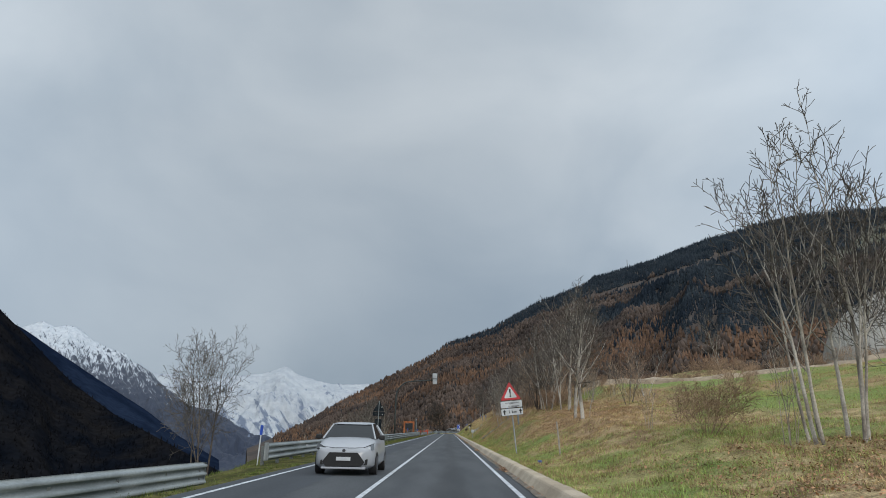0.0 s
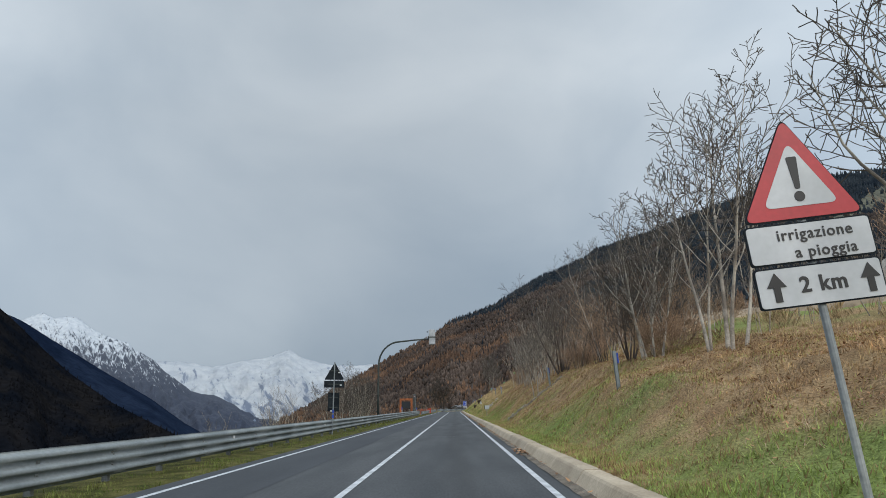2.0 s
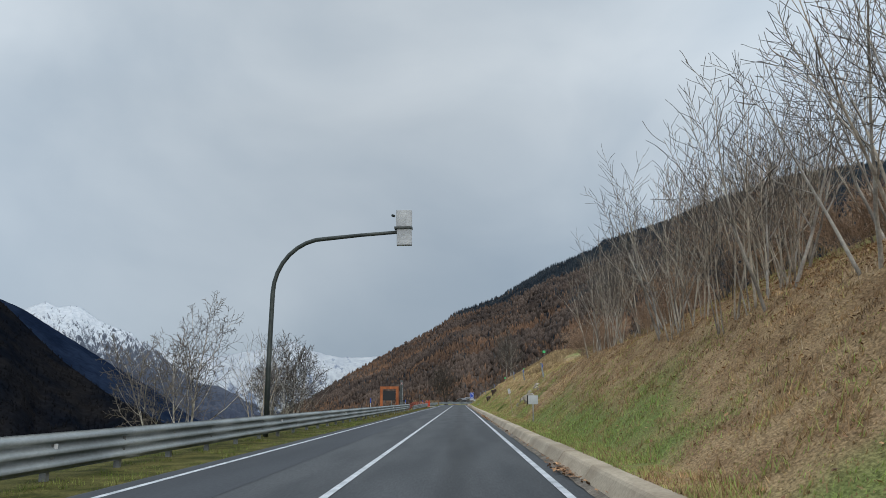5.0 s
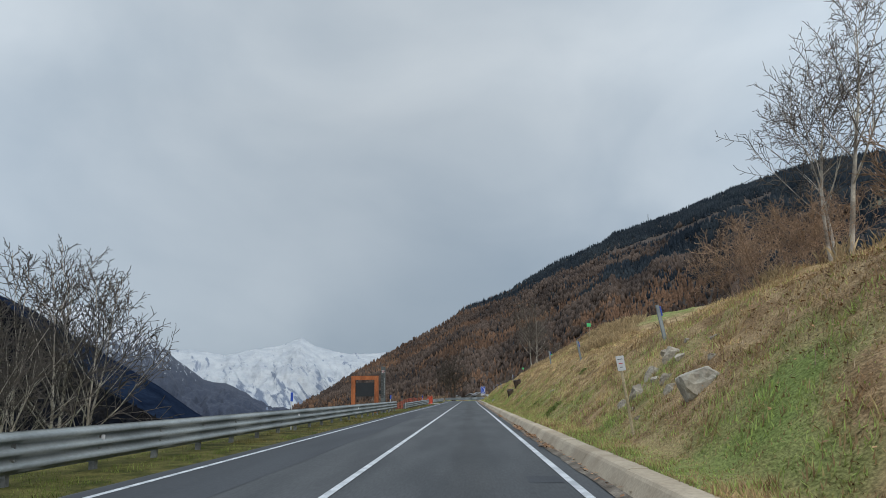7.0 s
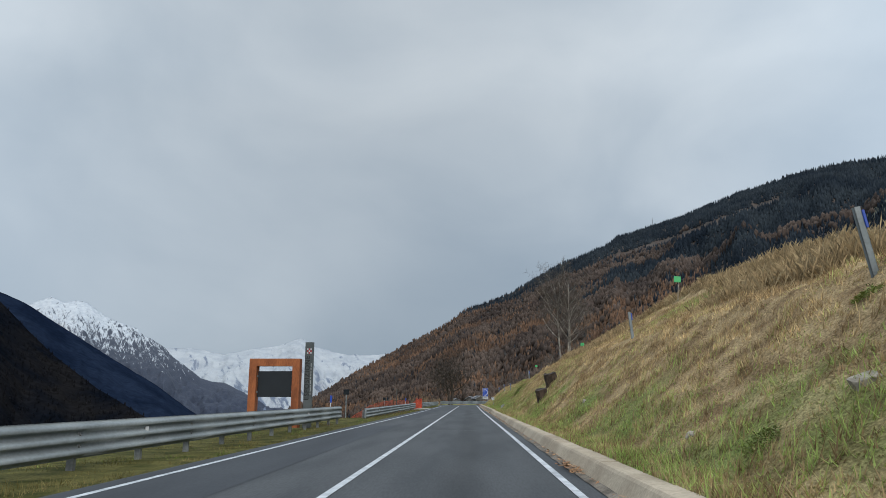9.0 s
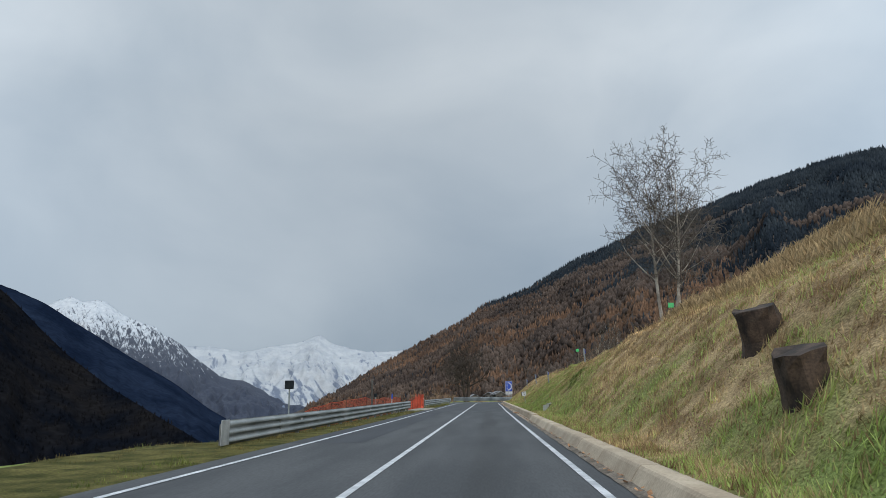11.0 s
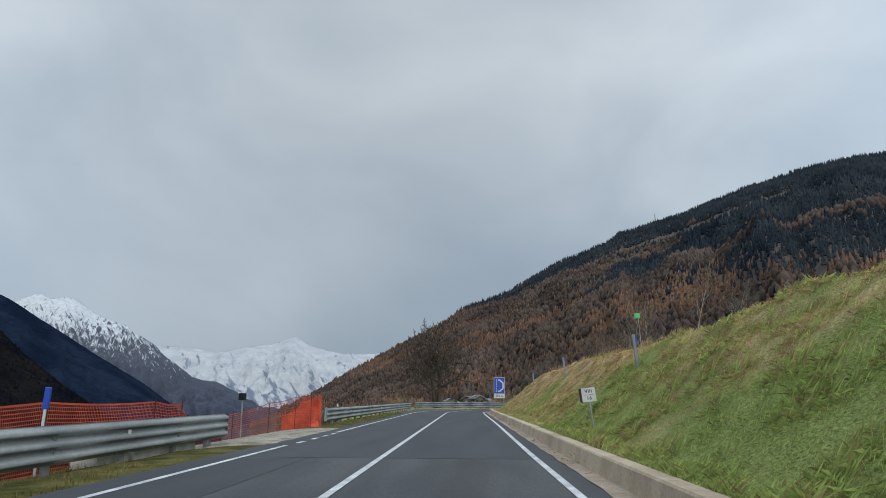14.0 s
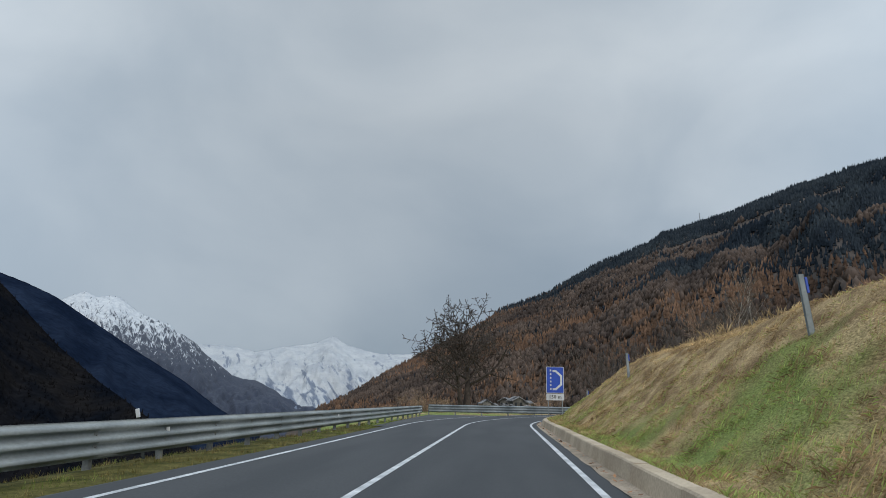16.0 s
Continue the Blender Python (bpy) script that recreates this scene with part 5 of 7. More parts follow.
part("column", Build().bevel_box(-0.05, 0.05, -0.045, 0.045, -0.5, 2.2 - bp.location.z, 0.008), make_mat("rusty_column", (0.040, 0.038, 0.035), (0.10, 0.098, 0.09), scale=0.6, rough=0.8), bp)

# ---- monument: rusted frame and slab ----
fz = -0.45
mon = thing("steel_frame", (-6.95, 157.1, fz), "rusted steel picture-frame monument holding a dark panel", "monument", rot=(0, 0, 1))
W, H, T, D = 1.14, 2.97 - fz, 0.33, 0.50
for name, pts in (("side", [(-W, 0), (-W + T, 0), (-W + T, H - T), (-W, H)]), ("side", [(W, 0), (W, H), (W - T, H - T), (W - T, 0)]), ("top", [(-W, H), (-W + T, H - T), (W - T, H - T), (W, H)])):
    part(name, Build().plate(pts, 0.0, D), M_CORTEN, mon)
part("sill", Build().box(-W + T, W - T, 0.02, D - 0.02, 0.0, 0.25), M_CORTEN, mon)
part("panel", Build().bevel_box(-W + T + 0.03, W - T - 0.03, 0.20, 0.26, 1.27 - fz, 2.42 - fz, 0.01), M_SCREEN, mon, "dark display panel")
for z in (1.5, 2.2):
    part("bracket", Build().box(-W + T, -W + T + 0.05, 0.17, 0.29, z - fz - 0.04, z - fz + 0.04), M_STEEL, mon)
    part("bracket", Build().box(W - T - 0.05, W - T, 0.17, 0.29, z - fz - 0.04, z - fz + 0.04), M_STEEL, mon)
slab = thing("lettered_slab", (-5.44, 157.3, -0.3), "tall dark grey slab with vertical lettering", "monument")
SH = 3.72 + 0.3
part("slab", Build().bevel_box(-0.19, 0.19, 0.0, 0.14, -0.2, SH, 0.006), M_SLAB, slab)
ink = plain_mat("slab_lettering", (0.012, 0.014, 0.016), 0.6)
lettered(slab, "ESPOSIZIONE", 0.30, ink, -0.05, -0.004, SH - 1.60, turn=90, bold=0.006)
pale = plain_mat("pale_print", (0.32, 0.33, 0.34), 0.6)
zz = SH - 2.35
while zz < SH - 1.0:
    ln = random.uniform(0.06, 0.2)
    part("print_bar", Build().box(0.095, 0.125, -0.005, 0.002, zz, zz + ln), pale, slab)
    zz += ln + 0.035
for i in range(3):
    for j in range(3):
        part("emblem", Build().box(-0.10 + 0.075 * i, -0.045 + 0.075 * i, -0.006, 0.002, SH - 0.52 + 0.085 * j, SH - 0.455 + 0.085 * j), M_RED if (i + j) % 2 else M_WHITE, slab)


# ---- orange netting ----
def net_panel(name, parent, p0, p1, h0, h1, material, cell=0.075, wire=0.019, sag=0.05, seed=0, rows=13):
    """Netting of thin straps between two posts."""
    b = Build()
    p0, p1 = Vector(p0), Vector(p1)
    length = (p1 - p0).length
    side = Vector((p1.y - p0.y, p0.x - p1.x, 0)).normalized()

    def at(u, w):
        q = u / length
        base = p0.lerp(p1, q)
        hh = (h0 + (h1 - h0) * q) - sag * 4 * q * (1 - q)
        bulge = 0.07 * float(vnoise(u * 1.1, w * 2, seed)) * math.sin(math.pi * min(1, max(0, q)))
        return base + side * bulge + Vector((0, 0, hh * w))
    nu, nw = max(2, int(length / cell)), rows
    for i in range(nu + 1):
        u = length * i / nu
        pts = [at(u, w / 6) for w in range(7)]
        d = (p1 - p0).normalized() * wire * 0.5
        for k in range(6):
            b.add([pts[k] - d, pts[k] + d, pts[k + 1] + d, pts[k + 1] - d], [(0, 1, 2, 3)])
    ns = max(2, int(length / 0.5))
    for j in range(nw + 1):
        w = j / nw
        thick = wire * (2.4 if j in (0, nw // 2, nw) else 1.0)
        for i in range(ns):
            a, c = at(length * i / ns, w), at(length * (i + 1) / ns, w)
            up = Vector((0, 0, thick / 2))
            b.add([a - up, c - up, c + up, a + up], [(0, 1, 2, 3)])
    return part(name, b, material, parent)


fence = thing("safety_netting", (0, 0, 0), "orange plastic safety netting strung between thin posts", "fence")
route = [(-8.8, 182.0, 0.55), (-7.7, 185.5, 1.1), (-7.0, 189.0, 1.35), (-6.7, 192.0, 1.4), (-6.5, 195, 1.4), (-5.9, 198.6, 1.35), (-6.3, 203.0, 1.25), (-6.2, 208.0, 1.30), (-5.7, 211.6, 1.27), (-5.45, 212.6, 1.16), (-5.4, 213.1, 0.72),
         (-5.4, 216.5, 0.80), (-5.25, 220.0, 1.08), (-5.15, 223.5, 1.3), (-5.05, 226.0, 1.35)]
for i, (x, y, h) in enumerate(route):
    z = float(ground_z(x, y))
    part("post", Build().tube([(x, y, z - 0.3), (x + 0.02, y, z + h + 0.12)], [0.014, 0.012], 6), M_CHAR, fence)
    if i:
        a = route[i - 1]
        net_panel("net", fence, (a[0], a[1], float(ground_z(a[0], a[1])) + 0.02), (x, y, z + 0.02), a[2], h, M_NET, 0.055 if y < 213.5 else 0.075, 0.016 if y < 213.5 else 0.011, seed=i, rows=18 if y < 213.5 else 14)
roll = thing("netting_bundle", (0, 0, 0), "bright red bundled safety netting at the barrier end", "fence")
zr = float(ground_z(-5.6, 227.4))
nb = Build()
cols = 22
for j in range(10):
    for i in range(cols):
        q, w = i / (cols - 1), j / 9
        top = 0.34 + 0.86 * (1 - (1 - q) ** 2.4) + 0.04 * math.sin(q * 9) + (0.12 * float(vnoise(q * 14, 3.0, 7)) if j == 9 else 0)
        x = -6.55 + 1.57 * q + 0.16 * (0.5 - w) * (1 - q)
        y = 227.55 + 0.22 * math.sin(q * 7 + w * 2) + 0.16 * float(vnoise(q * 9, w * 5, 3)) - 0.25 * (1 - w) * math.sin(q * 3.1)
        nb.v.append((x, y, zr + top * w - 0.02))
nb.f = [(j * cols + i, j * cols + i + 1, (j + 1) * cols + i + 1, (j + 1) * cols + i) for j in range(9) for i in range(cols - 1)]
part("folded_net", nb, M_NETRED, roll, smooth=True)
for k, (xa, ya, xb, yb, ha, hb) in enumerate(((-5.75, 227.0, -4.86, 227.35, 1.12, 1.46), (-6.5, 226.8, -5.5, 227.1, 0.55, 1.00), (-6.2, 226.95, -5.1, 227.15, 0.72, 0.90))):
    net_panel("net", roll, (xa, ya, zr), (xb, yb, zr), ha, hb, M_NETRED, 0.042, 0.019, 0.02, 5 + k, rows=32)
rf = random.Random(77)
fr = Build()
for k in range(46):
    x = rf.uniform(-5.75, -4.86)
    z0, z1 = zr + 0.95, zr + rf.uniform(1.2, 1.58)
    y, dx = 227.3 + rf.uniform(-0.15, 0.2), rf.uniform(-0.05, 0.05)
    fr.tube([(x, y, z0), (x + dx, y - 0.03, 0.5 * (z0 + z1)), (x + 2 * dx, y + rf.uniform(-0.08, 0.08), z1)], [0.011, 0.010, 0.006], 4)
part("frayed_edge", fr, M_NETRED, roll, "frayed strands along the top")
part("post", Build().tube([(-5.0, 227.7, zr - 0.3), (-4.98, 227.7, zr + 1.5)], [0.025, 0.025], 6), M_CHAR, roll)
part("torn_end", Build().add([(-5.5, 227.2, zr + 0.25), (-5.15, 226.9, zr + 0.02), (-4.75, 226.7, zr + 0.03), (-5.0, 227.3, zr + 0.35)], [(0, 1, 2, 3)]), M_NETRED, roll)
footing = thing("concrete_footing", (-5.35, 211.2, float(ground_z(-5.35, 211.2))), "weathered pale concrete footing behind the barrier end", "concrete block")
part("block", Build().bevel_box(-0.30, 0.33, -1.9, 1.42, -0.4, 0.42, 0.05), M_CONC, footing)
part("block", Build().bevel_box(-0.26, 0.27, -3.3, -2.0, -0.4, 0.36, 0.05), M_CONC, footing)

# ---- rocks, stumps, blocks ----
def rock_mesh(seed, sx, sy, sz, material, name="rock"):
    bm = bmesh.new()
    bmesh.ops.create_icosphere(bm, subdivisions=3, radius=1.0)
    for v in bm.verts:
        n = noise.noise(v.co * 1.1 + Vector((seed, 0, 0))) * 0.45 + noise.noise(v.co * 2.7 + Vector((0, seed, 0))) * 0.2
        c = v.co * (1 + n)
        c = Vector([max(-0.72, min(0.72, q)) for q in c])
        v.co = Vector((c.x * sx, c.y * sy, c.z * sz))
    me = bpy.data.meshes.new(name)
    bm.to_mesh(me)
    bm.free()
    me.materials.append(material)
    return me


rocks = [(5.75, 109.2, 0.46, 0.36, 0.40), (5.81, 113.9, 0.34, 0.3, 0.34), (5.5, 114.3, 0.24, 0.2, 0.24), (6.83, 114.3, 0.42, 0.3, 0.36), (6.33, 114.4, 0.34, 0.28, 0.36), (6.1, 112.6, 0.26, 0.22, 0.22), (5.85, 111.4, 0.2, 0.2, 0.16),
         (5.95, 132.7, 0.2, 0.17, 0.15), (5.12, 136.0, 0.13, 0.13, 0.12), (5.55, 148.5, 0.14, 0.12, 0.12), (9.3, 128.0, 0.4, 0.3, 0.25), (5.25, 72.2, 0.16, 0.2, 0.12), (5.0, 71.8, 0.13, 0.15, 0.12), (5.6, 71.6, 0.15, 0.2, 0.12), (6.6, 113.2, 0.16, 0.14, 0.14), (6.05, 113.4, 0.15, 0.12, 0.12), (5.4, 112.9, 0.13, 0.13, 0.1), (6.9, 115.4, 0.2, 0.15, 0.16), (7.3, 114.8, 0.15, 0.13, 0.1), (6.45, 110.6, 0.13, 0.12, 0.1), (5.2, 111.6, 0.12, 0.1, 0.1), (7.1, 112.2, 0.18, 0.14, 0.12)]
for i, (x, y, a, b, c) in enumerate(rocks):
    r = new("rock", rock_mesh(i * 3.7, a, b, c, M_EDGE if 109.5 < y < 116 else M_ROCK))
    r.matrix_world = pose(x, y, float(ground_z(x, y)) + c * (0.12 if a > 0.44 else -0.46), 20 * math.sin(i), -20, 50 * i)
    tagged(r, "rough pale rock half sunk in the grassy bank", "rock", "rocks on the bank")
for k, (x, y) in enumerate(((4.0, 190.32), (4.12, 190.5))):
    rub = new("rubble", rock_mesh(140 + k, 0.13, 0.12, 0.13, M_CHAR, "rubble"))
    rub.location = (x, y, 0.10)
    tagged(rub, "dark broken rubble in a gap of the kerb", "rock", "rubble in the kerb gap")
for x, y, s in ((5.55, 162.0, 0.30), (6.43, 165.6, 0.36)):
    z = float(ground_z(x, y))
    b = Build()
    n = 11
    for k, (zz, rr) in enumerate(((-0.5, 1.15), (0.05, 1.0), (0.55, 0.95), (0.85, 1.02))):
        for j in range(n):
            a = 2 * math.pi * j / n
            q = s * rr * (1 + 0.35 * float(vnoise(j * 1.7, k, int(x * 10))))
            b.v.append((math.cos(a) * q, math.sin(a) * q, zz * s * 1.9 + (0.12 * float(vnoise(j * 2.1, 5, 2)) if k == 3 else 0)))
    b.f = [(k * n + j, k * n + (j + 1) % n, (k + 1) * n + (j + 1) % n, (k + 1) * n + j) for k in range(3) for j in range(n)] + [tuple(range(3 * n, 4 * n))]
    st = new("tree_stump", b.mesh("tree_stump", M_CHAR))
    st.matrix_world = pose(x, y, z, 0, -14, 20)
    tagged(st, "charred dark tree stump leaning out of the bank", "tree stump", "tree stumps on the bank")
def wall_slab(p0, p1, thick, z0, za, zb):
    """An upright slab between two plan points, its top sloping from za to zb."""
    d = Vector((p1[0] - p0[0], p1[1] - p0[1], 0)).normalized()
    n = Vector((-d.y, d.x, 0)) * thick
    base = [Vector((*p0, 0)), Vector((*p1, 0)), Vector((*p1, 0)) + n, Vector((*p0, 0)) + n]
    tops = (za, zb, zb, za)
    return Build().add([(p.x, p.y, z0) for p in base] + [(p.x, p.y, t) for p, t in zip(base, tops)],
                       [(0, 1, 5, 4), (1, 2, 6, 5), (2, 3, 7, 6), (3, 0, 4, 7), (4, 5, 6, 7), (3, 2, 1, 0)])


blk = thing("drain_head", (0, 0, 0), "pale concrete drain head set into the grassy bank", "concrete block")
part("front_wall", wall_slab((4.80, 193.85), (5.00, 192.42), 0.14, -0.1, 0.62, 0.70), M_CONC, blk, "pale concrete face")
# darker concrete here paints in the shade of the wall turned from the road
part("side_wall", wall_slab((5.00, 192.42), (5.62, 192.20), 0.12, -0.1, 0.70, 0.76), make_mat("shade_toned_concrete", (0.085, 0.082, 0.072), (0.16, 0.155, 0.14), scale=0.3, rough=0.9, fine=0.03, fine_amount=0.3), blk, "side wall with its shade in the colour")
part("cap", wall_slab((4.93, 192.90), (5.01, 192.41), 0.5, 0.70, 0.735, 0.745), M_CONC, blk)
part("cap", wall_slab((5.03, 192.40), (5.66, 192.17), 0.3, 0.765, 0.775, 0.805), M_CONC, blk)
edging = thing("stone_edging", (0, 0, 0), "short line of rough stones running up the bank", "stone edging")
for k, (x, y) in enumerate(((5.0, 70.9), (5.2, 70.6), (5.5, 70.65), (5.75, 70.35), (6.05, 70.05), (6.3, 69.75), (6.52, 69.4), (6.72, 69.05), (6.95, 68.7), (7.2, 68.3), (7.5, 67.9))):
    e = part("stone", rock_mesh(60 + k * 2.3, 0.36 + 0.07 * (k % 3), 0.15 + 0.04 * ((k * 2) % 3), 0.12, M_EDGE, "stone"), None, edging)
    e.matrix_local = pose(x, y, float(ground_z(x, y)) - 0.02 + 0.02 * (k % 2), 9 * (k % 3) - 6, -30 + 7 * (k % 2), -45 - 3 * k + 14 * ((k * 5) % 3 - 1))
bag = new("plastic_bag", rock_mesh(91, 0.09, 0.08, 0.08, M_BLUE, "plastic_bag"))
bag.location = (4.58, 24.6, float(ground_z(4.58, 24.6)) + 0.05)
tagged(bag, "crumpled blue plastic bag lying in the grass", "litter")


# ---- car ----
def car():
    c = thing("car", (-1.25, 21.9, 0), "white compact hatchback car with a black grille", "car")
    # sections from nose (y = 0) to tail: y, half width low, half width belt, z low, z belt
    sec = [(0.00, 0.50, 0.52, 0.30, 0.62), (0.10, 0.70, 0.70, 0.22, 0.74), (0.35, 0.83, 0.80, 0.19, 0.84), (0.75, 0.865, 0.83, 0.18, 0.93), (1.10, 0.87, 0.84, 0.18, 0.99),
           (1.8, 0.87, 0.85, 0.18, 1.01), (2.6, 0.87, 0.855, 0.18, 1.03), (3.3, 0.87, 0.85, 0.19, 1.06), (3.7, 0.83, 0.81, 0.24, 1.05), (3.92, 0.72, 0.70, 0.34, 0.98)]
    b = Build()
    prof = [(0.0, 0.0), (0.86, 0.0), (1.0, 0.14), (1.02, 0.5), (0.985, 0.82), (0.92, 0.97), (0.7, 1.03), (0.0, 1.05)]
    m = len(prof)
    for y, wl_, wb, zl, zb in sec:
        for px, pz in prof:
            w = wl_ + (wb - wl_) * pz
            b.v.append((px * w, y, zl + (zb - zl) * pz))
        for px, pz in prof:
            w = wl_ + (wb - wl_) * pz
            b.v.append((-px * w, y, zl + (zb - zl) * pz))
    for i in range(len(sec) - 1):
        o = i * 2 * m
        for j in range(m - 1):
            b.f.append((o + j, o + 2 * m + j, o + 2 * m + j + 1, o + j + 1))
            b.f.append((o + m + j, o + m + j + 1, o + 3 * m + j + 1, o + 3 * m + j))
    e = (len(sec) - 1) * 2 * m
    b.f += [tuple(range(0, m)) , tuple(reversed(range(m, 2 * m))), tuple(reversed(range(e, e + m))), tuple(range(e + m, e + 2 * m))]
    part("body", b, M_CARWHITE, c, smooth=True)
    # glasshouse
    g = Build()
    ring = [(1.05, 0.76, 0.98), (1.75, 0.58, 1.41), (2.5, 0.58, 1.45), (3.3, 0.56, 1.40), (3.78, 0.68, 1.04)]
    for y, w, z in ring:
        g.v += [(-w, y, z), (w, y, z)]
    low = [(1.05, 0.78, 0.96), (1.75, 0.80, 1.00), (2.5, 0.815, 1.02), (3.3, 0.80, 1.04), (3.78, 0.70, 1.02)]
    for y, w, z in low:
        g.v += [(-w, y, z), (w, y, z)]
    gf = [(10 + 2 * i, 12 + 2 * i, 2 + 2 * i, 2 * i) for i in range(4)] + [(11 + 2 * i, 1 + 2 * i, 3 + 2 * i, 13 + 2 * i) for i in range(4)] + [(0, 2, 3, 1), (6, 8, 9, 7), (10, 0, 1, 11), (8, 18, 19, 9)]
    g.f = gf
    for nm, fs in (("windscreen", gf[8:9]), ("rear_window", gf[9:10]), *[("side_window", gf[i:i + 1]) for i in range(8)]):
        part(nm, Build().add([g.v[q] for q in fs[0]], [(0, 1, 2, 3)]), M_GLASS, c, "dark glass")
    roof = Build()
    for y, w, z in ((1.70, 0.60, 1.40), (1.9, 0.60, 1.44), (2.5, 0.60, 1.47), (3.3, 0.57, 1.42), (3.5, 0.58, 1.36)):
        roof.v += [(-w, y, z - 0.02), (-w * 0.7, y, z), (w * 0.7, y, z), (w, y, z - 0.02)]
    roof.f = [(4 * i + j, 4 * i + j + 1, 4 * i + 5 + j, 4 * i + 4 + j) for i in range(4) for j in range(3)]
    part("roof", roof, M_CARWHITE, c, smooth=True)
    for sx in (-1, 1):
        part("pillar", Build().tube([(sx * 0.775, 1.03, 0.98), (sx * 0.59, 1.73, 1.40)], [0.028, 0.024], 6), M_CARWHITE, c)
        part("pillar", Build().tube([(sx * 0.80, 3.2, 1.03), (sx * 0.57, 3.3, 1.38)], [0.06, 0.04], 6), M_CARWHITE, c)
        mir = part("mirror", Build().bevel_box(min(sx * 0.86, sx * 1.03), max(sx * 0.86, sx * 1.03), 1.22, 1.36, 0.96, 1.10, 0.035), M_GRILLE, c, "black door mirror")
        hl = Build().add([(sx * 0.40, 0.05, 0.62), (sx * 0.81, 0.30, 0.70), (sx * 0.80, 0.42, 0.88), (sx * 0.56, 0.14, 0.77)], [(0, 1, 2, 3) if sx > 0 else (3, 2, 1, 0)])
        hl.v = [(x * 1.015, y - 0.03, z) for x, y, z in hl.v]
        lamp_ = part("headlight", hl, M_LAMP, c, "clear headlamp")
        lens = Build().add([(sx * 0.50, 0.055, 0.665), (sx * 0.72, 0.185, 0.715), (sx * 0.72, 0.20, 0.765), (sx * 0.54, 0.075, 0.70)], [(0, 1, 2, 3) if sx > 0 else (3, 2, 1, 0)])
        part("lens", lens, M_WHITE, lamp_, "pale lens")
        fg = Build().plate(rounded([(sx * 0.60 - 0.07, 0.28), (sx * 0.60 + 0.07, 0.30), (sx * 0.60 + 0.08, 0.46), (sx * 0.60 - 0.05, 0.40)], 0.02), 0.045, 0.09)
        part("fog_lamp_recess", fg, M_GRILLE, c)
        for y in (0.78, 3.28):
            wh = part("wheel", Build().tube([(sx * 0.66, y, 0.31), (sx * 0.875, y, 0.31)], [0.31, 0.31], 24), M_RUBBER, c, "black tyre")
            part("rim", Build().tube([(sx * 0.86, y, 0.31), (sx * 0.885, y, 0.31)], [0.20, 0.19], 18), M_RIM, wh, "dark alloy rim")
    gr = Build().plate(rounded([(-0.50, 0.25), (0.50, 0.25), (0.60, 0.36), (0.40, 0.62), (-0.40, 0.62), (-0.60, 0.36)], 0.05), -0.012, 0.10)
    part("grille", gr, M_GRILLE, c, "large black grille")
    part("number_plate", Build().bevel_box(-0.20, 0.20, -0.035, -0.012, 0.40, 0.50, 0.004), M_WHITE, c, "blank white plate")
    part("splitter", Build().bevel_box(-0.62, 0.62, -0.02, 0.2, 0.17, 0.23, 0.02), M_CARWHITE, c)
    part("wiper", Build().tube([(-0.6, 1.02, 0.99), (0.1, 0.99, 1.0), (0.62, 1.02, 0.99)], [0.012, 0.014, 0.012], 6), M_GRILLE, c)
    part("bonnet_edge", Build().tube([(-0.62, 0.16, 0.775), (-0.3, 0.06, 0.745), (0.3, 0.06, 0.745), (0.62, 0.16, 0.775)], [0.006] * 4, 5), M_GRILLE, c)
    part("badge", Build().tube([(0, 0.03, 0.67), (0, 0.0, 0.67)], [0.05, 0.045], 12), M_RIM, c)
    return c


car()


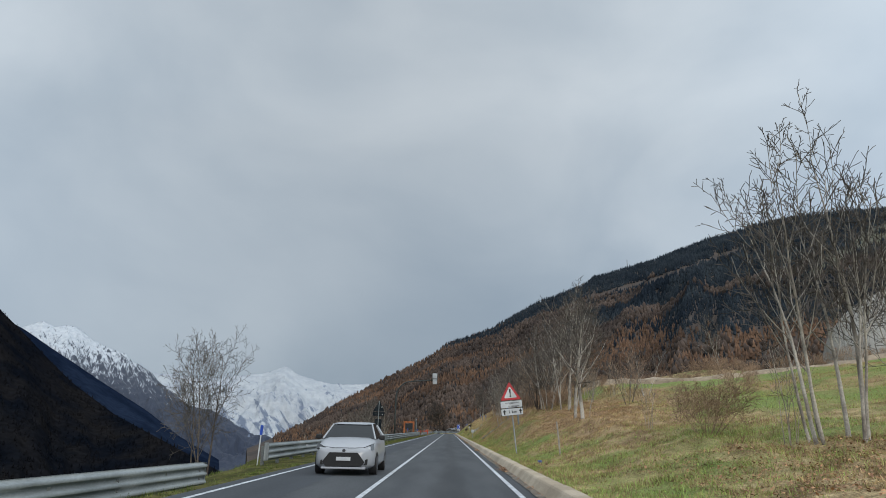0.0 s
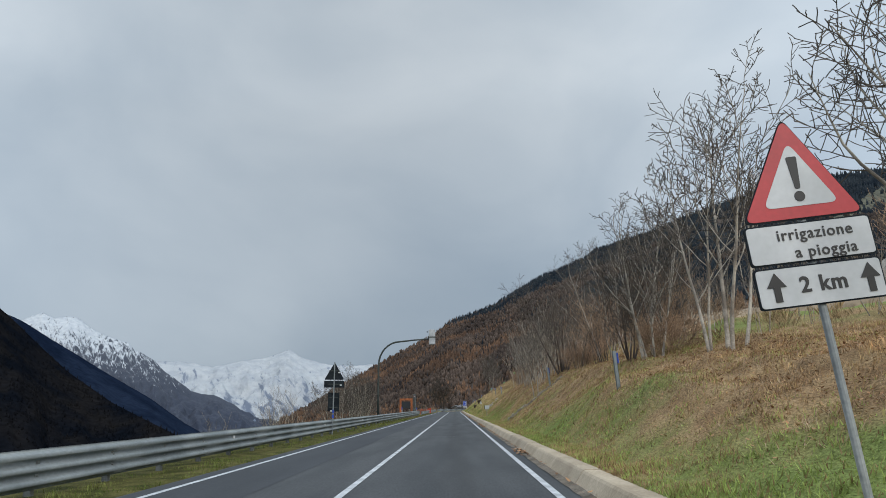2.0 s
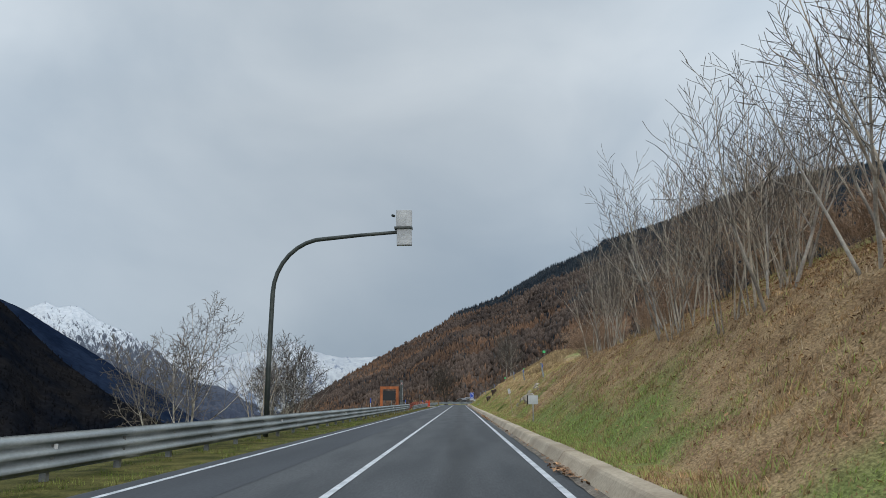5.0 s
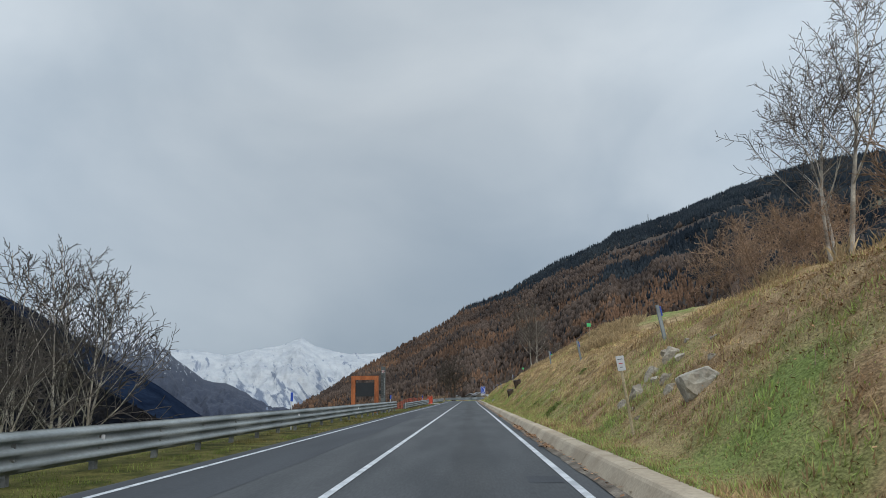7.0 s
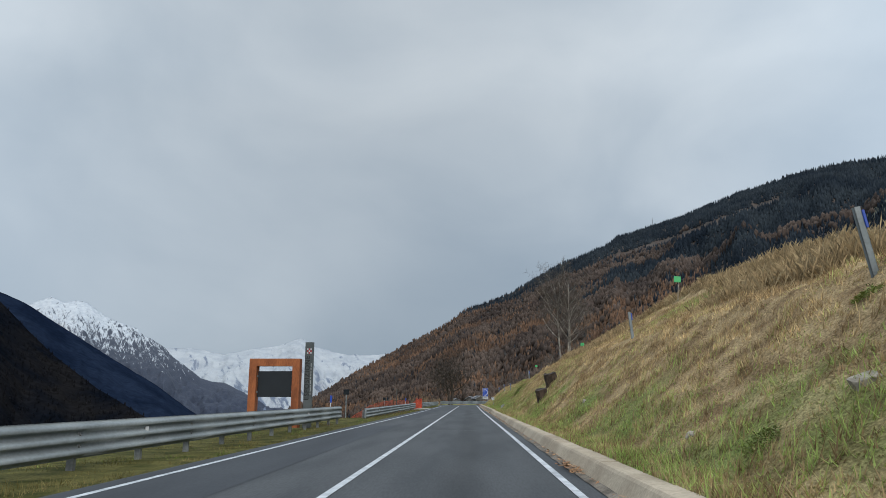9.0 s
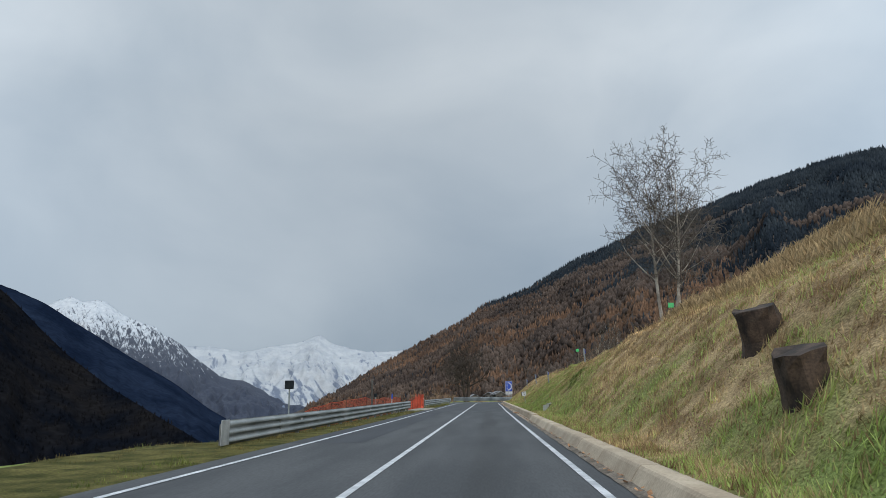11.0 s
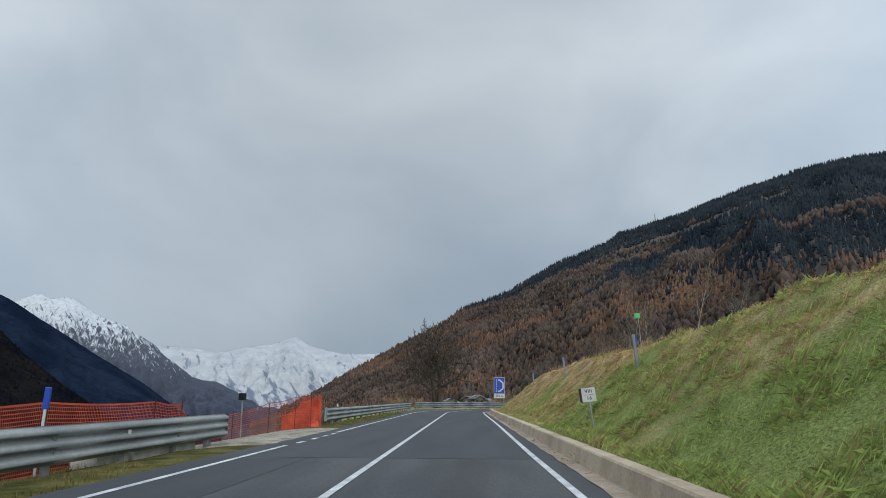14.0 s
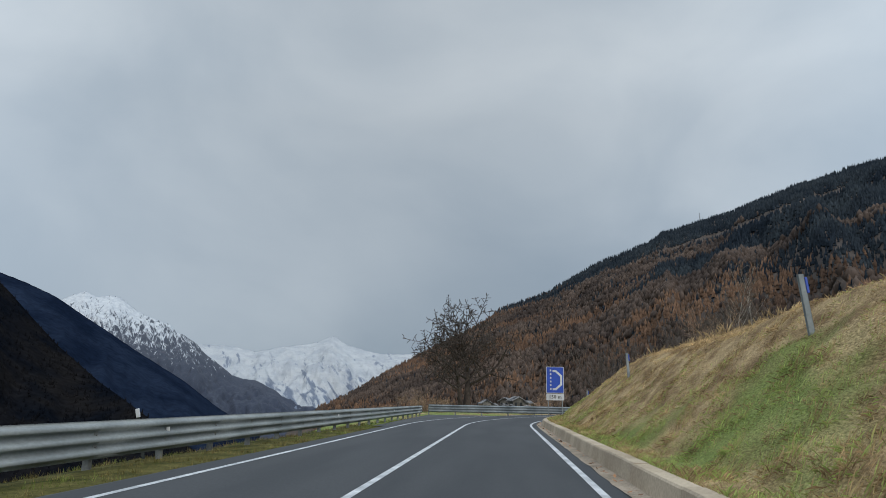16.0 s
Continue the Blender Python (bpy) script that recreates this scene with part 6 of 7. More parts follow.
# ---- trees ----
def grow(tb_, wb_, rnd, p, d, length, r, level, levels, up=0.25, kids=(9, 6, 5), angle=0.75, thin=0.006, reach=1.0):
    """A limb with its side branches: straight, slightly kinked, shorter and steeper towards the tip."""
    segs = (9, 6, 4, 3)[min(level, 3)]
    pts, rad, dirs = [p.copy()], [r], []
    q = p.copy()
    dd = d.normalized()
    bow = Vector((rnd.gauss(0, 1), rnd.gauss(0, 1), 0)) * (0.02 if level == 0 else 0.05)
    for i in range(segs):
        kink = Vector((rnd.gauss(0, 1), rnd.gauss(0, 1), rnd.gauss(0, 0.5))) * (0.045, 0.09, 0.13, 0.17)[min(level, 3)]
        rise = Vector((0, 0, 1)) * up * (0.05, 0.22, 0.10, 0.02)[min(level, 3)]
        dd = (dd + kink + bow + rise).normalized()
        dirs.append(dd.copy())
        q = q + dd * length / segs
        pts.append(q.copy())
        rad.append(max(r * (1 - 0.86 * ((i + 1) / segs) ** 0.9), thin))
    (tb_ if level < 2 else wb_).tube(pts, rad, 3 if r < 0.03 else (7, 5, 3, 3)[min(level, 3)], caps=False)
    if level + 1 >= levels:
        return
    n = kids[min(level, len(kids) - 1)]
    turn = rnd.random() * 6.283
    first = 0.30 if level == 0 else 0.16
    for i in range(n):
        f = first + (1.0 - first) * (i + 0.5 + rnd.uniform(-0.4, 0.4)) / n
        k = min(int(f * segs), segs - 1)
        base = pts[k].lerp(pts[k + 1], min(1, f * segs - k))
        along = dirs[k]
        turn += 2.4 + rnd.uniform(-0.5, 0.5)
        side = along.orthogonal().normalized()
        side.rotate(Matrix.Rotation(turn, 3, along))
        a = angle * rnd.uniform(0.75, 1.2) * (1.2 - 0.45 * f) * (1.0, 1.15, 1.3)[min(level, 2)]
        child = along * math.cos(a) + side * math.sin(a)
        share = reach * (0.66 - 0.44 * f) if level == 0 else (0.54 - 0.26 * f) if level == 1 else (0.42 - 0.16 * f)
        grow(tb_, wb_, rnd, base, child, length * share * rnd.uniform(0.75, 1.2), max(rad[k] * 0.56, thin), level + 1, levels, up, kids, angle, thin, reach)


def tree_meshes(seed, h, stems=1, spread_=0.25, levels=4, r=0.09, kids=(9, 6, 5), angle=0.7, up=0.3, bark=None, twig=None, thin=0.006, lean=(0, 0), foot=0.22, reach=1.0):
    rnd = random.Random(seed)
    t, w = Build(), Build()
    for s in range(stems):
        a = 6.283 * s / stems + rnd.uniform(-0.5, 0.5)
        out = spread_ * rnd.uniform(0.5, 1.2) if stems > 1 else spread_ * 0.3
        d = Vector((math.cos(a) * out + lean[0], math.sin(a) * out + lean[1], 1))
        base = Vector((math.cos(a), math.sin(a), 0)) * (foot if stems > 1 else 0.0)
        base.z = -0.3
        hh = h * (1 if s == 0 else rnd.uniform(0.72, 1.0))
        grow(t, w, rnd, base, d, hh, r * (1 if s == 0 else rnd.uniform(0.6, 0.95)), 0, levels, up, kids, angle, thin, reach)
    return t.mesh("trunk", bark or M_BARK, True), w.mesh("crown", twig or M_TWIG)


TREES = {}
M_STEM = make_mat("grey_brown_stems", (0.19, 0.155, 0.12), (0.46, 0.40, 0.32), scale=0.5, rough=0.9, fine=0.04, fine_amount=0.3, objrand=0.2)
M_DARKTWIG = make_mat("dark_twigs", (0.030, 0.026, 0.023), (0.085, 0.072, 0.062), scale=0.8, rough=0.9)
M_BLACKBARK = make_mat("blackish_bark", (0.026, 0.020, 0.016), (0.06, 0.046, 0.037), scale=0.6, rough=0.9)


def plant(kind, x, y, turn=0.0, scale=1.0, label="leafless grey-barked tree on the grassy bank", z=None, tall=1.0, group="leafless trees"):
    t = thing("tree", (0, 0, 0), label, "tree", group)
    zz = float(ground_z(x, y)) if z is None else z
    t.matrix_world = pose(x, y, zz, 0, 0, turn) @ Matrix.Diagonal((scale, scale, scale * tall, 1))
    trunk, crown = TREES[kind]
    part("trunk", trunk, None, t)
    part("crown", crown, None, t, "bare twigs")
    return t


TREES["birch1"] = tree_meshes(1, 5.6, 1, 0.2, 4, 0.095, (14, 9, 6), 0.82, 0.60, thin=0.008, lean=(-0.10, 0.0), reach=1.0)
TREES["birch2"] = tree_meshes(2, 5.0, 1, 0.2, 4, 0.105, (13, 9, 6), 0.86, 0.62, thin=0.008, lean=(-0.16, 0.02), reach=1.12)
TREES["clump1"] = tree_meshes(3, 6.8, 8, 0.15, 4, 0.066, (9, 7, 4), 0.64, 0.62, thin=0.008, lean=(-0.10, 0.0), foot=0.55, reach=0.92)
TREES["clump2"] = tree_meshes(23, 5.7, 5, 0.16, 4, 0.060, (10, 7, 4), 0.70, 0.6, M_BARK, M_TWIG, 0.008, foot=0.35, reach=0.95)
TREES["dark1"] = tree_meshes(4, 6.2, 6, 0.36, 4, 0.095, (11, 8, 6), 0.70, 0.42, M_DARKBARK, M_TWIG, foot=0.20, reach=0.92)
TREES["thin1"] = tree_meshes(5, 6.0, 1, 0.2, 4, 0.06, (14, 8, 4), 0.72, 0.55)
TREES["thin2"] = tree_meshes(6, 5.2, 3, 0.35, 3, 0.045, (10, 7), 0.7, 0.5)
TREES["tall1"] = tree_meshes(26, 8.4, 2, 0.14, 4, 0.09, (15, 9, 6), 0.70, 0.6, lean=(-0.06, 0.0))
TREES["round"] = tree_meshes(16, 6.0, 2, 0.22, 4, 0.26, (13, 9, 7), 1.05, 0.42, M_BLACKBARK, M_BLACKBARK, 0.021, reach=1.5)
TREES["orb"] = tree_meshes(15, 4.7, 4, 0.18, 4, 0.055, (12, 8, 5), 0.80, 0.45, M_DARKBARK, M_TWIG, reach=1.1)
TREES["wide"] = tree_meshes(18, 6.2, 3, 0.20, 4, 0.085, (14, 11, 8), 0.98, 0.24, thin=0.007, foot=0.35, reach=1.22)
TREES["fan"] = tree_meshes(17, 6.0, 3, 0.22, 4, 0.085, (13, 9, 6), 0.78, 0.52, thin=0.008, foot=0.30, reach=1.1)
TREES["stout"] = tree_meshes(31, 6.3, 6, 0.19, 4, 0.072, (11, 8, 5), 0.66, 0.55, M_BARK, M_DARKTWIG, 0.0085, foot=0.6, reach=1.0)
TREES["sap1"] = tree_meshes(9, 4.8, 5, 0.14, 3, 0.036, (7, 3), 0.6, 0.5, M_STEM)
TREES["sap2"] = tree_meshes(10, 5.2, 4, 0.13, 3, 0.040, (7, 4), 0.6, 0.5, M_STEM)
TREES["sap3"] = tree_meshes(11, 3.6, 8, 0.35, 3, 0.028, (8, 5), 0.6, 0.4, M_TWIG, M_RUSTTWIG)
TREES["bush"] = tree_meshes(12, 2.6, 11, 0.75, 4, 0.024, (8, 6, 3), 0.75, 0.25, M_RUSTTWIG, M_RUSTTWIG)
TREES["shrub"] = tree_meshes(13, 1.7, 14, 0.6, 3, 0.016, (9, 6), 0.75, 0.25, M_RUSTTWIG, M_RUSTTWIG)

plant("clump1", 9.95, 16.8, 0, 0.98, "clump of tall pale leafless stems on the meadow")
plant("clump2", 12.4, 17.6, 70, 0.8, "clump of pale leafless stems on the meadow")
plant("sap1", 9.2, 17.4, 70, 0.5, "young leafless shoots beside the pale trees")
plant("birch1", 8.1, 38.2, 0, 1.0, "tall single pale leafless tree leaning over the bank")
plant("birch2", 8.0, 35.7, 0, 1.0, "pale leafless tree with a thick leaning trunk on the bank")
plant("thin1", 8.4, 36.0, 120, 0.36, "slender sapling beside the pale tree")
plant("clump2", 9.35, 48.4, 40, 1.3, "group of tall grey leafless stems on the bank")
plant("birch1", 9.3, 55.6, 20, 1.0, "tall pale leafless tree on the bank")
plant("clump2", 8.7, 53.4, 160, 0.95, "tall pale leafless trees on the bank")
plant("dark1", 8.3, 55.0, 120, 0.50, "low spreading dark-barked leafless tree on the bank", group="dark trees")
plant("tall1", 12.6, 76.0, 15, 0.82, "tall pale leafless tree above the thicket")
plant("thin1", 9.3, 65.6, 250, 0.85)
plant("dark1", 8.15, 71.0, 80, 0.88, "spreading dark-barked leafless tree on the bank", group="dark trees")
for x, y, turn, tilt in ((6.34, 70.55, 0, -15), (6.6, 70.75, 0, -9)):
    lean = plant("thin1", x, y, turn, 0.55, "slender pale leafless tree leaning beside the stone edging", group="leaning trees")
    lean.matrix_world = lean.matrix_world @ pose(0, 0, 0, 0, tilt, 0)
plant("fan", 12.2, 116.6, 290, 1.0, "leafless tree with leaning stems above the bank", tall=1.12)
plant("wide", 9.7, 184.6, 140, 1.05, "leafless birch group at the top of the bank", tall=1.08)
plant("thin1", 24.7, 296.0, 0, 1.75)
plant("thin1", 27.5, 297.5, 140, 1.65)
plant("thin1", 13.4, 231.0, 20, 0.55, "thin pale sapling on the crest of the bank")
plant("dark1", 21.0, 296.5, 10, 1.3, "bushy brown leafless tree beyond the bank")
plant("thin1", 25.5, 258.0, 0, 0.85)
plant("thin2", 28.0, 262.0, 90, 0.9)
plant("thin2", 22.0, 300.0, 30, 1.2)
plant("round", -2.9, 306.5, 40, 1.75, "large spreading leafless tree beyond the bend", z=0.3, group="large tree")
plant("orb", -8.3, 31.0, 0, 0.95, "leafless round-crowned tree behind the barrier", tall=1.28, group="trees behind the barrier")
plant("stout", -9.8, 116.8, 130, 1.12, "leafless multi-stemmed tree behind the barrier", group="trees behind the barrier")
plant("stout", -9.6, 112.6, 250, 0.80, "pale young stems behind the barrier", group="trees behind the barrier")
plant("fan", -9.4, 96.0, 60, 0.92, "pale multi-stemmed tree behind the barrier", tall=1.12, group="trees behind the barrier")
plant("sap2", -7.4, 100.5, 60, 0.85, "pale young stems behind the barrier", group="trees behind the barrier")
for i, (x, y) in enumerate(((-8.2, 68.5), (-8.6, 70.2), (-9.4, 72), (-8.5, 74.5), (-10.2, 66.5))):
    plant(("sap1", "sap2")[i % 2], x, y, 47 * i, 0.6 + 0.1 * (i % 3), "pale young stems behind the barrier", group="trees behind the barrier")
for i, (x, y) in enumerate(((-8.8, 50.0), (-9.6, 53.5), (-8.9, 56.5), (-9.8, 60.0), (-9.0, 63.5), (-10.2, 47.0))):
    plant(("bush", "shrub")[i % 2], x, y, 61 * i, 0.62 + 0.12 * (i % 2), "reddish leafless scrub behind the barrier", group="scrub behind the barrier")
# thicket along the top of the first bank
rt = random.Random(8)
for i in range(56):
    y = rt.uniform(46, 73) if i < 16 else rt.uniform(74, 104)
    x = rt.uniform(8.6, 13.5) if y < 74 else rt.uniform(7.4, 13.0)
    plant(rt.choice(("sap1", "sap2", "sap2", "thin2")), x, y, rt.uniform(0, 360), rt.uniform(0.42, 0.66) if y < 74 else rt.uniform(0.66, 0.98), "slender leafless saplings in the thicket", group="thicket saplings")
for i in range(44):
    y = rt.uniform(44, 108)
    x = rt.uniform(8.5, 14.0)
    plant(rt.choice(("sap3", "shrub", "shrub")), x, y, rt.uniform(0, 360), rt.uniform(0.8, 1.15), "reddish-brown leafless shrub in the thicket", group="thicket shrubs")
for x, y, s in ((10.6, 118.0, 0.9), (12.0, 117.2, 0.95), (12.8, 121, 1.05), (11.4, 122.0, 0.85)):
    plant("bush", x, y, 70 * x, s, "dense reddish-brown leafless bush on the bank", group="bushes")
for i, (x, y) in enumerate(((13.0, 197.6), (13.8, 198.8), (13.2, 200.4), (14.6, 197.0), (14.4, 200.8), (12.6, 196.0))):
    plant(("shrub", "bush")[i % 2], x, y, 50 * i, 0.6 + 0.1 * (i % 3), "brown leafless brush on the crest of the bank", group="brush on the crest")
for x, y, s, k in ((8.4, 20.4, 0.62, "bush"), (8.9, 21.4, 0.58, "bush"), (8.3, 25.4, 0.36, "sap1"), (11.9, 42.6, 0.8, "sap3"), (13.5, 45.0, 0.6, "thin2"), (16.5, 38.0, 1.0, "shrub"), (36, 62, 1.2, "thin2"), (46, 95, 1.3, "thin2"), (52, 90, 1.2, "sap3"),
                   (30, 76, 1.1, "thin1"), (60, 80, 1.0, "sap3"), (14.5, 283, 1.0, "bush"), (17.5, 292, 1.5, "bush"), (20.5, 288, 1.6, "sap3"), (24, 296, 1.3, "dark1"), (13.0, 300, 1.2, "dark1")):
    plant(k, x, y, 33 * x, s, "leafless brown shrub on the meadow", group="meadow shrubs")
for i in range(22):
    x, y = 14 + 1.0 * i + rt.uniform(-0.8, 0.8), 69 - 0.72 * i + rt.uniform(-1, 1.5)
    plant(rt.choice(("shrub", "shrub", "bush")), x, y, rt.uniform(0, 360), rt.uniform(0.5, 0.85), "rusty leafless scrub beyond the earth track", group="scrub along the track")
for i in range(16):
    x, y = rt.uniform(-22, 9), rt.uniform(296, 345)
    plant(rt.choice(("sap3", "shrub", "shrub", "bush")), x, y, rt.uniform(0, 360), rt.uniform(0.7, 1.0), "leafless brown shrub beyond the bend", z=-0.6, group="shrubs beyond the bend")


# ---- village roofs beyond the bend ----
rv_ = random.Random(21)
for i in range(26):
    x, y = -4 + 0.82 * i + rv_.uniform(-2, 2), 470 + rv_.uniform(-30, 70)
    z = -9.5 + rv_.uniform(0, 3) + (y - 440) * 0.035
    w, l, h = rv_.uniform(2.4, 4.6), rv_.uniform(3, 5), rv_.uniform(4, 6.2)
    hs = thing("house", (x, y, z), "small stone house with a slab roof below the hill", "house", "village houses", rot=(0, 0, rv_.uniform(-30, 30)))
    part("wall", Build().box(-w / 2, w / 2, -l / 2, l / 2, -3, h), M_HOUSE, hs)
    e, t = 0.8, 0.35
    rb_ = Build()
    for sx in (-1, 1):
        a, b2 = (sx * (w / 2 + e), h - 0.5), (0, h + w * 0.24)
        pts = [(a[0], a[1]), (b2[0], b2[1]), (b2[0], b2[1] + t), (a[0], a[1] + t)]
        rb_.plate(pts if sx < 0 else list(reversed(pts)), -l / 2 - e, l / 2 + e)
    part("roof", rb_, M_SLATE, hs, "dark stone-slab roof")
    part("gable", Build().plate([(-w / 2, h), (w / 2, h), (0, h + w * 0.22)], -l / 2, -l / 2 + 0.3), M_HOUSE, hs)
    for wx in (-w / 4, w / 4):
        part("window", Build().box(wx - 0.45, wx + 0.45, -l / 2 - 0.03, -l / 2 + 0.05, h - 2.2, h - 0.9), M_SCREEN, hs)
# masts on the ridge
for az, R, e, h in ((14.8, 2580, 0.239, 34), (33.5, 2240, 0.288, 26)):
    a = math.radians(az)
    x, y = math.sin(a) * R, 110 + math.cos(a) * R
    m = thing("radio_mast", (x, y, e * R - 14), "thin lattice radio mast on the forest ridge", "mast")
    b = Build()
    for sx, sy in ((-1, -1), (1, -1), (0, 1)):
        b.tube([(sx * 1.6, sy * 1.6, 0), (sx * 0.5, sy * 0.5, h)], [0.5, 0.35], 5)
    part("lattice", b, M_POSTSTEEL, m)


# ---- grass, straw, leaves ----
def blades(px, py, n_each, height, width, flat, rng, zfun=ground_z, apart=0.06):
    """Bent blades in tufts; flat: how far they lie over, as a share of their length."""
    k = len(px) * n_each
    bx = np.repeat(px, n_each) + rng.normal(0, apart, k)
    by = np.repeat(py, n_each) + rng.normal(0, apart, k)
    bz = zfun(bx, by) - 0.005
    h = np.repeat(height, n_each) * rng.uniform(0.45, 1.2, k)
    a = rng.random(k) * 6.283
    lean = np.clip(flat + rng.normal(0, 0.12, k), 0.05, 0.98)
    lx, ly, up = np.cos(a) * lean * h, np.sin(a) * lean * h, np.sqrt(1 - lean ** 2) * h
    wx, wy = -np.sin(a) * width / 2, np.cos(a) * width / 2
    hx, hy = bx + lx * 0.5, by + ly * 0.5
    base = zfun(bx + lx, by + ly) - zfun(bx, by)
    v = np.stack([np.stack([bx - wx, by - wy, bz], -1), np.stack([bx + wx, by + wy, bz], -1),
                  np.stack([hx + wx * 0.8, hy + wy * 0.8, bz + base * 0.5 + up * 0.7], -1), np.stack([bx + lx, by + ly, bz + base + up], -1)], 1).reshape(-1, 3)
    b = (np.arange(k) * 4)[:, None]
    t = np.concatenate([b + np.array([[0, 1, 2]]), b + np.array([[0, 2, 3]])])
    return v, t


def thatch(px, py, n_each, height, width, flat, rng):
    """Single-triangle blades that lie mostly downhill, like a matted sward."""
    k = len(px) * n_each
    bx = np.repeat(px, n_each) + rng.normal(0, 0.05, k)
    by = np.repeat(py, n_each) + rng.normal(0, 0.05, k)
    h = np.repeat(height, n_each) * rng.uniform(0.5, 1.25, k)
    a = math.pi + rng.normal(0, 1.9, k)
    lean = np.clip(flat + rng.normal(0, 0.15, k), 0.05, 0.97)
    tx, ty, up = bx + np.cos(a) * lean * h, by + np.sin(a) * lean * h, np.sqrt(1 - lean ** 2) * h
    bz, tz = ground_z(bx, by) - 0.006, ground_z(tx, ty) + up
    wx, wy = -np.sin(a) * width / 2, np.cos(a) * width / 2
    v = np.stack([np.stack([bx - wx, by - wy, bz], -1), np.stack([bx + wx, by + wy, bz], -1), np.stack([tx, ty, tz], -1)], 1).reshape(-1, 3)
    return v, np.arange(k * 3).reshape(-1, 3)


rng = np.random.default_rng(12)
n = 155000
s = rng.uniform(10, 196, n)
d = 4.02 + 8.5 * rng.random(n) ** 1.5
x, y = road_xy(s, d)
dug = (x < 4.98 - 0.13 * (y - 193)) & (x > 4.2) & (abs(y - 192.9) < 1.3)
x, y = x[~dug], y[~dug]
clump = fbm(x / 0.42, y / 0.6, 3, 33)
low = np.interp(y, [40, 105, 120], [0.62, 0.62, 1.0])
v, t = thatch(x, y, 3, low * np.clip(0.11 + 0.30 * (clump + 0.08), 0.04, 0.30), 0.021, 0.66, rng)
n = 34000
mx, my = rng.uniform(8, 30, n), rng.uniform(9, 46, n)
mv2, mt2 = thatch(mx, my, 3, np.clip(0.10 + 0.16 * fbm(mx / 0.7, my / 1.5, 3, 61), 0.04, 0.22), 0.016, 0.5, rng)
tagged(new("meadow_grass", mesh_from_arrays("meadow_grass", mv2, mt2, M_BLADES)), "rough winter meadow grass, straw and green", "grass", kind="stuff")
tagged(new("bank_grass", mesh_from_arrays("bank_grass", v, t, M_BLADES)), "matted winter grass, straw and green mixed", "grass", kind="stuff")
n = 46000
s = 194 + 90 * rng.random(n) ** 1.3
d = 4.02 + 8.5 * rng.random(n) ** 1.3
x, y = road_xy(s, d)
dug = (x < 4.98 - 0.13 * (y - 193)) & (x > 4.2) & (abs(y - 192.9) < 1.3)
x, y = x[~dug], y[~dug]
clump = fbm(x / 0.5, y / 0.7, 3, 35)
v, t = blades(x, y, 7, np.interp(y, [215, 236], [1, 0.65]) * np.clip(0.15 + 0.34 * clump, 0.05, 0.28), 0.0066, 0.80, rng)
tagged(new("long_grass", mesh_from_arrays("long_grass", v, t, M_BLADES)), "lush long green grass hanging down the bank", "grass", kind="stuff")
n = 52000
s = rng.uniform(-5, 275, n)
d = -3.5 - 3.6 * rng.random(n) ** 1.2
x, y = road_xy(s, d)
ok = ~((y > 208.5) & (y < 224.5) & (x > -5.3))
clump = fbm(x / 0.5, y / 0.9, 2, 37)
green = fbm(x / 1.4, y / 3.0, 3, 91) + np.interp(y, [105, 120, 140, 168, 190, 208, 226], [0.5, 0.02, -0.25, -0.25, -0.4, -0.4, 0.0]) + 0.25 * (rng.random(n) - 0.5) > 0
for name, label, part_of, mat_ in (("verge_grass", "fresh green mossy grass under the crash barrier", ok & green, M_VERGEGREEN),
                                   ("dry_verge_grass", "ochre winter grass under the crash barrier", ok & ~green, M_VERGE)):
    v, t = thatch(x[part_of], y[part_of], 4, np.clip(0.08 + 0.24 * clump[part_of], 0.03, 0.22), 0.011, 0.62, rng)
    tagged(new(name, mesh_from_arrays(name, v, t, mat_)), label, "grass", kind="stuff")
# tall dry straw on the crest
n = 1500
y = np.concatenate([rng.uniform(139, 184, n), rng.uniform(45, 130, 260), rng.uniform(182, 262, 260)])
x = 9.2 + 5.5 * rng.random(len(y))
dens = fbm(x / 2, y / 5, 3, 44) + 0.25 * rng.random(len(y))
sel = dens > 0.06
v, t = blades(x[sel], y[sel], 44, 0.18 + 0.46 * rng.random(sel.sum()) ** 1.6, 0.0065, 0.40, rng, apart=0.26)
tagged(new("tall_straw", mesh_from_arrays("tall_straw", v, t, M_STRAW)), "tall golden dry grass on the crest of the bank", "grass", kind="stuff")
# dead brown stalks and brambles on the first bank
M_STALK = make_mat("dead_stalks", (0.20, 0.135, 0.085), (0.46, 0.35, 0.235), scale=0.5, rough=0.9, island=0.55, spec=0.1)
y = rng.uniform(28, 112, 5200)
x = 5.2 + 6.0 * rng.random(len(y)) ** 0.8
sel = fbm(x / 1.2, y / 1.6, 3, 52) + 0.3 * rng.random(len(y)) + np.clip((x - 6.5) / 6, -0.12, 0.2) > 0.10
px, py = np.repeat(x[sel], 5) + rng.normal(0, 0.16, 5 * sel.sum()), np.repeat(y[sel], 5) + rng.normal(0, 0.2, 5 * sel.sum())
v, t = thatch(px, py, 4, 0.07 + 0.16 * rng.random(len(px)) ** 1.5, 0.010, 0.80, rng)
tagged(new("dead_stalks", mesh_from_arrays("dead_stalks", v, t, M_STALK)), "tangled dead brown stalks matted over the bank", "grass", kind="stuff")
# dead leaves in the gutter and on the bank
n = 5200
s = np.concatenate([rng.uniform(10, 265, 1100), *[rng.normal(c, 0.6, 110) for c in (26, 48.7, 75.8, 80.7, 114, 117.8, 122, 124, 137.7, 200.5)], rng.uniform(36, 112, 26000), rng.uniform(9, 17, 5000)])
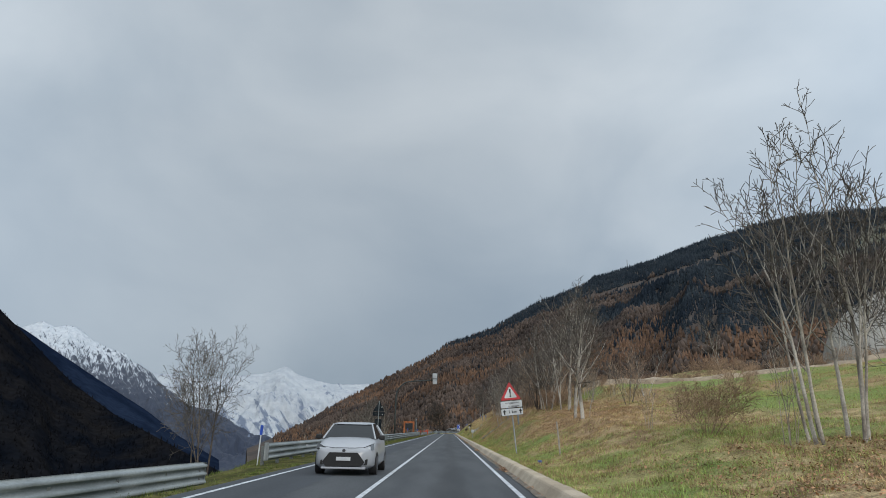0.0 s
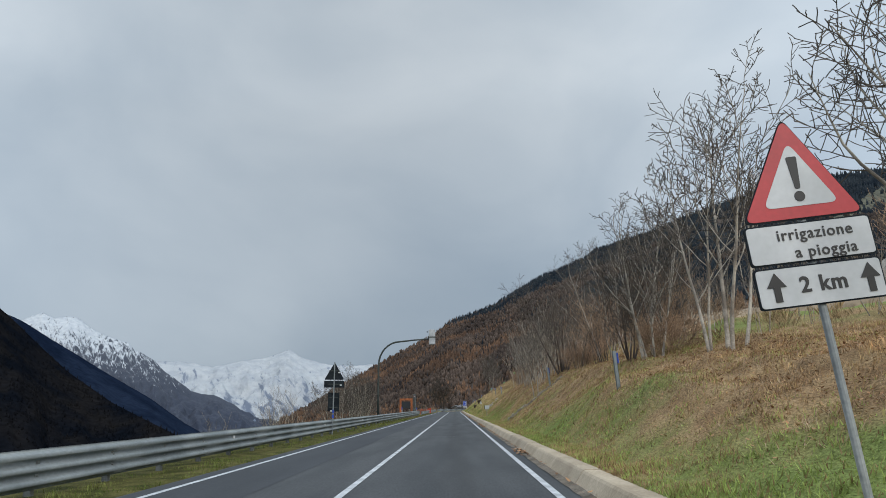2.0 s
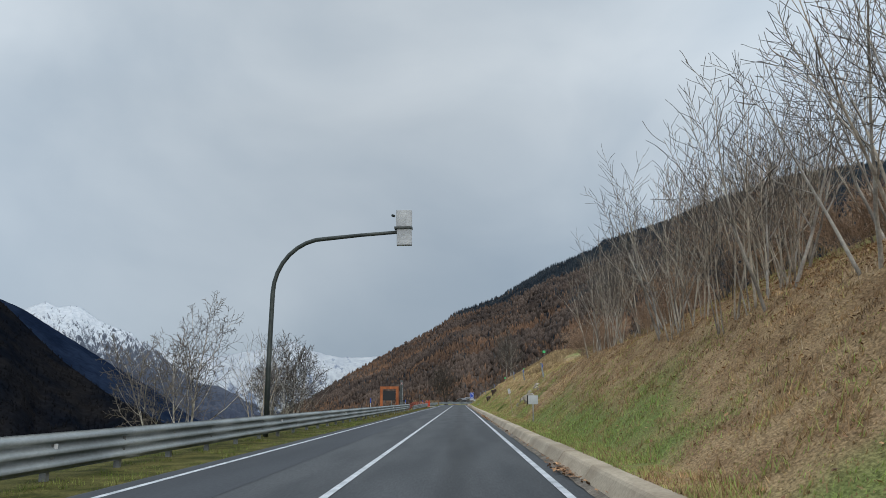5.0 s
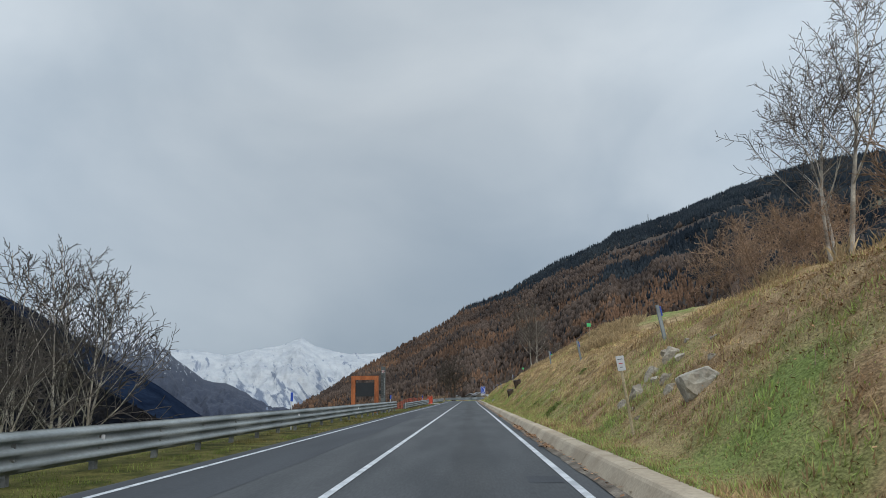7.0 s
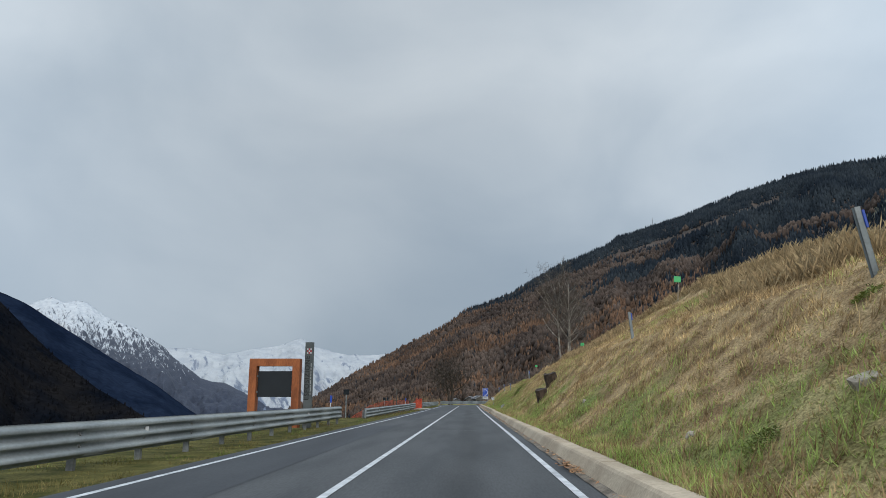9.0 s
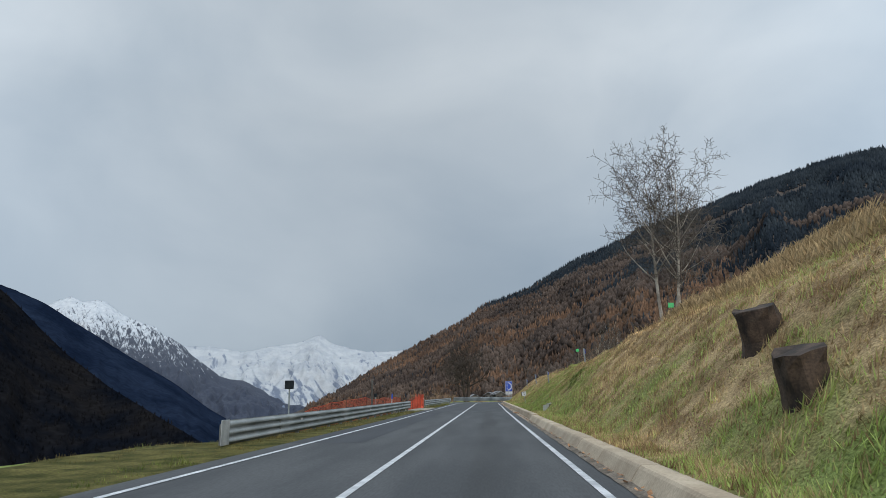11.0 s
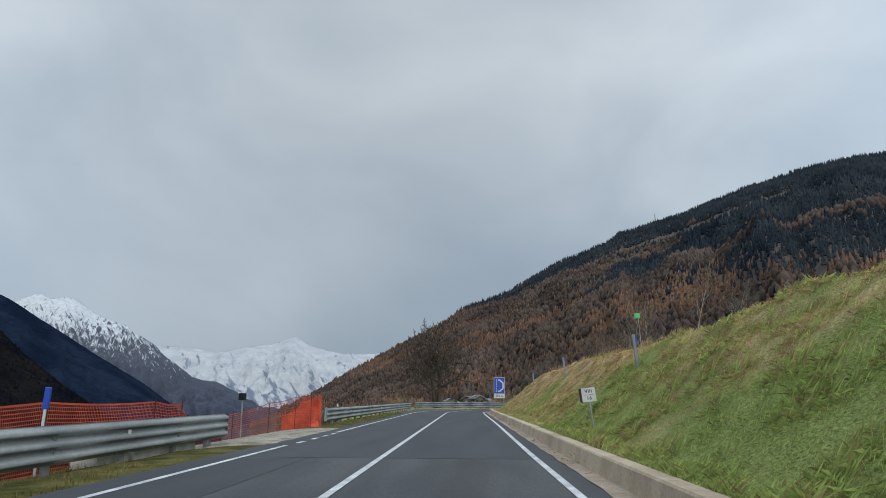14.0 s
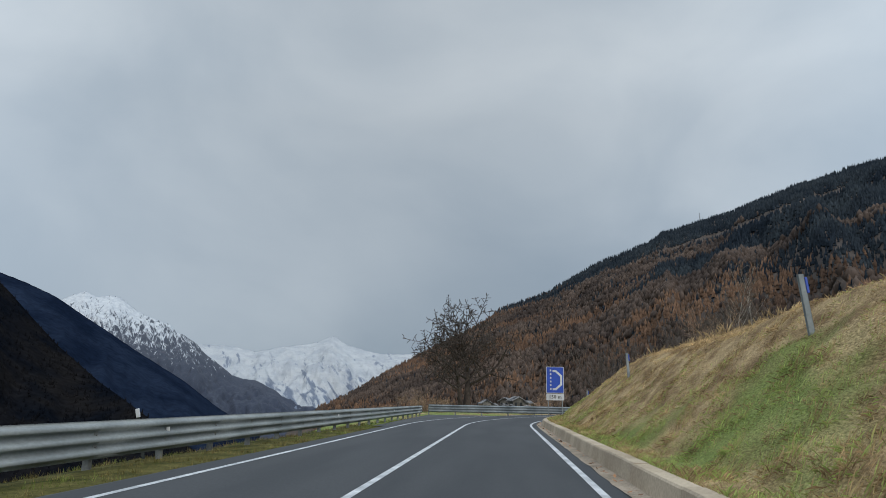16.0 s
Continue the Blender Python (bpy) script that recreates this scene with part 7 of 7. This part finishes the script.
d = np.concatenate([rng.normal(3.58, 0.04, 1100), rng.normal(3.55, 0.08, 1100), 4.4 + 6.5 * rng.random(26000) ** 0.5, 5.5 + 6 * rng.random(5000)])
x, y = road_xy(s, d)
z = np.where(d > 4.1, ground_z(x, y) + 0.03 + 0.06 * rng.random(len(d)), 0.045 + 0.05 * rng.random(len(d)))
a, b = rng.random(len(d)) * 6.283, rng.normal(0, 0.25, len(d))
ln = (0.035 + 0.03 * rng.random(len(d))) * np.where(d > 4.2, 0.72, 1.0)
c0 = np.stack([x, y, z], -1)
u1 = np.stack([np.cos(a), np.sin(a), b], -1) * ln[:, None]
u2 = np.stack([-np.sin(a), np.cos(a), 0.4 * b], -1) * ln[:, None] * 0.55
v = np.stack([c0 - u1, c0 - u2, c0 + u1, c0 + u2], 1).reshape(-1, 3)
k = (np.arange(len(d)) * 4)[:, None]
t = np.concatenate([k + np.array([[0, 1, 2]]), k + np.array([[0, 2, 3]])])
tagged(new("fallen_leaves", mesh_from_arrays("fallen_leaves", v, t, M_LEAF)), "brown fallen leaves gathered in the gutter", "leaves", kind="stuff")

# leafy weeds still green in the winter grass
wv = []
for x, y, sc in ((6.46, 192.1, 1.0), (6.1, 190.6, 0.7), (6.9, 192.6, 0.8), (4.9, 124.9, 0.7), (5.2, 125.3, 0.6), (7.06, 130.2, 0.55), (7.28, 134.9, 0.5), (5.09, 133.4, 0.55),
                 (5.5, 215.1, 0.8)):
    n = 560
    ang, r = rng.random(n) * 6.283, 0.40 * sc * rng.random(n) ** 0.6
    px, py = x + 0.8 * r * np.cos(ang), y + 1.3 * r * np.sin(ang)
    pz = ground_z(px, py) + 0.05 + np.clip(0.26 * sc - 0.5 * r, 0.04, 1) * rng.random(n)
    ln, wd = (0.05 + 0.06 * rng.random(n)) * sc, (0.010 + 0.010 * rng.random(n)) * sc
    ta, up = ang + rng.normal(0, 0.8, n), rng.normal(0.2, 0.5, n)
    ca, sa = np.cos(ta), np.sin(ta)
    wv.append(np.stack([np.stack([px, py, pz], -1), np.stack([px + 0.5 * ca * ln - sa * wd, py + 0.5 * sa * ln + ca * wd, pz + 0.62 * up * ln], -1),
                        np.stack([px + ca * ln, py + sa * ln, pz + up * ln - 0.012], -1), np.stack([px + 0.5 * ca * ln + sa * wd, py + 0.5 * sa * ln - ca * wd, pz + 0.62 * up * ln], -1)], 1).reshape(-1, 3))
v = np.concatenate(wv)
k = (np.arange(len(v) // 4) * 4)[:, None]
t = np.concatenate([k + np.array([[0, 1, 2]]), k + np.array([[0, 2, 3]])])
tagged(new("green_weeds", mesh_from_arrays("green_weeds", v, t, M_WEED)), "low green leafy weeds in the winter grass", "weeds", kind="stuff")

# ---- kerb ----
kerb = tagged(new("kerb"), "low pale concrete kerb in lengths, stained at the joints", "kerb", kind="structure")
KL = 3.0


def kerb_mesh(length, prof):
    b = Build()
    m = len(prof)
    for y in (0.004, length - 0.004):
        b.v += [(px, y, pz) for px, pz in prof]
    b.f = [(j, m + j, m + (j + 1) % m, (j + 1) % m) for j in range(m)] + [tuple(reversed(range(m))), tuple(range(m, 2 * m))]
    b.f = [tuple(reversed(f)) for f in b.f]
    return b.mesh("kerb_stone", M_KERB)


BATTERED = [(0, -0.1), (0.0, 0.02), (0.13, 0.225), (0.165, 0.258), (0.21, 0.27), (0.44, 0.27), (0.44, -0.1)]
UPRIGHT = [(0, -0.1), (0.0, 0.0), (0.05, 0.285), (0.075, 0.31), (0.30, 0.31), (0.30, -0.1)]
km = [kerb_mesh(KL, BATTERED), kerb_mesh(KL, UPRIGHT)]
s = -10.8
while s < 300:
    upright = s > 186
    side = 3.76 if upright else 3.61
    x0, y0 = road_xy(s, side)
    x1, y1 = road_xy(s + KL, side)
    ks = part("kerb_stone", km[int(upright)], None, kerb)
    ks.matrix_local = pose(float(x0), float(y0), random.uniform(-0.006, 0.006), 0, random.uniform(-0.5, 0.5), -math.degrees(math.atan2(float(x1 - x0), float(y1 - y0))) + random.uniform(-0.12, 0.12))
    s += KL if not 187 < s < 188 else KL + 0.4
